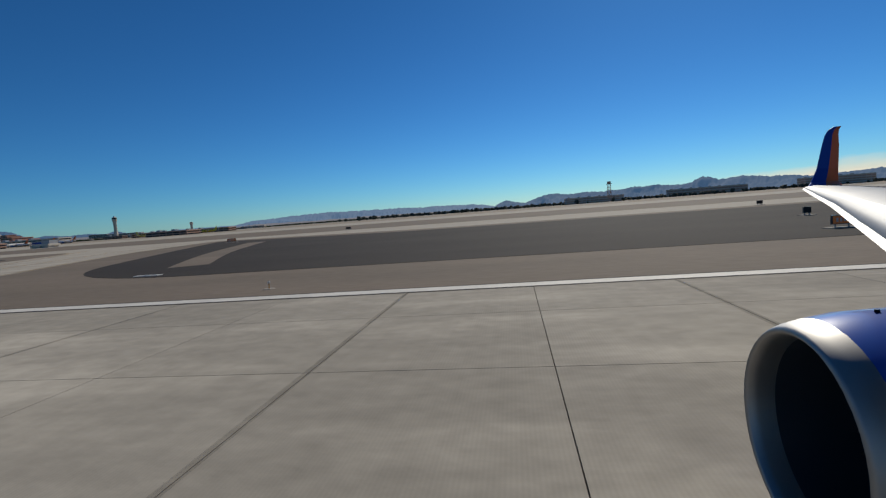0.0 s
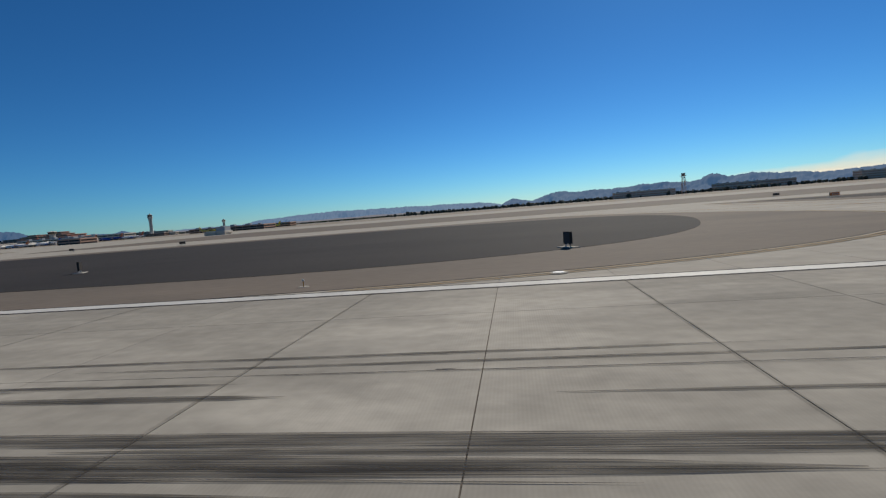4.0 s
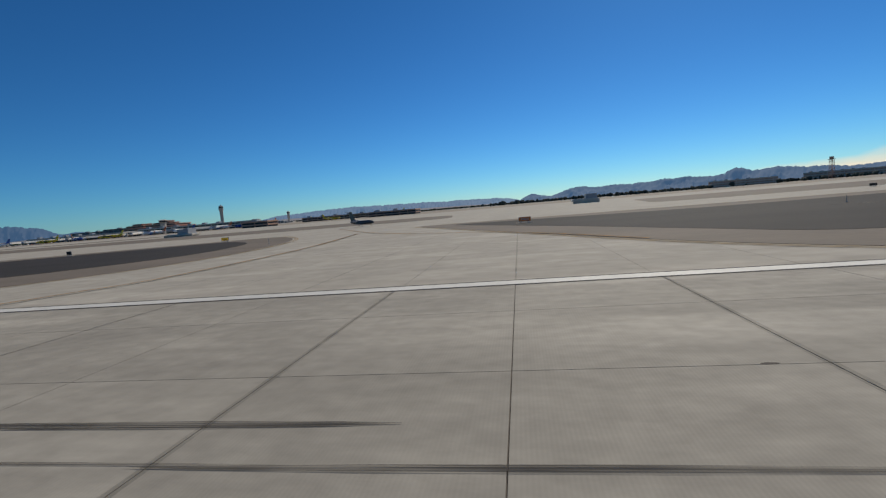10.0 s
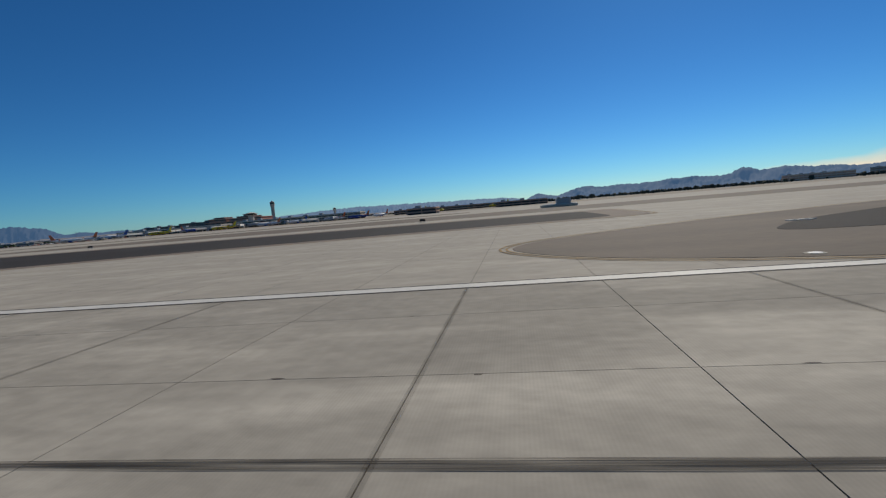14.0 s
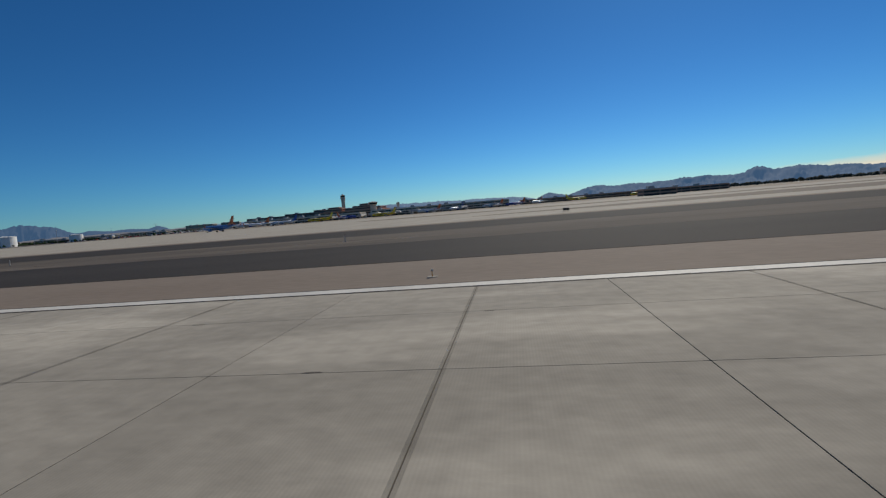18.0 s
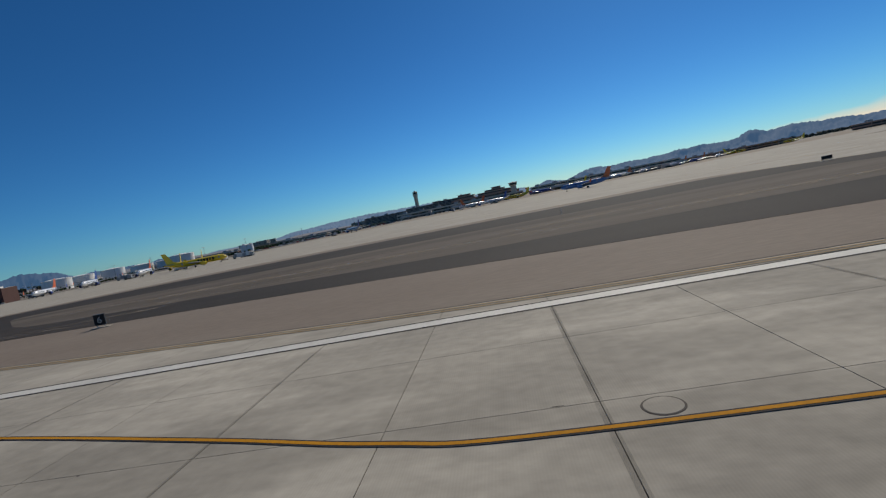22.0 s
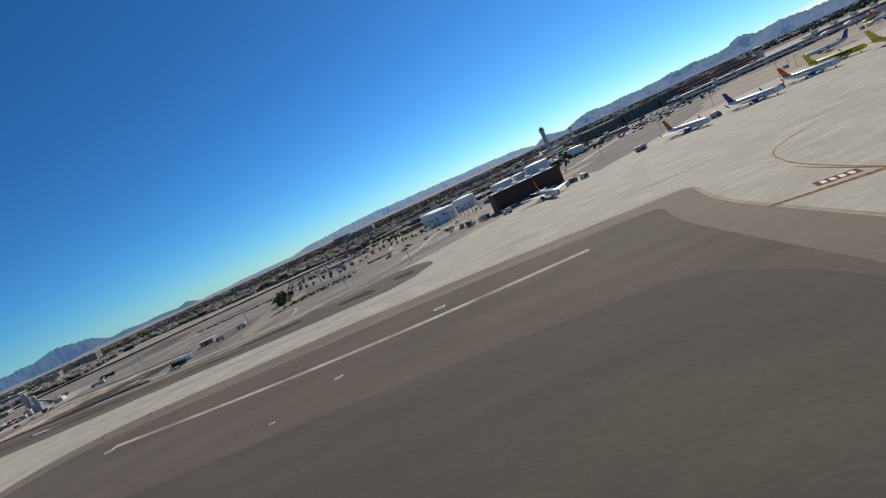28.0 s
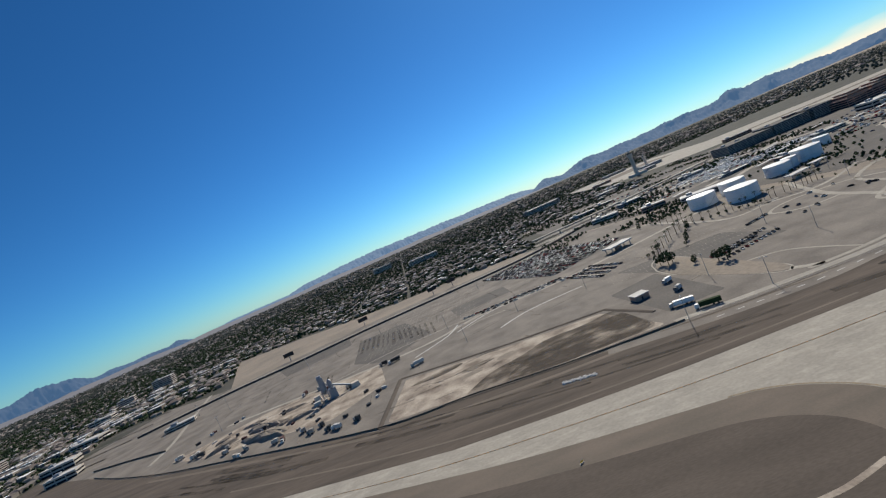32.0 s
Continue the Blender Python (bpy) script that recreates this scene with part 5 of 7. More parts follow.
tip = [(8.62, 9.55, 15.9, 3.47, 0.08), (8.85, 9.58, 16.15, 3.62, 0.07), (9.1, 9.68, 16.3, 4.0, 0.06), (9.34, 9.8, 16.45, 4.7, 0.05), (9.46, 9.83, 16.52, 5.0, 0.04), (9.58, 9.88, 16.56, 5.16, 0.03), (9.76, 9.96, 16.6, 5.25, 0.02)]
for name, lo, hi, paint, words in (("winglet", 0.0, 0.5, "planeb", "dark blue front of the winglet"), ("winglet_rear", 0.5, 1.0, "orange", "orange-red rear of the winglet")):
    g = Geo()
    rr = []
    for xl, xt, y, z, th in tip:
        x0, x1 = xl + (xt - xl) * lo, xl + (xt - xl) * hi
        t0 = th * (0.3 if lo == 0 else 1.0)
        t1 = th * (1.0 if lo == 0 else 0.2)
        rr.append([(x0, y - t0, z), (x1, y - t1, z), (x1, y + t1, z), (x0, y + t0, z)])
    part(name, g.rings(rr), M[paint], own, words)
part("pylon", Geo().rings([[(3.1, 4.85, 2.05), (6.4, 4.85, 2.1), (6.4, 5.15, 2.1), (3.1, 5.15, 2.05)], [(4.0, 4.9, 2.75), (6.4, 4.9, 2.75), (6.4, 5.1, 2.75), (4.0, 5.1, 2.75)]]), M["planeb"], own)
EY, EZ = 5.0, 1.22
part("nacelle", Geo().rings([[(x, EY + r * math.sin(2 * math.pi * j / 40), EZ + r * math.cos(2 * math.pi * j / 40) * (0.94 if math.cos(2 * math.pi * j / 40) < 0 else 1)) for j in range(40)] for x, r in ((2.72, 1.085), (3.0, 1.135), (3.5, 1.16), (4.4, 1.14), (5.4, 1.02), (6.2, 0.86))], cap=False), M["cowlblue"], own, "glossy royal blue engine cowling", smooth=True)
lipr = [(2.72, 1.085), (2.6, 1.055), (2.5, 1.015), (2.46, 0.98), (2.49, 0.945), (2.58, 0.925), (2.75, 0.91)]
part("inlet_lip", Geo().rings([[(x, EY + r * math.sin(2 * math.pi * j / 40), EZ + r * math.cos(2 * math.pi * j / 40)) for j in range(40)] for x, r in lipr], cap=False), M["lip"], own, "polished metal inlet lip", smooth=True)
# duct, fan and case coloured near black for the shade inside the inlet
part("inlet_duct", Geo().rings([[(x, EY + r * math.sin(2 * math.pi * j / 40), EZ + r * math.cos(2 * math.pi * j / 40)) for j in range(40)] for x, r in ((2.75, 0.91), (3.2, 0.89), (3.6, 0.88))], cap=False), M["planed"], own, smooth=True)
part("spinner", Geo().along([(3.05, 0.02, 0), (3.2, 0.14, 0), (3.45, 0.27, 0)], EY, EZ, 20), M["grey"], own, smooth=True)
for k in range(22):
    a = 2 * math.pi * k / 22
    pts = []
    for r, tw in ((0.26, 0.16), (0.79, 0.10)):
        for s in (-1, 1):
            pts.append((3.47 + s * 0.07, EY + r * math.sin(a + s * tw * 0.26 / r), EZ + r * math.cos(a + s * tw * 0.26 / r)))
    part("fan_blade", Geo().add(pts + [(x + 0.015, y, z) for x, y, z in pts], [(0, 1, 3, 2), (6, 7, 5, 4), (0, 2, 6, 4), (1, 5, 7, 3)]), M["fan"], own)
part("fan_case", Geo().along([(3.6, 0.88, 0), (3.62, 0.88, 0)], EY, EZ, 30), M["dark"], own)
part("exhaust", Geo().along([(6.0, 0.6, 0), (6.9, 0.45, 0), (7.3, 0.2, 0)], EY, EZ, 20), M["grey"], own)
part("strake", Geo().rings([[(3.2, 4.16, 1.98), (4.3, 4.16, 2.0), (4.3, 4.18, 1.96), (3.2, 4.18, 1.94)], [(3.7, 3.98, 2.2), (4.3, 3.98, 2.2), (4.3, 4.0, 2.2), (3.7, 4.0, 2.2)]]), M["planeb"], own)
part("cowl_sensor", Geo().box(3.14, 3.19, 4.995, 5.005, 2.33, 2.39, 0.002), M["dark"], own)
part("landing_gear", Geo().cyl(6.2, 2.4, 0.5, 2.75, 0.14, 0.17, 12), M["grey"], own)
for dy in (-0.42, 0.42):
    part("wheel", Geo().rings([[(6.2 + r * math.cos(q * math.pi / 10), 2.4 + dy + w, 0.56 + r * math.sin(q * math.pi / 10)) for q in range(20)] for w, r in ((-0.2, 0.45), (-0.14, 0.56), (0.14, 0.56), (0.2, 0.45))]), M["rubber"], own)


# ---- terminal, garage, hangars ----
def storeys(name, x0, x1, y0, y1, h, n, wall, void, label, category="building", turn=0.0, roof="roof"):
    cx, cy = (x0 + x1) / 2, (y0 + y1) / 2
    b = thing(name, cx, cy, -0.3, turn, label, category)
    w, d = (x1 - x0) / 2, (y1 - y0) / 2
    # solid core; a near-black void colour paints the shade inside open decks
    part("core", Geo().box(-w + 0.8, w - 0.8, -d + 0.8, d - 0.8, 0, h - 0.4), void, b)
    step = h / n
    for i in range(n):
        part("floor_band", Geo().box(-w, w, -d, d, i * step + step * 0.55, (i + 1) * step), wall, b)
    m = max(2, int(w / 6))
    for i in range(m + 1):
        x = -w + 0.4 + (2 * w - 0.8) * i / m
        part("pier", Geo().box(x - 0.4, x + 0.4, -d + 0.05, -d + 0.7, 0, h - 0.5), wall, b)
    part("roof", Geo().box(-w + 1, w - 1, -d + 1, d - 1, h, h + 0.3), M[roof], b)
    for i in range(max(1, int(w / 18))):
        x = -w + 8 + i * 30
        part("roof_unit", Geo().box(x, x + 7, -3, 4, h + 0.3, h + 3), M["grey"], b)
    return b


storeys("parking_garage", -1464, -1372, 1004, 1070, 17, 6, M["deck"], M["dark"], "long multi-storey parking garage with dark open decks", roof="darklot")
storeys("parking_garage", -1370, -1300, 998, 1070, 20, 7, M["deck"], M["dark"], "middle block of the garage with dark open decks", roof="darklot")
storeys("parking_garage", -1298, -1256, 988, 1050, 22.5, 8, M["deck"], M["dark"], "taller block of the garage with dark open decks", roof="darklot")
storeys("terminal", -1268, -1134, 945, 1010, 16, 4, M["terrace"], M["glass"], "red-brown airport terminal with long window bands", roof="brick")
for x0, x1, y0, y1, z0, z1 in ((-1316, -1300, 1030, 1050, 20, 24.5), (-1262, -1222, 952, 1000, 16, 22), (-1254, -1230, 958, 990, 22, 25.5), (-1214, -1140, 950, 1000, 16, 21), (-1200, -1160, 956, 990, 21, 24.5), (-1186, -1168, 960, 984, 24.5, 28.5)):
    up = thing("roof_storey", (x0 + x1) / 2, (y0 + y1) / 2, z0 - 0.3, 0, "set-back red-brown upper storey with a flared rim", "building", "upper storeys")
    w, d, h = (x1 - x0) / 2, (y1 - y0) / 2, z1 - z0
    part("wall", Geo().box(-w, w, -d, d, 0, h * 0.45), M["terrace"], up)
    part("window_band", Geo().box(-w + 0.6, w - 0.6, -d + 0.6, d - 0.6, h * 0.45, h * 0.75), M["glass"], up)
    part("rim", Geo().box(-w - 1.2, w + 1.2, -d - 1.2, d + 1.2, h * 0.75, h), M["terrace"], up)
    part("roof", Geo().box(-w, w, -d, d, h, h + 0.3), M["deck"], up)
oct_tower = thing("ramp_tower", -1145, 920, -0.3, 22, "small tan octagonal ramp tower with a flared glazed top", "tower")
part("shaft", Geo().lathe(0, 0, [(6, 0), (6, 22), (8.5, 24.5)], 8), M["tan"], oct_tower)
part("window_band", Geo().lathe(0, 0, [(7.6, 24.5), (8.4, 27.4)], 8), M["glass"], oct_tower)
part("roof", Geo().lathe(0, 0, [(9.2, 27.4), (9.2, 28.8), (5, 29.6), (0.3, 30.2)], 8), M["tan"], oct_tower)
storeys("concourse", -1350, -1135, 800, 835, 10, 2, M["tan"], M["glass"], "low concourse with dark window band beside the apron")
storeys("concourse", -1120, -880, 820, 850, 12, 3, M["tan"], M["glass"], "low pale concourse with gates")
storeys("concourse", -860, -620, 980, 1010, 9, 2, M["brick"], M["glass"], "low distant brown concourse")
storeys("fire_station", -735, -700, 548, 575, 7.5, 2, M["brick"], M["dark"], "dark brown low airfield building")
storeys("equipment_building", -362, -346, 314, 324, 2.9, 1, M["tan"], M["tan"], "small tan equipment building between taxiways", "building")
storeys("equipment_building", -598, -580, 248, 256, 1.5, 1, M["tan"], M["tan"], "low grey equipment wall building in the infield", "building")
storeys("warehouse", -640, -560, 760, 800, 8, 2, M["brick"], M["dark"], "dark low warehouse beyond the far taxiway", "building")
storeys("warehouse", 160, 330, 1500, 1540, 19, 3, M["tan"], M["brick"], "long dark distant building among trees", "building")
storeys("warehouse", 520, 760, 1700, 1740, 24, 3, M["tan"], M["brick"], "long dark distant building among trees", "building")
storeys("warehouse", 820, 1000, 1500, 1540, 26, 4, M["tan"], M["brick"], "dark distant office block among trees", "building")
for x, y in ((-1075, 815), (-1040, 818), (-1110, 812)):
    g = Geo()
    g.rings([[(x + 11 * math.cos(math.pi * q / 10), yy, 4 + 4 * math.sin(math.pi * q / 10)) for q in range(11)] for yy in (y - 12, y + 12)])
    solid("vaulted_roof", g, M["roof"], "white vaulted roof over the concourse hall", "roof", "vaulted roofs")
for x in range(-1330, -900, 42):
    jb = thing("jet_bridge", x, 770, -0.3, RNG.uniform(-25, 25), "pale boarding bridge reaching from the concourse", "bridge", "boarding bridges")
    part("tunnel", Geo().box(-1.6, 1.6, -28, 26, 4, 7, 0.15), M["roof"], jb)
    part("cab", Geo().box(-2.4, 2.4, -32, -27, 3.8, 7.2, 0.2), M["grey"], jb)
    part("column", Geo().cyl(0, -24, 0, 4, 0.5, 0.5, 8), M["grey"], jb)
    part("rotunda", Geo().cyl(0, 26, 0, 7.2, 2.6, 2.6, 12), M["tan"], jb)

# red-brown cargo building by the apron
red = thing("cargo_building", -1646, 369, -0.3, 12, "long windowless dark red building at the apron edge", "building")
part("wall", Geo().box(-27, 27, -6, 12, 0, 13.5), M["wallred"], red)
part("base", Geo().box(-27.2, 27.2, -6.2, -5.9, 0, 1.2), M["tan"], red)
part("parapet", Geo().box(-27.3, 27.3, -6.3, -5.7, 13.2, 14.0), M["wallred"], red)
part("roof", Geo().box(-26, 26, -5, 11, 13.5, 13.8), M["roof"], red)
for i in range(4):
    part("roof_unit", Geo().box(-20 + i * 12, -16 + i * 12, 2, 6, 13.8, 15.4), M["tank"], red)
for i in range(5):
    part("door", Geo().box(-24 + i * 11, -20 + i * 11, -6.25, -5.95, 0, 4.2), M["dark"], red)

# storage tanks
TANKS = [(-1744, 580, 15, 13.5), (-1728, 528, 15.5, 14), (-1703, 588, 14, 14), (-1654, 581, 13.5, 12), (-1632, 592, 8, 12), (-1607, 598, 15, 15), (-1545, 655, 9, 11)]
for x, y, r, h in TANKS:
    t = thing("storage_tank", x, y, -0.3, RNG.uniform(0, 360), "large white cylindrical fuel storage tank", "tank", "fuel tanks")
    part("shell", Geo().lathe(0, 0, [(r, 0), (r, h)], 36), M["tank"], t, smooth=False)
    part("roof", Geo().lathe(0, 0, [(r * 1.01, h), (r * 0.5, h + r * 0.05), (0.3, h + r * 0.08)], 36), M["tank"], t)
    for q in (0.37, 0.88):
        part("wind_girder", Geo().lathe(0, 0, [(r * 1.012, h * q), (r * 1.012, h * q + 0.12)], 36), M["roof"], t)
    st = Geo()
    for q in range(16):
        a = 1.2 * q / 16
        st.box((r + 0.5) * math.cos(a) - 0.5, (r + 0.5) * math.cos(a) + 0.5, (r + 0.5) * math.sin(a) - 0.5, (r + 0.5) * math.sin(a) + 0.5, h * q / 16 - 0.1, h * q / 16 + 0.1)
    tagged(part("stair", st, M["grey"], t), kind="stuff")

for x, y, w, d, h, turn in ((-1676, 520, 13, 5, 5, 14), (-1640, 540, 9, 4, 4.5, 14), (-1690, 610, 16, 5, 5.5, 10)):
    shed = thing("loading_shed", x, y, -0.2, turn, "open loading shed with a pale flat roof by the tanks", "shed", "loading sheds")
    part("roof", Geo().box(-w, w, -d, d, h, h + 0.7, 0.1), M["roof"], shed)
    for sx in (-1, 0, 1):
        for sy in (-1, 1):
            part("column", Geo().box(sx * w * 0.9 - 0.2, sx * w * 0.9 + 0.2, sy * d * 0.85 - 0.2, sy * d * 0.85 + 0.2, 0, h), M["grey"], shed)
    part("cabin", Geo().box(-w * 0.4, w * 0.1, -d * 0.4, d * 0.4, 0, h * 0.6), M["tan"], shed)

# lattice radar tower
lt = thing("lattice_tower", 199, 1036, -0.3, 0, "tall open steel lattice tower with platforms", "tower")
for sx in (-1, 1):
    for sy in (-1, 1):
        part("leg", Geo().rings([[(sx * 4 + dx, sy * 4 + dy, 0) for dx, dy in ((-.3, -.3), (.3, -.3), (.3, .3), (-.3, .3))], [(sx * 3 + dx, sy * 3 + dy, 29) for dx, dy in ((-.3, -.3), (.3, -.3), (.3, .3), (-.3, .3))]]), M["brick"], lt)
for i in range(5):
    z = 4 + i * 5.4
    w = 4 - i * 0.2
    for sy in (-1, 1):
        part("girder", Geo().box(-w, w, sy * w - 0.2, sy * w + 0.2, z, z + 0.4), M["brick"], lt)
        part("brace", Geo().rings([[(-w, sy * w, z), (-w, sy * w, z + 0.4), (-w, sy * w + 0.2, z + 0.2)], [(w, sy * w, z + 5), (w, sy * w, z + 5.4), (w, sy * w + 0.2, z + 5.2)]]), M["brick"], lt)
        part("brace", Geo().rings([[(w, sy * w, z), (w, sy * w, z + 0.4), (w, sy * w + 0.2, z + 0.2)], [(-w, sy * w, z + 5), (-w, sy * w, z + 5.4), (-w, sy * w + 0.2, z + 5.2)]]), M["brick"], lt)
part("platform", Geo().box(-5, 5, -5, 5, 28.5, 29.3), M["brick"], lt)
part("antenna", Geo().box(-4, 4, -0.8, 0.8, 29.3, 33), M["brick"], lt)
lt.matrix_world = at(199, 1036, -0.3) @ Matrix.Diagonal((0.9, 0.9, 1.3, 1))

# ---- land beyond the taxiways ----
solid("lot", Geo().plate([(-1700, 300), (-1735, 262), (-1905, 272), (-2000, 266), (-2110, 306), (-2240, 362), (-2400, 452), (-2470, 500), (-2640, 600), (-2560, 770), (-2420, 712), (-2330, 748), (-2210, 790), (-2090, 800), (-1850, 800), (-1720, 640), (-1680, 420)], -0.2, 0.15), M["lot"], "wide worn asphalt parking lots and storage yards", "lot", kind="structure")
solid("soil_strip", Geo().plate([(-1735, 221.5), (-1722, 231), (-1714, 248), (-1718, 262), (-1730, 273), (-1748, 274), (-1775, 263), (-1840, 264), (-1916, 275), (-1984, 282), (-2041, 293), (-2101, 301), (-2237, 362), (-2322, 402), (-2400, 450), (-2480, 505), (-2640, 600), (-2640, 500), (-2480, 425), (-2420, 395.5), (-2300, 321.5), (-2148, 261.5), (-2050, 237.5), (-1995, 231.5), (-1940, 227.5), (-1858, 225.5), (-1772, 221.5)], -0.05, 0.1), M["soil"], "streaked brown bare soil strip between taxiway and fence", "soil", kind="structure")
for pts, half, m in (([(-1850, 262), (-1916, 271), (-2000, 276), (-2100, 294), (-2240, 356), (-2330, 398)], 1.6, "shoulder"), ([(-1760, 236), (-1900, 248), (-2010, 256), (-2120, 280), (-2300, 360)], 1.2, "brown"), ([(-1860, 232), (-1960, 236), (-2060, 250), (-2200, 300)], 0.8, "shoulder")):
    solid("track", Geo().ribbon(smooth_line(pts), half, -0.045), M[m], "worn vehicle track along the soil strip", "track", kind="structure")
rub = Geo()
for k in range(150):
    t = RNG.random()
    rub.blob(-1990 + 17 * t + RNG.gauss(0, 0.3), 261 - 4.5 * t + RNG.gauss(0, 0.9), 0.1, RNG.uniform(0.25, 0.8), 0.7, RNG)
for k in range(110):
    t = RNG.random()
    rub.blob(-2010 + 22 * t + RNG.gauss(0, 0.3), 290 - 4 * t + RNG.gauss(0, 0.5), 0.0, RNG.uniform(0.2, 0.6), 0.7, RNG)
tagged(solid("rubble", rub, M["roof"], "row of broken pale concrete rubble on the soil", "rubble"), kind="stuff")
for pts in ([(-1724, 240), (-1736, 246), (-1740, 256), (-1728, 258)], [(-1744, 236), (-1766, 240), (-1772, 250), (-1752, 252)], [(-1790, 244), (-1830, 246), (-1836, 252), (-1796, 254)]):
    solid("dark_soil", Geo().plate(rounded(pts, 5), -0.046, 0.01), M["infield"], "dark patch of damp soil beside the taxiway", "ground", kind="structure")
BOULEVARD = [(-2520, 640), (-2400, 690), (-2300, 708), (-2200, 737), (-2080, 757), (-1988, 771), (-1909, 802), (-1780, 900), (-1600, 985), (-1400, 1150)]
for pts, half, m, lab in (([(-1690, 520), (-1728, 420), (-1738, 350), (-1760, 298), (-1800, 276), (-1845, 274), (-1920, 282)], 2.6, "apron", "pale concrete service road round the lots"),
                          (BOULEVARD, 11, "darklot", "straight boulevard beyond the yards"),
                          ([(-2300, 480), (-2100, 470), (-2024, 502), (-1930, 505), (-1760, 560)], 3, "apron", "pale lane through the storage yard"),
                          ([(-2368, 452), (-2382, 512), (-2425, 621), (-2470, 740)], 2.6, "apron", "pale cross road by the yard"),
                          ([(-1500, 620), (-1400, 700), (-1500, 900), (-1800, 1050)], 6, "apron", "pale airport road"), ([(-1650, 470), (-1500, 520), (-1400, 600)], 5, "lot", "airport perimeter road")):
    solid("road", Geo().ribbon(smooth_line(pts), half, -0.17), M[m], lab, "road", kind="structure")
solid("sand_bed", Geo().plate(rounded([(-1924, 284), (-1984, 287), (-2041, 298), (-2095, 307), (-2092, 383), (-2008, 360), (-1942, 348)], 4), -0.12, 0.1), M["sand"], "pale sandy floor of a fenced basin", "ground", kind="structure")
berm = Geo()
for a, b in (((-1920, 280), (-1984, 284)), ((-1984, 284), (-2041, 295)), ((-2041, 295), (-2100, 303)), ((-2100, 303), (-2098, 391)), ((-2098, 391), (-2008, 366)), ((-2008, 366), (-1938, 353)), ((-1938, 353), (-1920, 310))):
    ln = math.hypot(b[0] - a[0], b[1] - a[1])
    nx, ny = -(b[1] - a[1]) / ln, (b[0] - a[0]) / ln
    berm.rings([[(p[0] + nx * 2, p[1] + ny * 2, -0.2), (p[0] + nx * 0.6, p[1] + ny * 0.6, 0.3), (p[0] - nx * 0.6, p[1] - ny * 0.6, 0.3), (p[0] - nx * 2, p[1] - ny * 2, -0.2)] for p in (a, b)])
solid("berm", berm, M["brown"], "dark earth bank round the sandy basin", "bank", kind="structure")
for i in range(10):
    x, y = RNG.uniform(-2085, -1950), RNG.uniform(312, 350)
    solid("sand_patch", Geo().plate(rounded([(x - RNG.uniform(3, 12), y - RNG.uniform(1, 4)), (x + RNG.uniform(3, 12), y - RNG.uniform(1, 5)), (x + RNG.uniform(3, 10), y + RNG.uniform(2, 6)), (x - RNG.uniform(3, 9), y + RNG.uniform(1, 5))], 3), -0.11 + i * 0.001, 0.01), M["sand" if i % 3 else "earth"], "bare light patch of sand", "ground", kind="structure")

for pts in ([(-2046, 297), (-2026, 322), (-2000, 330), (-1985, 342), (-1958, 338), (-1934, 346), (-1926, 286), (-1984, 288)], [(-2020, 297), (-2004, 318), (-1985, 328), (-1950, 330), (-1932, 334), (-1928, 288), (-1984, 289)], [(-2090, 360), (-2060, 356), (-2040, 366), (-2060, 372)]):
    solid("damp_sand", Geo().plate(rounded(pts, 10), -0.105 + 0.002 * (pts[0][0] > -2040), 0.001), M["damp"], "uneven dark damp stain on the sandy basin floor", "ground", kind="structure")
wheel = Geo()
for k in range(40):  # tracks over the sand, dark broken streaks along the soil strip
    if k < 14:
        x, y, dx, dy = RNG.uniform(-2080, -1990), RNG.uniform(312, 362), RNG.uniform(-30, 30), RNG.uniform(-8, 8)
        wheel.ribbon(smooth_line([(x, y), (x + dx, y + dy + RNG.gauss(0, 3)), (x + 2 * dx * 0.7, y + dy * 0.5)], 6), RNG.uniform(0.3, 1.2), -0.1 + k * 0.0001)
    else:
        u = RNG.random()
        x, y = -1800 - 480 * u, 236 + 20 * u + 110 * max(0, u - 0.35) + RNG.uniform(0, 22)
        ln = RNG.uniform(30, 120)
        wheel.ribbon(smooth_line([(x, y), (x - ln * 0.5, y + ln * (0.04 + 0.2 * u)), (x - ln, y + ln * (0.1 + 0.45 * u))], 6), RNG.uniform(0.4, 2.4), -0.042 + k * 0.0001)
tagged(solid("wheel_tracks", wheel, M["track"], "dark broken tracks and streaks over bare soil and sand", "tracks"), kind="stuff")
stripes = Geo()
for k in range(15):  # old dark sealing strips across the yard
    x, y = -2192 + k * 7.6, 655 - k * 5.2
    stripes.ribbon([(x, y), (x + 12 + RNG.uniform(-2, 2), y - 62 - RNG.uniform(0, 30))], RNG.uniform(0.8, 2.2), -0.171)
for k in range(60):
    x, y, a, ln = RNG.uniform(-2330, -1950), RNG.uniform(400, 700), RNG.choice((0.25, 1.75)) + RNG.gauss(0, 0.15), RNG.uniform(10, 60)
    stripes.ribbon(smooth_line([(x, y), (x + ln * 0.5 * math.cos(a), y + ln * 0.5 * math.sin(a) + RNG.gauss(0, 1)), (x + ln * math.cos(a), y + ln * math.sin(a))], 4), RNG.uniform(0.2, 1.0), -0.1705 + k * 0.00005)
tagged(solid("yard_seal_strips", stripes, M["track"], "dark worn sealing strips across the open yard", "strips"), kind="stuff")
pale_marks = Geo()
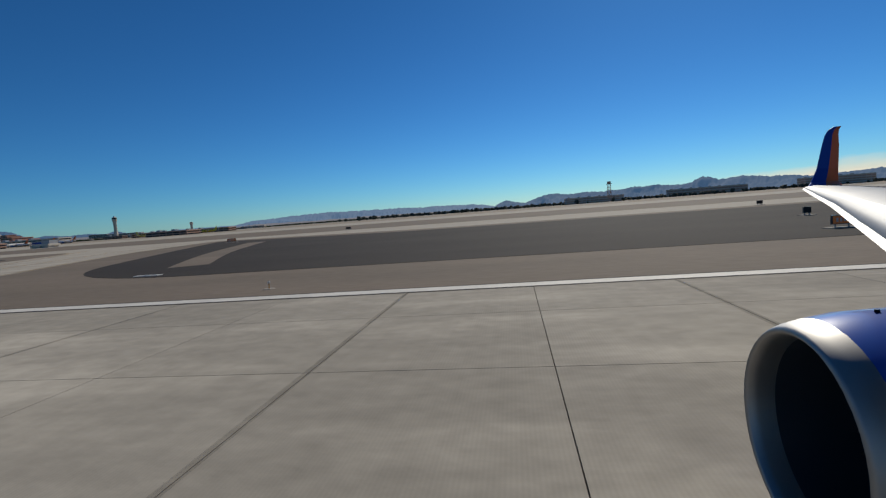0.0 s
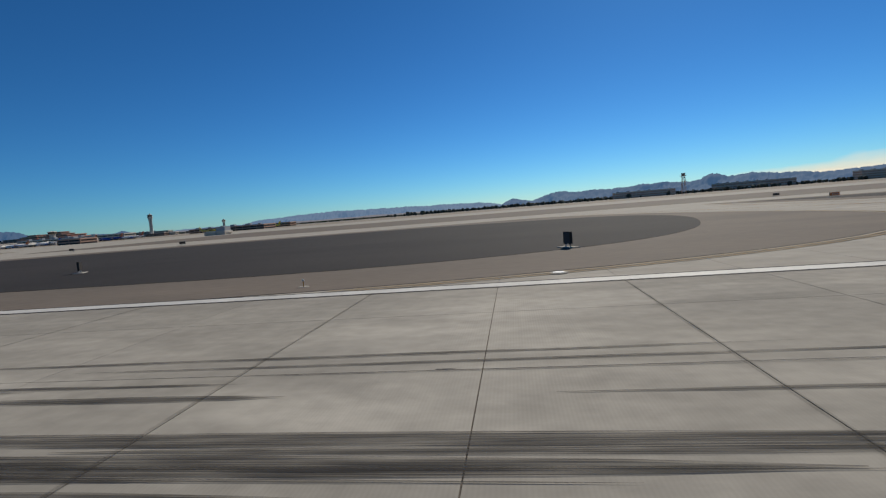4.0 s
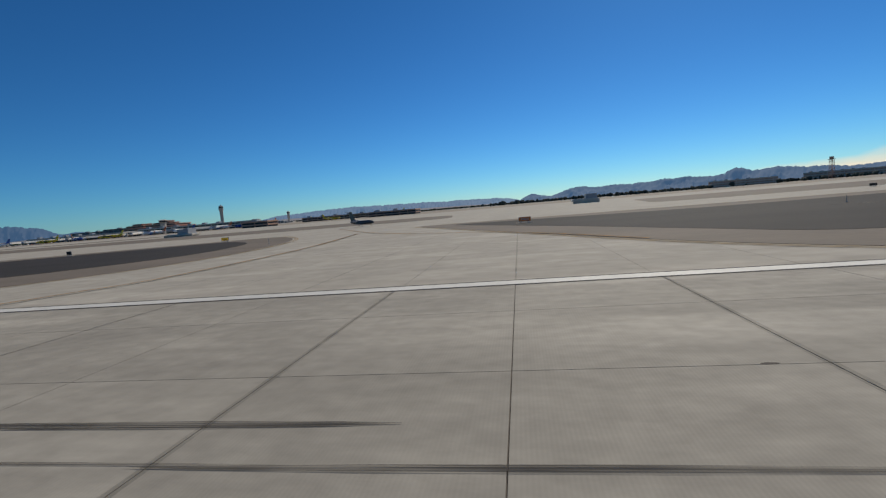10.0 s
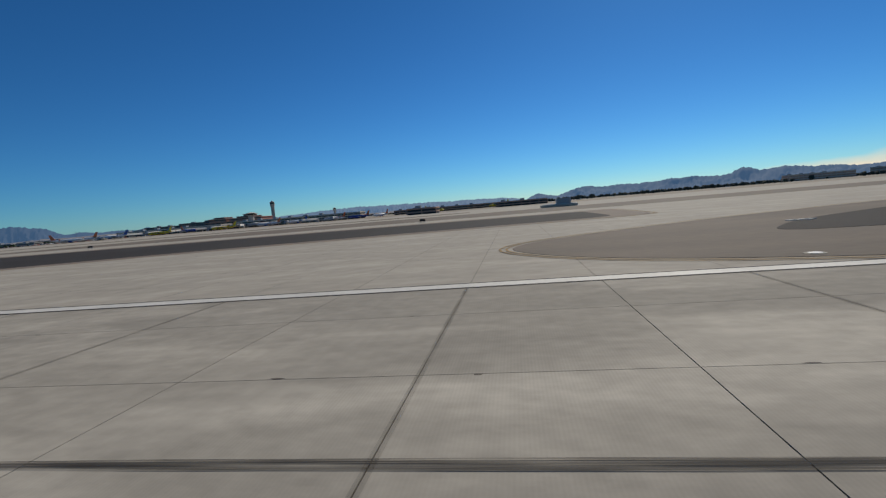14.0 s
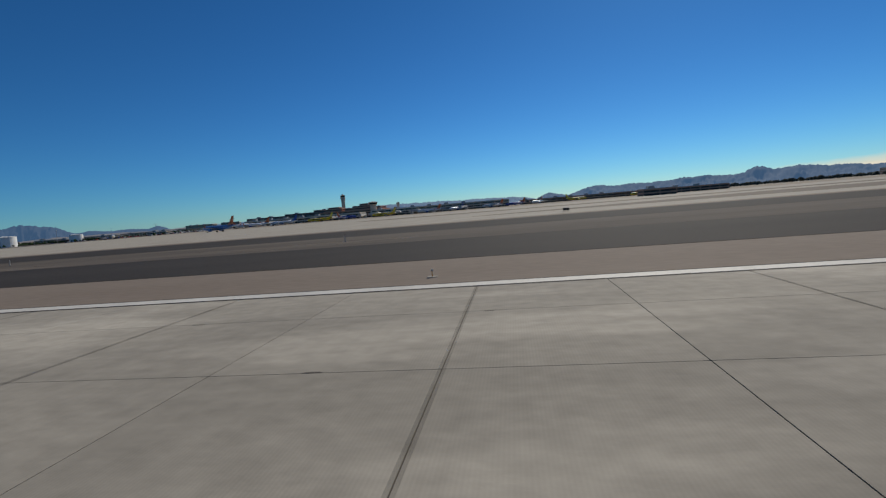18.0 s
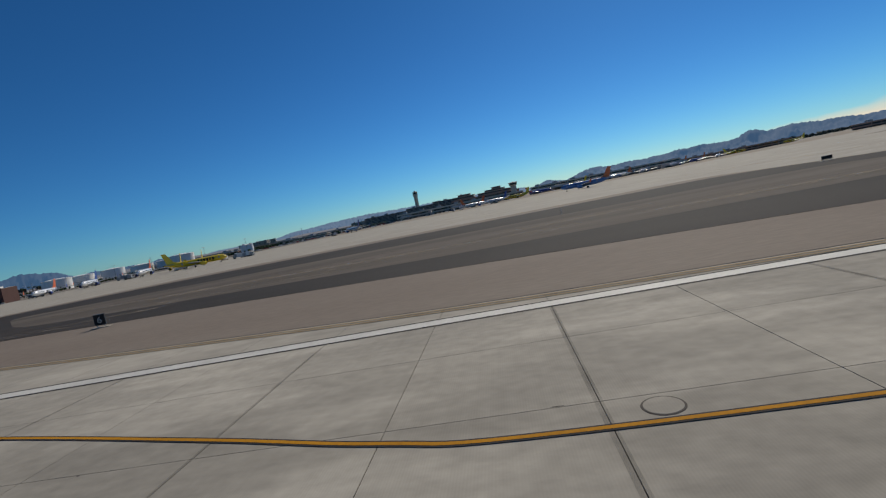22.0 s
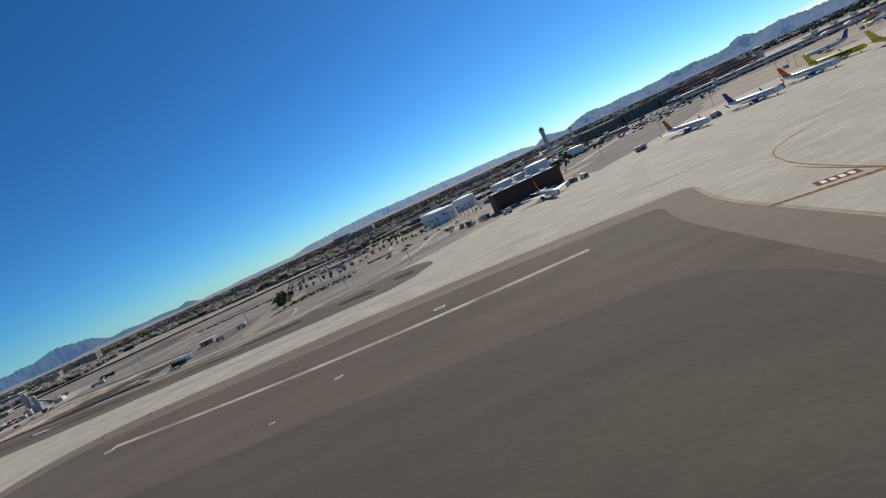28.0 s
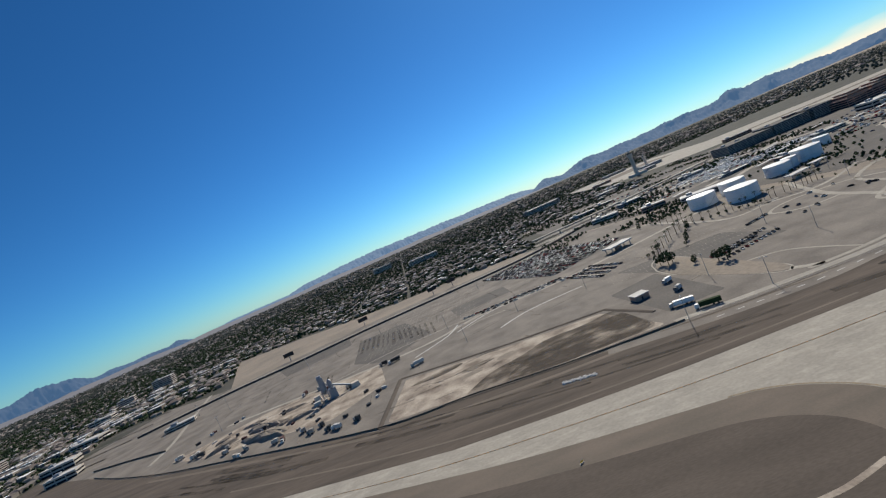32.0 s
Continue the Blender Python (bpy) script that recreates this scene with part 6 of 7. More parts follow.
for k in range(50):
    x, y, a, ln = RNG.uniform(-2330, -1850), RNG.uniform(330, 720), RNG.choice((0.25, 1.75)) + RNG.gauss(0, 0.2), RNG.uniform(3, 26)
    pale_marks.ribbon(smooth_line([(x, y), (x + ln * 0.5 * math.cos(a), y + ln * 0.5 * math.sin(a) + RNG.gauss(0, 0.8)), (x + ln * math.cos(a), y + ln * math.sin(a))], 4), RNG.uniform(0.3, 1.6), -0.166 + k * 0.00005)
tagged(solid("yard_patches", pale_marks, M["scrape"], "pale worn patches and scratches on the yard asphalt", "patches"), kind="stuff")
# differently worn surfaces of the yards
for pts, m in (([(-2190, 649), (-2127, 648), (-2080, 521), (-2125, 470), (-2170, 520)], "darklot"), ([(-2330, 690), (-2230, 730), (-2205, 650), (-2290, 620)], "darklot"), ([(-2120, 700), (-2040, 720), (-2020, 640), (-2090, 630)], "lot"),
               ([(-2300, 560), (-2200, 600), (-2180, 520), (-2280, 480)], "lot"), ([(-1800, 360), (-1880, 380), (-1900, 440), (-1810, 430)], "darklot"), ([(-2060, 600), (-1990, 610), (-1985, 560), (-2050, 545)], "darklot"),
               ([(-2060, 430), (-1960, 410), (-1955, 455), (-2050, 480)], "lot"), ([(-2330, 430), (-2280, 400), (-2150, 360), (-2112, 400), (-2130, 470), (-2240, 470)], "sand"), ([(-1780, 300), (-1838, 300), (-1840, 330), (-1790, 350)], "lot"), ([(-1880, 300), (-1915, 300), (-1925, 380), (-1885, 390)], "darklot"), ([(-2014, 730), (-1934, 545), (-1826, 592), (-1900, 770)], "darklot")):
    solid("lot_surface", Geo().plate(rounded(pts, 4), -0.185 + RNG.uniform(0, 0.008), 0.01), M[m], "differently worn stretch of the open yards", "lot", kind="structure")
stalls = Geo()
for r in range(9):
    for k in range(34):
        x, y = -1800 - k * 3.4 - r * 0.9, 395 + r * 13 + k * 0.35
        stalls.ribbon([(x, y), (x + 0.5, y + 5)], 0.09, -0.165)
for r in range(12):
    for k in range(24):
        x, y = -2030 - k * 5.5, 500 + r * 17 + k * 0.7
        stalls.ribbon([(x, y), (x + 0.5, y + 9)], 0.12, -0.165)
tagged(solid("stall_lines", stalls, M["apron"], "worn white parking stall lines", "marking"), kind="stuff")
for pts in ([(-2050, 470), (-2010, 500), (-1940, 512)], [(-2090, 440), (-2060, 470), (-2050, 500)], [(-2010, 420), (-1980, 440), (-1930, 446)]):
    solid("pale_crack_repair", Geo().ribbon(smooth_line(pts), 0.9, -0.16), M["roof"], "pale winding repair strip in the asphalt", "strip", kind="structure")
solid("dark_stand", Geo().plate([(-1612, 388), (-1600, 340), (-1560, 372), (-1507, 421), (-1450, 500), (-1425, 600), (-1428, 648), (-1480, 590), (-1527, 520), (-1570, 450)], -0.05, 0.1), M["darklot"], "dark asphalt stand beside the pale apron", "pavement", kind="structure")
# land between the tank farm and the terminal
solid("terminal_grounds", Geo().plate([(-1850, 812), (-1716, 650), (-1670, 480), (-1620, 440), (-1480, 470), (-1330, 700), (-1330, 790), (-1120, 860), (-1120, 1300), (-1880, 1320)], -0.21, 0.1), M["darklot"], "dark asphalt roads and parking round the terminal", "lot", kind="structure")
for k in range(12):
    x, y, w, d = RNG.uniform(-1800, -1450), RNG.uniform(640, 1250), RNG.uniform(20, 60), RNG.uniform(10, 24)
    if not (-1490 < x < -1300 and 960 < y < 1090):
        storeys("low_building", x - w / 2, x + w / 2, y - d / 2, y + d / 2, RNG.uniform(4, 8), 2, M[RNG.choice(("tan", "brick", "grey"))], M["dark"], "low flat-roofed building near the terminal", "building", RNG.uniform(-30, 10))
for pts, half in (([(-1880, 860), (-1760, 860), (-1640, 820), (-1500, 860), (-1380, 930)], 6), ([(-1700, 640), (-1600, 720), (-1520, 740), (-1400, 720)], 5), ([(-1800, 1100), (-1650, 1000), (-1500, 1100), (-1300, 1150)], 7), ([(-1660, 450), (-1600, 470), (-1540, 560), (-1480, 640)], 4)):
    solid("road", Geo().ribbon(smooth_line(pts), half, -0.19), M["apron"], "pale concrete airport road", "road", kind="structure")

solid("far_apron", Geo().plate([(-1490, 1640), (-1300, 1420), (-1000, 1260), (300, 1260), (300, 1460), (-800, 1560), (-1090, 1800), (-1090, 2300), (-1500, 2300)], -0.2, 0.1), M["apron"], "wide pale concrete of the far side of the airfield", "pavement", kind="structure")
for pts in ([(-1400, 1900), (-1160, 1900), (-1160, 2150), (-1420, 2150)], [(-1180, 1480), (-1000, 1390), (200, 1390), (200, 1420), (-960, 1440), (-1160, 1520)]):
    solid("infield", Geo().plate(rounded(pts, 10), -0.19, 0.02), M["shoulder"], "brown strip between the far taxiways", "ground", kind="structure")
for x, y, w, d, h, c in ((-1395, 1600, 60, 22, 9, "tan"), (-1330, 1740, 90, 26, 10, "roof"), (-1470, 1850, 70, 24, 9, "brick"), (-1290, 2250, 120, 30, 10, "tan"), (-1560, 1450, 50, 18, 7, "roof"), (-1620, 1330, 60, 20, 8, "tan"), (-1240, 1350, 70, 20, 9, "brick")):
    storeys("far_terminal", x - w / 2, x + w / 2, y - d / 2, y + d / 2, h, 2, M[c], M["glass"], "long low pale-roofed building on the far airfield", "building", RNG.uniform(-8, 16))
GRID_X, GRID_Y = (0.93, 0.37), (-0.37, 0.93)
for k in range(70):
    u, v, w, d = RNG.uniform(-190, 260), RNG.uniform(-330, 330), RNG.uniform(25, 90), RNG.uniform(10, 34)
    cx, cy = -1600 + u * GRID_X[0] + v * GRID_Y[0], 950 + u * GRID_X[1] + v * GRID_Y[1]
    if cy > 650 + (cx + 1850) * 0.12 and cy < 1290 and not (-1480 < cx < -1120 and cy > 900):
        pts = [(cx + a * w / 2 * GRID_X[0] + b * d / 2 * GRID_Y[0], cy + a * w / 2 * GRID_X[1] + b * d / 2 * GRID_Y[1]) for a, b in ((-1, -1), (1, -1), (1, 1), (-1, 1))]
        solid("lot_surface", Geo().plate(pts, -0.205 + k * 0.0002, 0.01), M[RNG.choice(("lot", "darklot", "apron", "brown", "town", "lot"))], "lot or yard surface between the airport roads", "lot", kind="structure")
for off, half, m in ((-34, 4, "apron"), (-20, 3.2, "apron"), (24, 3.5, "apron"), (40, 5, "lot"), (62, 3, "apron"), (-60, 3.5, "lot")):
    solid("road", Geo().ribbon(smooth_line([(-1930, 890 + off), (-1780, 925 + off), (-1690, 950 + off), (-1600, 985 + off), (-1500, 1030 + off * 0.8), (-1380, 1120 + off * 0.6)]), half, -0.18), M[m], "pale concrete lanes of the airport expressway", "road", kind="structure")
for pts, half in (([(-1700, 366), (-1690, 400), (-1705, 430), (-1745, 440), (-1770, 425), (-1760, 400), (-1735, 395)], 1.5), ([(-1735, 330), (-1712, 372), (-1700, 420), (-1660, 450), (-1600, 470)], 2), ([(-1750, 470), (-1720, 450), (-1690, 455), (-1650, 480)], 2.2), ([(-1825, 635), (-1798, 608), (-1790, 510), (-1776, 462), (-1733, 470)], 2.2)):
    solid("road", Geo().ribbon(smooth_line(pts), half, -0.14), M["apron"], "winding pale concrete road round the tank farm", "road", kind="structure")
shed_rows = Geo()
for k in range(420):  # cars and vans too small to tell apart, all white to paint sun glints
    u, v = RNG.choice(((60, 10), (90, 40), (120, 60), (-20, -60), (30, -120)))
    u, v = u + RNG.uniform(-45, 45), v + RNG.choice((-24, -16, -8, 0, 8, 16, 24)) + RNG.gauss(0, 0.5)
    cx, cy = -1600 + u * GRID_X[0] + v * GRID_Y[0], 880 + u * GRID_X[1] + v * GRID_Y[1]
    shed_rows.box(cx - 2.2, cx + 2.2, cy - 0.9, cy + 0.9, -0.1, 0.75, 0.06, 112).box(cx - 1.3, cx + 1.1, cy - 0.75, cy + 0.75, 0.75, 1.3, 0.15, 112)
for k in range(900):  # dense rows in the lots in front of the garage, white for glints too
    u, v = RNG.random(), RNG.choice((-5, -4, -3, -2, -1, 0, 1, 2, 3, 4)) * 9.0 + RNG.gauss(0, 0.4)
    cx, cy = -1605 + 125 * u + 0.72 * v, 905 - 145 * u + 0.6 * v
    if noise.noise((cx * 0.03, cy * 0.03, 7.0)) > -0.12:
        shed_rows.box(cx - 2.2, cx + 2.2, cy - 0.9, cy + 0.9, -0.1, 0.75, 0.06, 35).box(cx - 1.3, cx + 1.1, cy - 0.75, cy + 0.75, 0.75, 1.3, 0.15, 35)
tagged(solid("far_cars", shed_rows, CAR_PAINTS[5], "rows of pale parked cars by the terminal garage, white for their glints", "cars"), kind="stuff")
for k in range(26):  # rows of pale roofs and carports round the terminal
    x, y = RNG.uniform(-1760, -1330), RNG.uniform(660, 930)
    if y > 640 + (x + 1760) * 0.2 and not (x > -1480 and y > 900):
        w = RNG.uniform(12, 34)
        port = thing("carport", x, y, -0.25, 22, "long carport with a pale flat roof in the terminal lots", "carport", "carports")
        part("roof", Geo().box(-w / 2, w / 2, -3, 3, 2.6, 3.0), M["roof"], port)
        for q in (-0.45, 0, 0.45):
            part("post", Geo().cyl(q * w, 0, 0, 2.65, 0.15, 0.15, 6), M["grey"], port)

# boulevard: low wall on the yard side, pale median, lane dashes
def offset(pts, d):
    out = []
    for i, p in enumerate(pts):
        a, b = pts[max(0, i - 1)], pts[min(len(pts) - 1, i + 1)]
        n = math.hypot(b[0] - a[0], b[1] - a[1])
        out.append((p[0] - (b[1] - a[1]) / n * d, p[1] + (b[0] - a[0]) / n * d))
    return out


line = smooth_line(BOULEVARD[:8])
wall_line = offset(line, -12.5)
solid("boundary_wall", Geo().rings([[(x, y, -0.3), (x, y, 2.2), (x + 0.3, y + 0.3, 2.2), (x + 0.3, y + 0.3, -0.3)] for x, y in wall_line]), M["darkwall"], "long low dark boundary wall along the boulevard", "wall", kind="structure")
solid("median", Geo().ribbon(line, 1.2, -0.155), M["earth"], "pale planted median of the boulevard", "median", kind="structure")
solid("pavement", Geo().ribbon(offset(line, 13.5), 2.5, -0.165), M["apron"], "pale concrete pavement beside the boulevard", "pavement", kind="structure")
dash = Geo()
for d in (-5.5, 5.5):
    o = offset(line, d)
    for a, b in zip(o, o[1:]):
        dash.ribbon([a, ((a[0] * 0.6 + b[0] * 0.4), (a[1] * 0.6 + b[1] * 0.4))], 0.2, -0.15)
tagged(solid("lane_dashes", dash, M["roof"], "worn white lane dashes of the boulevard", "marking"), kind="stuff")
# perimeter road inside the fence, with a dashed centre line
PERIMETER = [(-1960, 278), (-1905, 266), (-1856, 261), (-1824, 264), (-1804, 266), (-1780, 278), (-1759, 296), (-1735, 330), (-1700, 366)]
line = smooth_line(PERIMETER)
solid("perimeter_road", Geo().ribbon(line, 4.5, -0.035), M["lot"], "grey asphalt perimeter road beside the soil strip", "road", kind="structure")
for p, q in zip(PERIMETER[1:-1], PERIMETER[2:]):
    n = max(1, int(math.hypot(q[0] - p[0], q[1] - p[1]) / 9))
    for k in range(n):
        a, b = k / n, (k + 0.4) / n
        solid("lane_dash", Geo().ribbon([(p[0] + (q[0] - p[0]) * a, p[1] + (q[1] - p[1]) * a), (p[0] + (q[0] - p[0]) * b, p[1] + (q[1] - p[1]) * b)], 0.3, -0.025), M["roof"], "white painted centre dash of the perimeter road", "marking", kind="structure")
solid("planted_island", Geo().plate(rounded([(-1880, 400), (-1868, 428), (-1857, 412), (-1850, 352), (-1844, 300), (-1850, 287), (-1861, 304), (-1880, 362)], 8), -0.11, 0.1), M["earth"], "bare earth island with trees inside a pale kerb", "ground", kind="structure")
for pts, half in (([(-1880, 402), (-1876, 418), (-1868, 428), (-1860, 420), (-1856, 405), (-1851, 352), (-1845, 302), (-1848, 290), (-1853, 290), (-1861, 306), (-1879, 362), (-1882, 390), (-1880, 402)], 0.6), ([(-1846, 280), (-1815, 280), (-1790, 286), (-1768, 303), (-1748, 335), (-1744, 352), (-1714, 373), (-1691, 390)], 1.6), ([(-1854, 313), (-1848, 290), (-1838, 279)], 2.2), ([(-1866, 335), (-1830, 324), (-1815, 281)], 0.9),
                  ([(-2200, 478), (-2169, 484), (-2139, 500), (-2099, 508), (-2034, 510), (-1939, 508)], 0.8), ([(-2040, 470), (-2025, 480), (-2000, 478)], 1.0)):
    solid("kerb_strip", Geo().ribbon(smooth_line(pts), half, -0.15), M["apron"], "pale concrete strip edging the lot road", "strip", kind="structure")
# elevated airport road on columns towards the terminal
DECK = [(-1900, 905), (-1780, 925), (-1690, 950), (-1600, 985), (-1500, 1030)]
line = smooth_line(DECK)
viaduct = thing("viaduct", -1690, 950, 0, 0, "long pale concrete elevated road towards the terminal", "viaduct")
a, b = offset(line, -6), offset(line, 6)
part("deck", Geo().rings([[(p[0] + 1690, p[1] - 950, 5), (p[0] + 1690, p[1] - 950, 7), (q[0] + 1690, q[1] - 950, 7), (q[0] + 1690, q[1] - 950, 5)] for p, q in zip(a, b)]), M["apron"], viaduct)
for x, y in line[::4]:
    part("pier", Geo().cyl(x + 1690, y - 950, -0.3, 5.1, 1.2, 1.2, 8), M["apron"], viaduct)

# earth mounds
for x, y, r, h, turn in ((-2214, 388, 26, 5.6, -24), (-2230, 418, 22, 4.8, -22), (-2206, 406, 10, 2.6, 60), (-2264, 408, 13, 4.4, 50), (-2250, 440, 10, 2.2, 10), (-2275, 430, 9, 2.4, 70), (-2212, 440, 12, 2.0, 0), (-2190, 402, 12, 3.4, 25)):
    h *= 0.7
    g, rr, c, sn = Geo(), [], math.cos(radians(turn)), math.sin(radians(turn))
    for k, (sc, z) in enumerate(((1, -0.25), (0.86, 0.3 * h), (0.66, 0.72 * h), (0.4, 0.9 * h), (0.12, h))):
        ring_pts = []
        for j in range(22):
            q = 2 * math.pi * j / 22
            f = sc * (1 + 0.2 * math.sin(3 * q + x) + 0.12 * math.sin(7 * q + y) + RNG.uniform(-0.09, 0.09))
            u, v = r * f * math.cos(q), 0.36 * r * f * math.sin(q)
            ring_pts.append((x + u * c - v * sn, y + u * sn + v * c, z + (RNG.uniform(-0.35, 0.35) if k else 0)))
        rr.append(ring_pts)
    solid("earth_mound", g.rings(rr), M["earth"], "long brown heap of excavated earth in the yard", "heap", "earth mounds")

# batching plant
bp = thing("batching_plant", -2170, 420, -0.2, 20, "grey concrete batching plant with silo and conveyor", "plant")
part("silo", Geo().lathe(0, 0, [(0.8, 6), (2.3, 9), (2.3, 20), (1.7, 21.5), (0.4, 22.5)], 16), M["grey"], bp)
for sx in (-2.3, 2.3):
    for sy in (-2.3, 2.3):
        part("leg", Geo().box(sx - 0.3, sx + 0.3, sy - 0.3, sy + 0.3, 0, 9.5), M["grey"], bp)
for z in (3, 6, 9):
    for sy in (-2.3, 2.3):
        part("girder", Geo().box(-2.3, 2.3, sy - 0.2, sy + 0.2, z, z + 0.4), M["grey"], bp)
    for sx in (-2.3, 2.3):
        part("girder", Geo().box(sx - 0.2, sx + 0.2, -2.3, 2.3, z, z + 0.4), M["grey"], bp)
part("second_silo", Geo().lathe(6.5, 0, [(0.6, 7), (1.9, 9.5), (1.9, 15), (0.5, 16.5)], 14), M["grey"], bp)
part("walkway", Geo().box(-3.2, 9, -3.2, -2.4, 9.2, 9.5), M["grey"], bp)
part("aggregate_bin", Geo().box(-11, -4, 4, 10, 0, 6, 0.8), M["tan"], bp)
part("ladder", Geo().box(2.3, 2.7, -0.4, 0.4, 0, 20), M["grey"], bp)
part("top_rail", Geo().box(-2, 2, -2, 2, 21.6, 22.4, 0.2), M["grey"], bp)
part("mixer", Geo().box(3, 10, -3, 3, 0, 8, 0.3), M["grey"], bp)
part("conveyor", Geo().rings([[(4, -1, 12), (4, 1, 12), (4, 1, 13.4), (4, -1, 13.4)], [(26, -1, 1), (26, 1, 1), (26, 1, 2.4), (26, -1, 2.4)]]), M["grey"], bp)
part("hopper", Geo().box(22, 30, -4, 4, 0, 4, 0.8), M["tan"], bp)
part("cabin", Geo().box(-12, -6, -2, 2, 0, 3), M["white"], bp)

# hut and canopy
hut = thing("yard_hut", -1915, 345, -0.2, 12, "small dark hut with a pale flat roof in the lot", "hut")
part("wall", Geo().box(-5, 5, -4, 4, 0, 3.4), M["brick"], hut)
part("roof", Geo().box(-5.6, 5.6, -4.6, 4.6, 3.4, 3.8), M["roof"], hut)
part("door", Geo().box(-1, 0.2, -4.1, -3.95, 0, 2.1), M["dark"], hut)
cn = thing("entrance_canopy", -1862, 540, -0.2, 25, "pale flat canopy over the lot entrance", "canopy")
part("roof", Geo().box(-16, 16, -7, 7, 5, 6.2), M["roof"], cn)
for x in (-13, 0, 13):
    for y in (-5, 5):
        part("column", Geo().box(x - 0.4, x + 0.4, y - 0.4, y + 0.4, 0, 5), M["tan"], cn)
part("booth", Geo().box(-3, 3, -2, 2, 0, 3), M["brick"], cn)


# ---- vehicles ----
def make_car(paint):
    c = tagged(new("car", Geo().rings([[(-2.2, -0.85, 0.3), (2.2, -0.85, 0.3), (2.2, 0.85, 0.3), (-2.2, 0.85, 0.3)], [(-2.25, -0.9, 0.6), (2.25, -0.9, 0.6), (2.25, 0.9, 0.6), (-2.25, 0.9, 0.6)], [(-2.1, -0.85, 0.95), (2.15, -0.85, 0.9), (2.15, 0.85, 0.9), (-2.1, 0.85, 0.95)]]).mesh("car", paint)), "small parked car in the open lot", "car", "cars in the lots")
    part("cabin", Geo().rings([[(-1.6, -0.8, 0.93), (1.2, -0.8, 0.93), (1.2, 0.8, 0.93), (-1.6, 0.8, 0.93)], [(-1.1, -0.65, 1.42), (0.5, -0.65, 1.42), (0.5, 0.65, 1.42), (-1.1, 0.65, 1.42)]]), M["carglass"], c, "dark car windows")
    for x in (-1.4, 1.4):
        for side in (-0.82, 0.82):
            part("wheel", Geo().rings([[(x + 0.33 * math.cos(q * math.pi / 4), side + w, 0.33 + 0.33 * math.sin(q * math.pi / 4)) for q in range(8)] for w in (-0.1, 0.1)]), M["rubber"], c)
    return c


cars = [make_car(p) for p in CAR_PAINTS]
for c in cars:
    c.matrix_world = at(-1905 - cars.index(c) * 6, 500, -0.2, 5)
spots = []
for r in range(16):  # double rows nose to nose, with aisles between the pairs
    across = (r // 2) * 14.6 + (r % 2) * 5.4
    for k in range(70):
        along_row = 4 + k * 2.75
        if RNG.random() < (0.93 if r < 13 else 0.8) and along_row < 196 - across * 0.15:
            spots.append((-2010 + 0.39 * along_row + 0.92 * across + RNG.uniform(-0.15, 0.15), 724 - 0.92 * along_row + 0.39 * across + RNG.uniform(-0.3, 0.3), 23 + RNG.choice((0, 180)) + RNG.uniform(-2, 2)))
for k in range(16):
    spots.append((-1931 - k * 6 + RNG.uniform(-1, 1), 505 + RNG.uniform(-3, 3), RNG.uniform(0, 20)))
for k in range(26):
    spots.append((-1800 - (k % 13) * 4.2, 372 + (k // 13) * 16 - (k % 13) * 1.5, 80 + RNG.uniform(-4, 4)))
for k in range(14):
    spots.append((-1745 - RNG.uniform(-40, 30), RNG.uniform(385, 440), RNG.uniform(0, 180)))
for k in range(26):
    spots.append((-1935 - k * 4.2 + RNG.uniform(-1, 1), 515 + RNG.uniform(-1.5, 1.5), RNG.uniform(-4, 8)))
for r in range(4):
    for k in range(18):
        if RNG.random() < 0.75:
            spots.append((-1927 + r * 8 + k * 1.07, 494 + r * 6 - k * 2.55, 23 + RNG.uniform(-4, 4)))
for k in range(12):
    spots.append((-1848 + k * 3.2, 366 + k * 1.1, 80 + RNG.uniform(-4, 4)))
for k in range(9):
    spots.append((-1794 + k * 2.6, 418 + k, 80 + RNG.uniform(-4, 4)))
spots.sort(key=lambda s: s[1])
joined, cabins = {i: Geo() for i in range(6)}, Geo()
for i, (x, y, turn) in enumerate(spots):
    # extra white cars stand in for sun glints on roofs and windscreens
    c = RNG.choice((0, 0, 1, 1, 1, 1, 1, 2, 2, 3, 4, 5, 5, 5, 5))
    if i < 280:
        copy_thing(cars[c], at(x, y, -0.2, turn))
    else:
        joined[c].box(x - 2.2, x + 2.2, y - 0.88, y + 0.88, 0.15, 0.75, 0.05, turn).box(x - 1.0, x + 0.6, y - 0.68, y + 0.68, 1.22, 1.28, 0, turn, (x, y))
        cabins.box(x - 1.35, x + 0.95, y - 0.78, y + 0.78, 0.75, 1.22, 0.12, turn, (x, y))
tagged(solid("far_car_windows", cabins, M["carglass"], "dark windows of the distant parked cars", "cars"), kind="stuff")
for c, g in joined.items():
    for k in range(120):
        a = RNG.random()
        if RNG.random() < 0.55:
            x, y = -1500 + a * 260 + RNG.uniform(-40, 40), 640 + a * 230 + RNG.uniform(-60, 60)
        else:
            x, y = RNG.uniform(-1750, -1480), RNG.uniform(780, 1100)
        g.box(x - 2.2, x + 2.2, y - 0.9, y + 0.9, -0.25, 0.6, 0.05, RNG.choice((0, 90)) + 12).box(x - 1.2, x + 1.1, y - 0.7, y + 0.7, 0.6, 1.2, 0.12, RNG.choice((0, 90)) + 12)
    if g.v:
        tagged(solid("far_cars", g, CAR_PAINTS[c], "rows of distant parked cars", "cars"), kind="stuff")


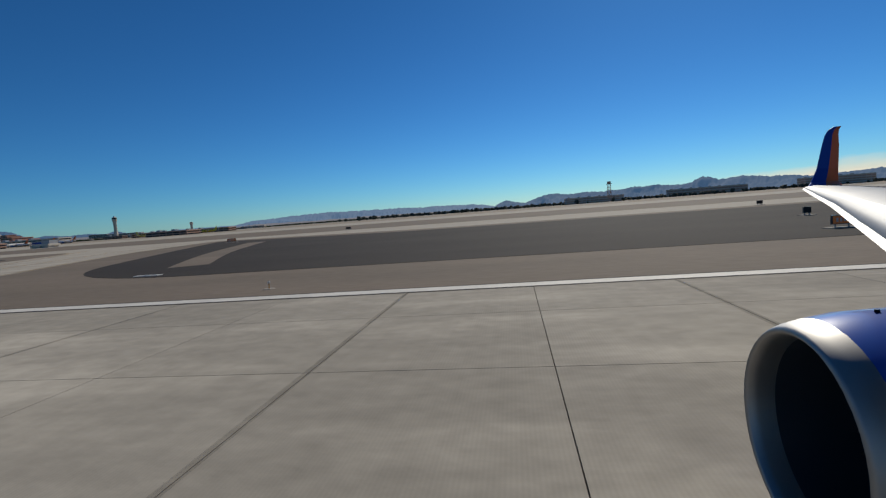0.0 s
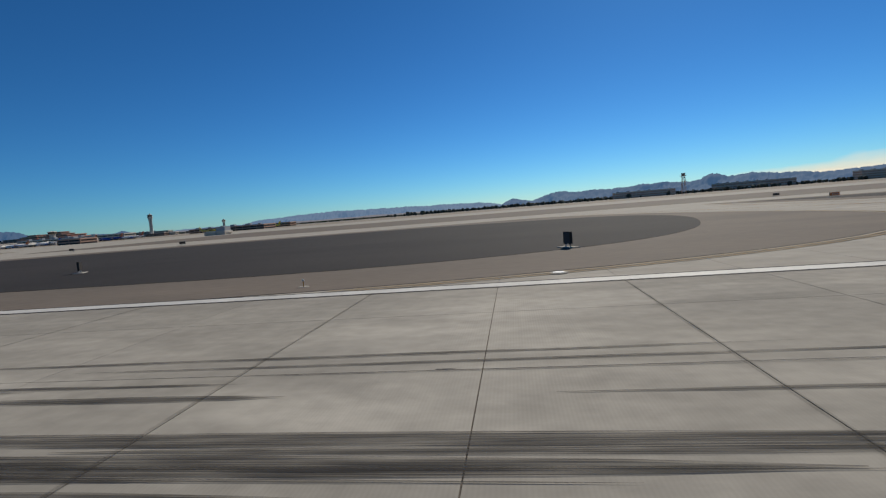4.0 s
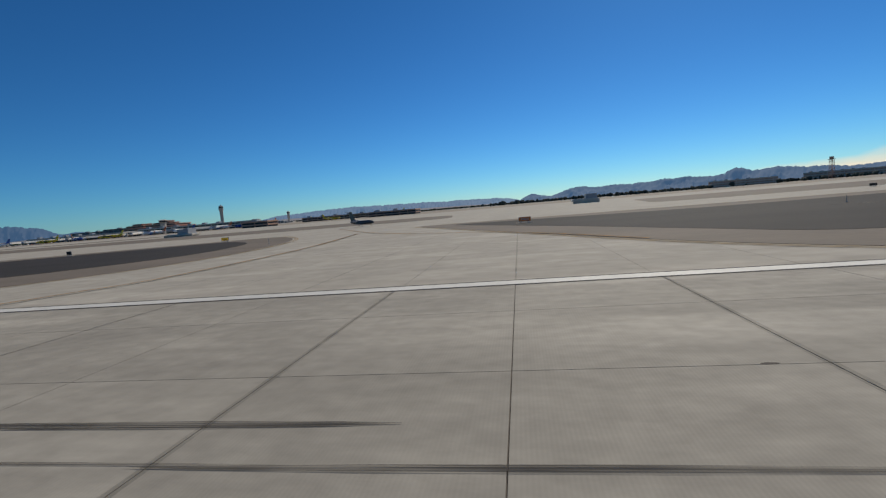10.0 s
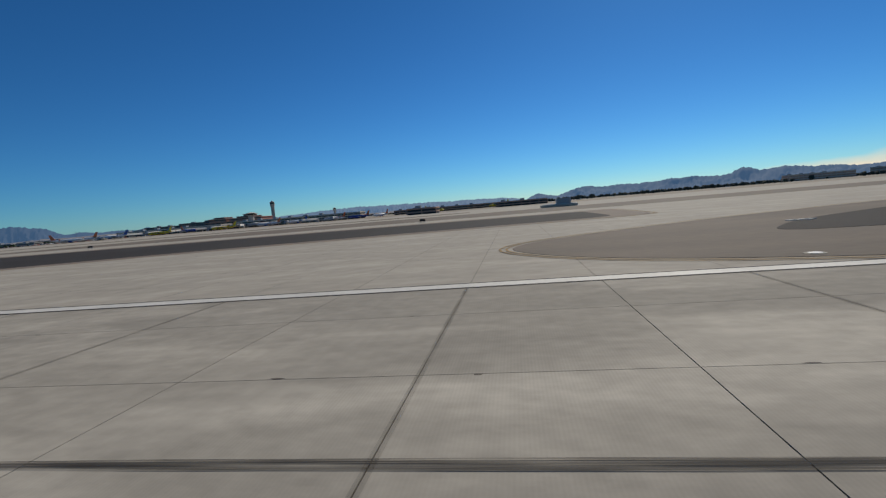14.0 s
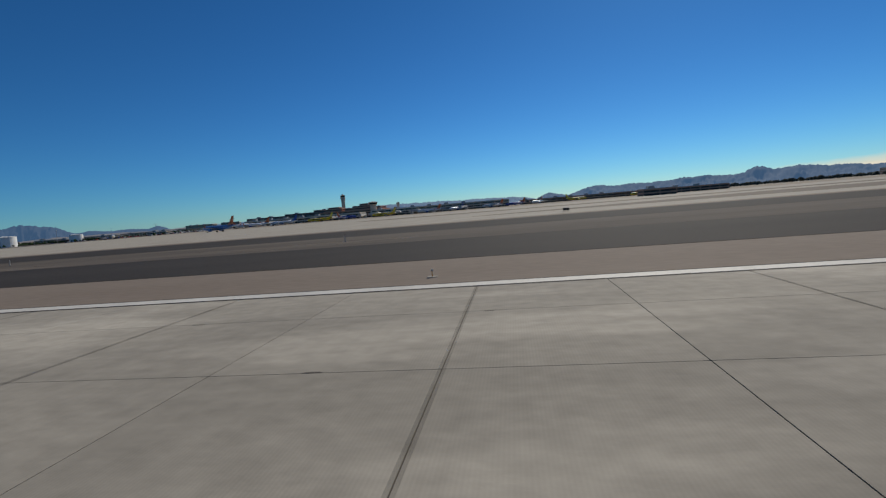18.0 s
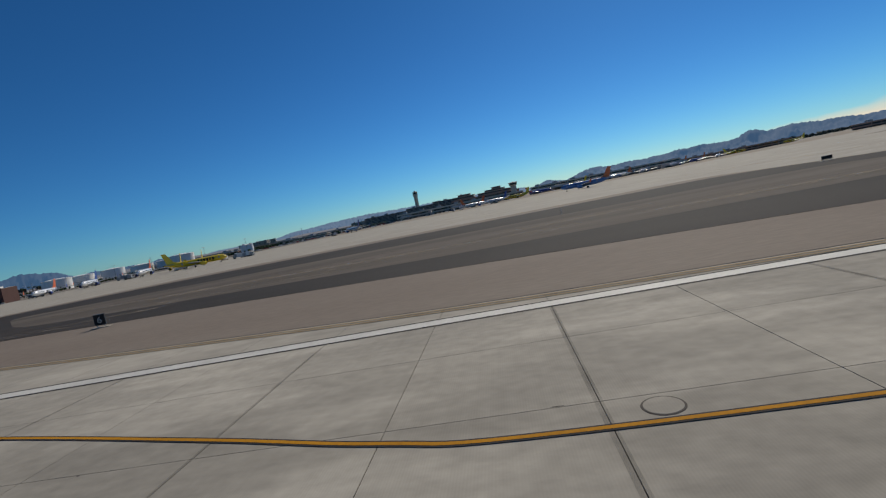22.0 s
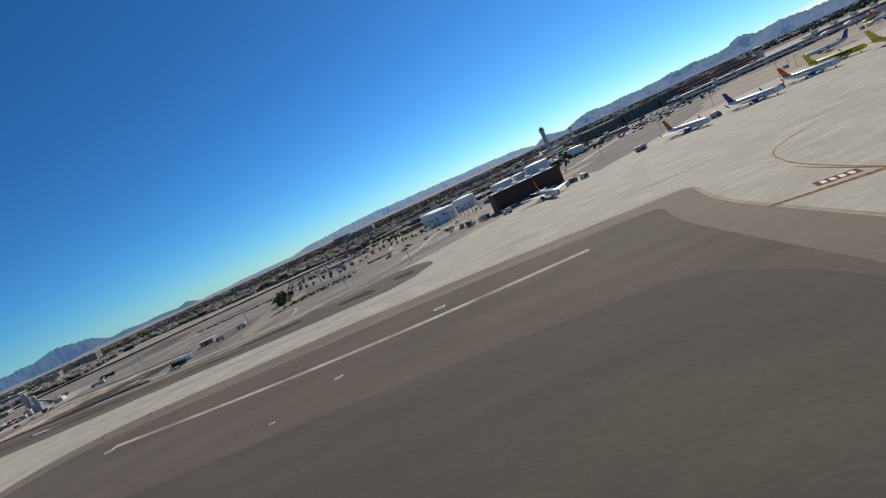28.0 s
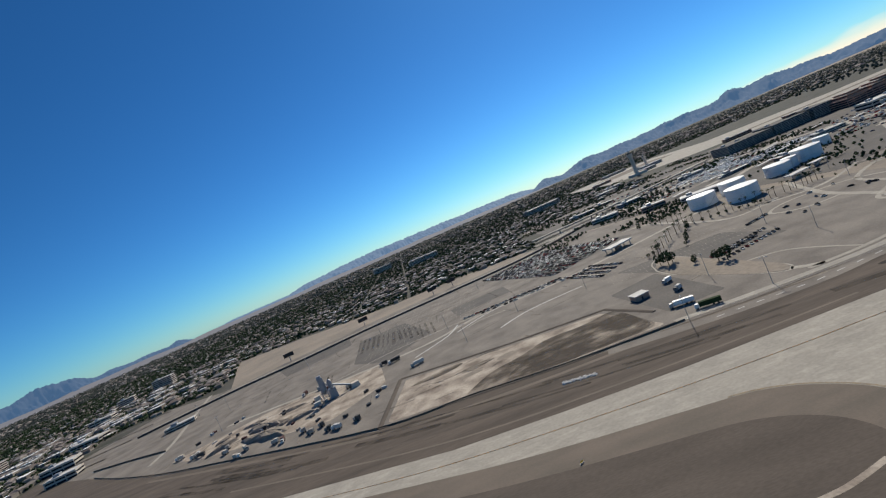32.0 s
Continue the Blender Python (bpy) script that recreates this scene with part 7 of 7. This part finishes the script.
def truck(x, y, turn, box_mat, length, label):
    t = thing("truck", x, y, -0.2, turn, label, "truck", "yard trucks")
    part("cab", Geo().rings([[(-length / 2, -1.2, 0.6), (-length / 2 + 2.2, -1.2, 0.6), (-length / 2 + 2.2, 1.2, 0.6), (-length / 2, 1.2, 0.6)], [(-length / 2, -1.2, 1.8), (-length / 2 + 2.2, -1.2, 1.8), (-length / 2 + 2.2, 1.2, 1.8), (-length / 2, 1.2, 1.8)], [(-length / 2 + 0.5, -1.1, 2.9), (-length / 2 + 2.2, -1.1, 2.9), (-length / 2 + 2.2, 1.1, 2.9), (-length / 2 + 0.5, 1.1, 2.9)]]), CAR_PAINTS[RNG.choice((0, 2, 5))], t)
    part("windscreen", Geo().box(-length / 2 + 0.1, -length / 2 + 0.5, -1, 1, 1.9, 2.6), M["glass"], t)
    part("body", Geo().box(-length / 2 + 2.5, length / 2, -1.25, 1.25, 1.0, 3.6, 0.06), box_mat, t)
    for x in (-length / 2 + 1.2, length * 0.18, length * 0.36):
        for side in (-1.05, 1.05):
            part("wheel", Geo().rings([[(x + 0.5 * math.cos(q * math.pi / 5), side + w, 0.5 + 0.5 * math.sin(q * math.pi / 5)) for q in range(10)] for w in (-0.15, 0.15)]), M["rubber"], t)
    return t


truck(-1906, 302, -14, M["tank"], 14, "white tanker truck parked beside the basin")
truck(-1899, 285, -14, M["leaf"], 14, "green and white tanker truck in the lot")
truck(-2113, 458, 20, M["dark"], 12, "dark box truck parked in the yard")
truck(-2085, 414, 20, M["roof"], 12, "long pale tanker trailer in the yard")
truck(-1891, 355, 20, M["tank"], 7, "small white box truck standing alone in the open lot")
truck(-1895, 330, 30, M["roof"], 6, "small pale box truck standing alone in the open lot")
for k in range(12):
    truck(RNG.uniform(-2240, -2110), RNG.uniform(350, 480), RNG.uniform(0, 180), M[RNG.choice(("deck", "darkwall", "dark", "tan", "wallred"))], RNG.choice((5, 6, 8)), "work truck parked in the dirt yard")
for k in range(6):
    truck(RNG.uniform(-1715, -1680), RNG.uniform(345, 375), RNG.uniform(0, 180), M[RNG.choice(("darkwall", "dark", "deck"))], 6, "service truck parked by the apron road")
for k in range(34):
    x, y, w = RNG.uniform(-2320, -2100), RNG.uniform(-20, 55), RNG.uniform(1.2, 2.6)
    y += 400 - (x + 2210) * 0.42
    solid("container", Geo().box(x - w, x + w, y - 1, y + 1, -0.2, RNG.uniform(1, 1.9), 0.02, RNG.choice((-24, 66)) + RNG.gauss(0, 8)), M[RNG.choice(("deck", "darkwall", "tan", "wallred", "dark", "roof"))], "steel storage container standing in the yard", "container", "yard containers")

for k in range(26):
    px, py = RNG.choice(((-1379, 291), (-1413, 320), (-1424, 356), (-1456, 334), (-1497, 323), (-1539, 326), (-1640, 306), (-1335, 497), (-1207, 564)))
    truck(px + RNG.choice((-1, 1)) * RNG.uniform(17, 30), py + RNG.uniform(12, 30), RNG.uniform(0, 180), M[RNG.choice(("roof", "grey", "tank", "tan"))], RNG.choice((5.5, 6.5, 8)), "ground service truck beside the parked airliners")

for k in range(13):
    t = RNG.random()
    truck(-2318 + 200 * t, 412 - 88 * t + RNG.uniform(1, 16), RNG.uniform(-40, 10), M[RNG.choice(("roof", "deck", "tan", "darkwall"))], RNG.choice((5, 6, 9)), "work truck parked along the yard fence")

# lamp posts in the lots
for x, y in [(-1420, 430), (-1470, 440), (-1520, 430), (-1570, 440), (-1380, 470), (-1330, 560), (-1600, 450), (-1270, 640), (-1690, 440), (-1710, 480), (-1660, 500), (-1866, 280), (-1916, 272), (-1872, 335), (-1795, 340), (-1790, 400), (-1850, 440), (-1930, 430), (-1990, 450), (-2060, 500), (-2120, 560), (-1960, 590), (-1900, 640), (-2020, 660), (-2160, 640), (-2250, 600), (-2340, 560), (-2404, 600), (-1760, 470), (-1780, 300), (-1735, 300), (-2040, 420), (-2300, 470)]:
    p = thing("lamp_post", x, y, -0.2, RNG.uniform(0, 180), "tall slim steel lamp post in the lot", "lamp post", "lot lamp posts")
    part("pole", Geo().cyl(0, 0, 0, 15, 0.2, 0.12, 8), M["grey"], p)
    arm = part("arm", Geo().box(-1.6, 1.6, -0.08, 0.08, 14.9, 15.1), M["grey"], p)
    for s in (-1.5, 1.5):
        part("lamp", Geo().box(s - 0.5, s + 0.5, -0.25, 0.25, 14.75, 15.0, 0.05), M["roof"], arm)
for x, y, turn in ((-2094, 806, 30), (-2217, 794, 25), (-2334, 748, 20), (-2060, 815, 30)):
    b = thing("billboard", x, y, -0.2, turn, "dark billboard seen from behind beside the boulevard", "billboard", "billboards")
    part("panel", Geo().box(-8, 8, -0.4, 0.4, 7, 13), M["dark"], b)
    part("post", Geo().cyl(0, 0, 0, 7, 0.6, 0.6, 10), M["grey"], b)


# fences along the yards
def fence(pts, label, top=0.8):
    f = thing("fence", 0, 0, 0, 0, label, "fence")
    line = smooth_line(pts, 4)
    part("mesh_panel", Geo().add([(x, y, -0.2) for x, y in line] + [(x, y, top) for x, y in line] + [(x + 0.05, y + 0.05, top) for x, y in line] + [(x + 0.05, y + 0.05, -0.2) for x, y in line],
                                 [(i, i + 1, i + 1 + len(line), i + len(line)) for i in range(len(line) - 1)] + [(i + len(line), i + 1 + len(line), i + 1 + 2 * len(line), i + 2 * len(line)) for i in range(len(line) - 1)]), M["wood"], f)


fence([(-1916, 278), (-1984, 285), (-2041, 296), (-2101, 304), (-2237, 365), (-2322, 405), (-2400, 452), (-2470, 500)], "long dark perimeter fence beside the taxiway")
fence([(-2372, 484), (-2430, 508), (-2498, 532)], "low dark block wall across the end of the yard", 1.4)
open_fence = thing("fence", 0, 0, 0, 0, "open steel post and rail perimeter fence beside the lots", "fence")
line = smooth_line([(-1690, 335), (-1722, 320), (-1741, 308), (-1756, 284), (-1790, 270), (-1850, 269), (-1916, 278)], 5)
for z in (0.1, 1.0, 1.9):
    part("rail", Geo().rings([[(x, y, z), (x, y, z + 0.07), (x + 0.05, y + 0.05, z + 0.07), (x + 0.05, y + 0.05, z)] for x, y in line]), M["grey"], open_fence)
post = None
for p, q in zip(line, line[1:]):
    for k in range(3):
        x, y = p[0] + (q[0] - p[0]) * k / 3, p[1] + (q[1] - p[1]) * k / 3
        if post is None:
            post = Geo().cyl(0, 0, -0.3, 2.2, 0.06, 0.06, 6).mesh("post", M["grey"])
        o = new("post", post)
        o.parent = open_fence
        o.matrix_local = pose(x, y, 0)


# ---- trees ----
def tree(x, y, h, label="small dark green shade tree in the lot"):
    t = thing("tree", x, y, -0.2, RNG.uniform(0, 360), label, "tree", "lot trees")
    part("trunk", Geo().rings([[(0.22 * h / 6 * k * math.cos(q), 0.22 * h / 6 * k * math.sin(q), z) for q in (0, 1.26, 2.5, 3.77, 5.03)] for z, k in ((0, 1.2), (h * 0.25, 0.8), (h * 0.5, 0.5))]), M["trunk"], t)
    for k in range(4):
        a = k * 1.6 + RNG.random()
        part("limb", Geo().rings([[(0.08 * math.cos(q), 0.08 * math.sin(q), h * 0.3) for q in (0, 2, 4)], [(h * 0.2 * math.cos(a) + 0.04 * math.cos(q), h * 0.2 * math.sin(a) + 0.04 * math.sin(q), h * 0.66) for q in (0, 2, 4)]]), M["trunk"], t)
    g = Geo()
    for k in range(70):
        a, rr, z = RNG.uniform(0, 6.28), h * 0.42 * RNG.random() ** 0.5, RNG.uniform(0.35, 1.0)
        rr *= math.sin(math.pi * min(1, (z - 0.25) * 1.15)) * 0.6 + 0.45
        g.blob(rr * math.cos(a), rr * math.sin(a), z * h, h * RNG.uniform(0.05, 0.11), 0.8, RNG)
    part("crown", g, M["leaf"], t)


def palm(x, y, h):
    t = thing("palm_tree", x, y, -0.2, RNG.uniform(0, 360), "slim palm tree with a tuft of fronds", "tree", "palm trees")
    part("trunk", Geo().cyl(0, 0, 0, h, 0.28, 0.18, 7), M["trunk"], t)
    g = Geo()
    for k in range(18):
        a, up = k * 0.35 * 2, RNG.uniform(-0.3, 0.7)
        c, s = math.cos(a), math.sin(a)
        pts = []
        for u in (0, 0.35, 0.7, 1):
            r, z, w = 2.4 * u, h + 2.0 * up * u - 1.8 * u * u, 0.3 * (1 - u) + 0.05
            pts += [(r * c - w * s, r * s + w * c, z), (r * c + w * s, r * s - w * c, z)]
        g.add(pts, [(2 * i, 2 * i + 1, 2 * i + 3, 2 * i + 2) for i in range(3)])
    part("fronds", g, M["leaf"], t)


for x, y, h in ((-1871, 396, 11), (-1874, 404, 9), (-1866, 400, 8), (-1850, 350, 10), (-1853, 356, 8), (-1862, 372, 5), (-1858, 380, 4.5)):
    tree(x, y, h)
for a, b, n in (((-1840, 430), (-1795, 520), 9), ((-1870, 440), (-1845, 470), 4), ((-1790, 505), (-1740, 470), 8)):
    for k in range(n):
        t = (k + RNG.uniform(0.2, 0.8)) / n
        tree(a[0] + (b[0] - a[0]) * t, a[1] + (b[1] - a[1]) * t + RNG.gauss(0, 2), RNG.uniform(3, 5.5))
for a, b, n in (((-1868, 430), (-1800, 520), 11), ((-1800, 512), (-1735, 478), 11), ((-1735, 478), (-1690, 470), 9), ((-1798, 612), (-1790, 510), 8)):
    for k in range(n):
        t = (k + RNG.uniform(0.3, 0.7)) / n
        palm(a[0] + (b[0] - a[0]) * t + RNG.gauss(0, 1), a[1] + (b[1] - a[1]) * t + RNG.gauss(0, 1), RNG.uniform(8, 12))

# ---- the city beyond ----
solid("bare_field", Geo().plate([(-2420, 712), (-2580, 1050), (-2435, 1010), (-2330, 960), (-2178, 906), (-2033, 885), (-1930, 850), (-1912, 824), (-1988, 792), (-2080, 778), (-2200, 760), (-2300, 732)], -0.205, 0.02), M["earth"], "bare brown field beside the boulevard", "ground", kind="structure")
solid("town_ground", Geo().plate([(-1900, 822), (-2090, 812), (-2330, 762), (-2480, 700), (-2484, 345), (-3700, 460), (-7800, 5200), (-2000, 9200), (3000, 8600), (2600, 2000), (-1400, 1300)], -0.22, 0.1), M["town"], "dark green and brown ground of gardens and streets", "ground", kind="structure")
crowns, far_crowns, walls, roofs, pale = Geo(), Geo(), Geo(), Geo(), Geo()


def in_city(x, y):
    if x > -2420 - (y - 712) * 0.47 and y < 910 - (x + 2178) * 0.25 + (40 if x < -2300 else 0) and y > 640:
        return False
    u, v = x * 0.99 + y * 0.14, -x * 0.14 + y * 0.99
    if u % 118 < 9 or v % 58 < 8:
        return False
    if y > 830 and x < -1900:
        return True
    if x < -2480 and y > 330 + (x + 2480) * -0.1:
        return x < -2650 or y > 770
    return y > 1250 and x < -1520 or y > 1950 and (x > 320 or y > 2350 or x < -1540)


def house(x, y, big=1.0):
    w, d, h = RNG.uniform(4, 7) * big, RNG.uniform(3.5, 5.5) * big, RNG.choice((3, 3, 3.4, 5)) * (1 if big < 1.5 else 1.3)
    turn = RNG.choice((8, 98)) + RNG.uniform(-4, 4)
    c, s = math.cos(radians(turn)), math.sin(radians(turn))
    if RNG.random() < 0.75:
        walls.box(x - w, x + w, y - d, y + d, -0.3, h, 0, turn)
        p = [(-w - 0.4, -d - 0.4, h), (w + 0.4, -d - 0.4, h), (w + 0.4, d + 0.4, h), (-w - 0.4, d + 0.4, h), (-w * 0.5, 0, h + d * 0.35), (w * 0.5, 0, h + d * 0.35)]
        roofs.add([(x + a * c - b * s, y + a * s + b * c, z) for a, b, z in p], [(0, 1, 5, 4), (1, 2, 5), (2, 3, 4, 5), (3, 0, 4)])
    else:
        walls.box(x - w, x + w, y - d, y + d, -0.3, h, 0, turn)
        pale.box(x - w + 0.2, x + w - 0.2, y - d + 0.2, y + d - 0.2, h, h + 0.25, 0, turn)


for ring, n_h, n_t, lo, hi in ((0, 2100, 27000, 820, 1700), (1, 2300, 34000, 1700, 3200), (2, 1100, 24000, 3200, 5600), (3, 200, 8000, 5600, 7600)):
    k = 0
    while k < n_h:
        r, a = RNG.uniform(lo, hi), radians(RNG.uniform(-66, 40))
        x, y = -1950 + r * math.sin(a), r * math.cos(a)
        if in_city(x, y):
            house(x, y, 1.0 if ring < 2 else RNG.uniform(1.3, 3.2))
            k += 1
    k = 0
    while k < n_t:
        r, a = RNG.uniform(lo, hi), radians(RNG.uniform(-66, 44))
        x, y = -1950 + r * math.sin(a), r * math.cos(a)
        if in_city(x, y):
            s = RNG.uniform(1.3, 3.1) * (1 + 0.4 * ring)
            (crowns if ring < 2 else far_crowns).clump(x, y, s * 0.8, s, RNG)
            k += 1
for k in range(1500):
    x, y = RNG.uniform(-3600, -2480), RNG.uniform(330, 1000)
    if in_city(x, y):
        if RNG.random() < 0.4:
            house(x, y, RNG.choice((1, 1.2, 2)))
        else:
            s = RNG.uniform(1.6, 4)
            crowns.blob(x, y, s * 0.9, s, 0.85, RNG)
for k in range(9000):  # planting in belts round the terminal roads
    x, y = RNG.uniform(-1900, -1380), RNG.uniform(620, 1640)
    if not (-1480 < x < -1300 and 980 < y < 1080) and abs(y - 905 - (x + 1900) * 0.3) > 14 and y > 640 and noise.noise((x * 0.012, y * 0.012, 2.2)) > 0.08:
        s = RNG.uniform(1.1, 2.8)
        crowns.clump(x, y, s * 0.8, s, RNG)
for k in range(420):  # planting round the tank farm
    x, y = RNG.choice(((-1775, 620), (-1790, 660), (-1745, 650), (-1690, 650), (-1620, 560), (-1580, 620), (-1640, 480)))
    x, y, s = x + RNG.gauss(0, 22), y + RNG.gauss(0, 14), RNG.uniform(1.1, 2.6)
    if all(math.hypot(x - t[0], y - t[1]) > t[2] + 4 for t in TANKS):
        crowns.clump(x, y, s * 0.8, s, RNG)
for k in range(1500):  # tree belt beyond the far runway
    x = RNG.uniform(-500, 2600)
    y = 1350 + 0.1 * x + RNG.uniform(0, 900)
    s = RNG.uniform(3, 7.5)
    far_crowns.blob(x, y, s * 0.8, s, 0.9, RNG)
streets = Geo()
for k in range(60):  # asphalt streets between the blocks
    for turned in (0, 1):
        c = k * (118 if turned else 58) + 4.2
        run = []
        for q in range(-40, 90):
            u, v = (c - 3500, q * 60.0) if turned else (q * 60.0 - 3500, c)
            x, y = u * 0.99 - v * 0.14, u * 0.14 + v * 0.99
            if (y > 840 and -3600 < x < -1920 and y < 2600 and x > -2420 - (y - 712) * 0.47 - 1200 and not (y < 925 - (x + 2178) * 0.25)) or (x < -2500 and 360 < y < 900 and x > -3300):
                run.append((x, y))
            elif run:
                if len(run) > 1:
                    streets.ribbon(run, 3.2, -0.205 if turned else -0.2)
                run = []
tagged(solid("town_streets", streets, M["darklot"], "grey asphalt streets between the blocks of houses", "streets"), kind="stuff")
tagged(solid("town_trees", crowns, M["leaf"], "dense dark green street trees among the houses", "trees"), kind="stuff")
tagged(solid("far_trees", far_crowns, M["farleaf"], "distant dark belt of trees across the plain, haze in the leaf colour", "trees"), kind="stuff")
tagged(solid("town_houses", walls, M["housew"], "many low stucco houses of the town", "houses"), kind="stuff")
tagged(solid("town_roofs", roofs, M["houser"], "hipped brown and grey roofs of the town", "roofs"), kind="stuff")
tagged(solid("town_flat_roofs", pale, M["whiteroof"], "flat pale roofs of the town", "roofs"), kind="stuff")
for x, y, w, d, h in ((-2900, 1250, 26, 12, 26), (-2960, 1180, 20, 10, 18), (-3050, 900, 30, 12, 20), (-2860, 980, 24, 12, 14), (-2700, 760, 26, 14, 10), (-2640, 640, 22, 12, 9), (-2780, 620, 30, 10, 10), (-2560, 560, 18, 10, 8), (-2900, 560, 24, 12, 12), (-2420, 585, 18, 6, 5), (-2200, 1900, 60, 20, 22), (-1700, 1900, 70, 25, 20), (-2500, 2600, 50, 20, 30)):
    storeys("office_block", x - w, x + w, y - d, y + d, h, max(2, int(h / 4)), M["tan"], M["glass"], "pale mid-rise block among the town's houses", "building", RNG.uniform(0, 20))


def town_warehouse(x, y, w, d, h, turn):
    b = thing("warehouse", x, y, -0.3, turn, "low warehouse with a bright flat roof among the town's trees", "building", "town warehouses")
    part("wall", Geo().box(-w, w, -d, d, 0, h), M["housew"], b)
    part("parapet", Geo().box(-w - 0.2, w + 0.2, -d - 0.2, -d + 0.2, h, h + 0.6), M["housew"], b)
    part("roof", Geo().box(-w + 0.4, w - 0.4, -d + 0.3, d - 0.3, h, h + 0.3), M["whiteroof"], b)
    for k in range(3):
        part("roof_unit", Geo().box(-w * 0.6 + k * w * 0.5, -w * 0.6 + k * w * 0.5 + 2.4, -1.2, 1.2, h + 0.3, h + 1.7), M["grey"], b)
    for k in range(4):
        part("window", Geo().box(-w * 0.8 + k * w * 0.42, -w * 0.8 + k * w * 0.42 + w * 0.24, -d - 0.08, -d + 0.1, h * 0.35, h * 0.7), M["glass"], b)


for k in range(46):
    u, v = RNG.uniform(0, 1), RNG.uniform(0, 1)
    town_warehouse(-2660 - 380 * u + 60 * v, 760 + 420 * v + RNG.uniform(-15, 15), RNG.uniform(9, 22), RNG.uniform(6, 13), RNG.uniform(4, 8), RNG.choice((8, 98)) + RNG.uniform(-4, 4))
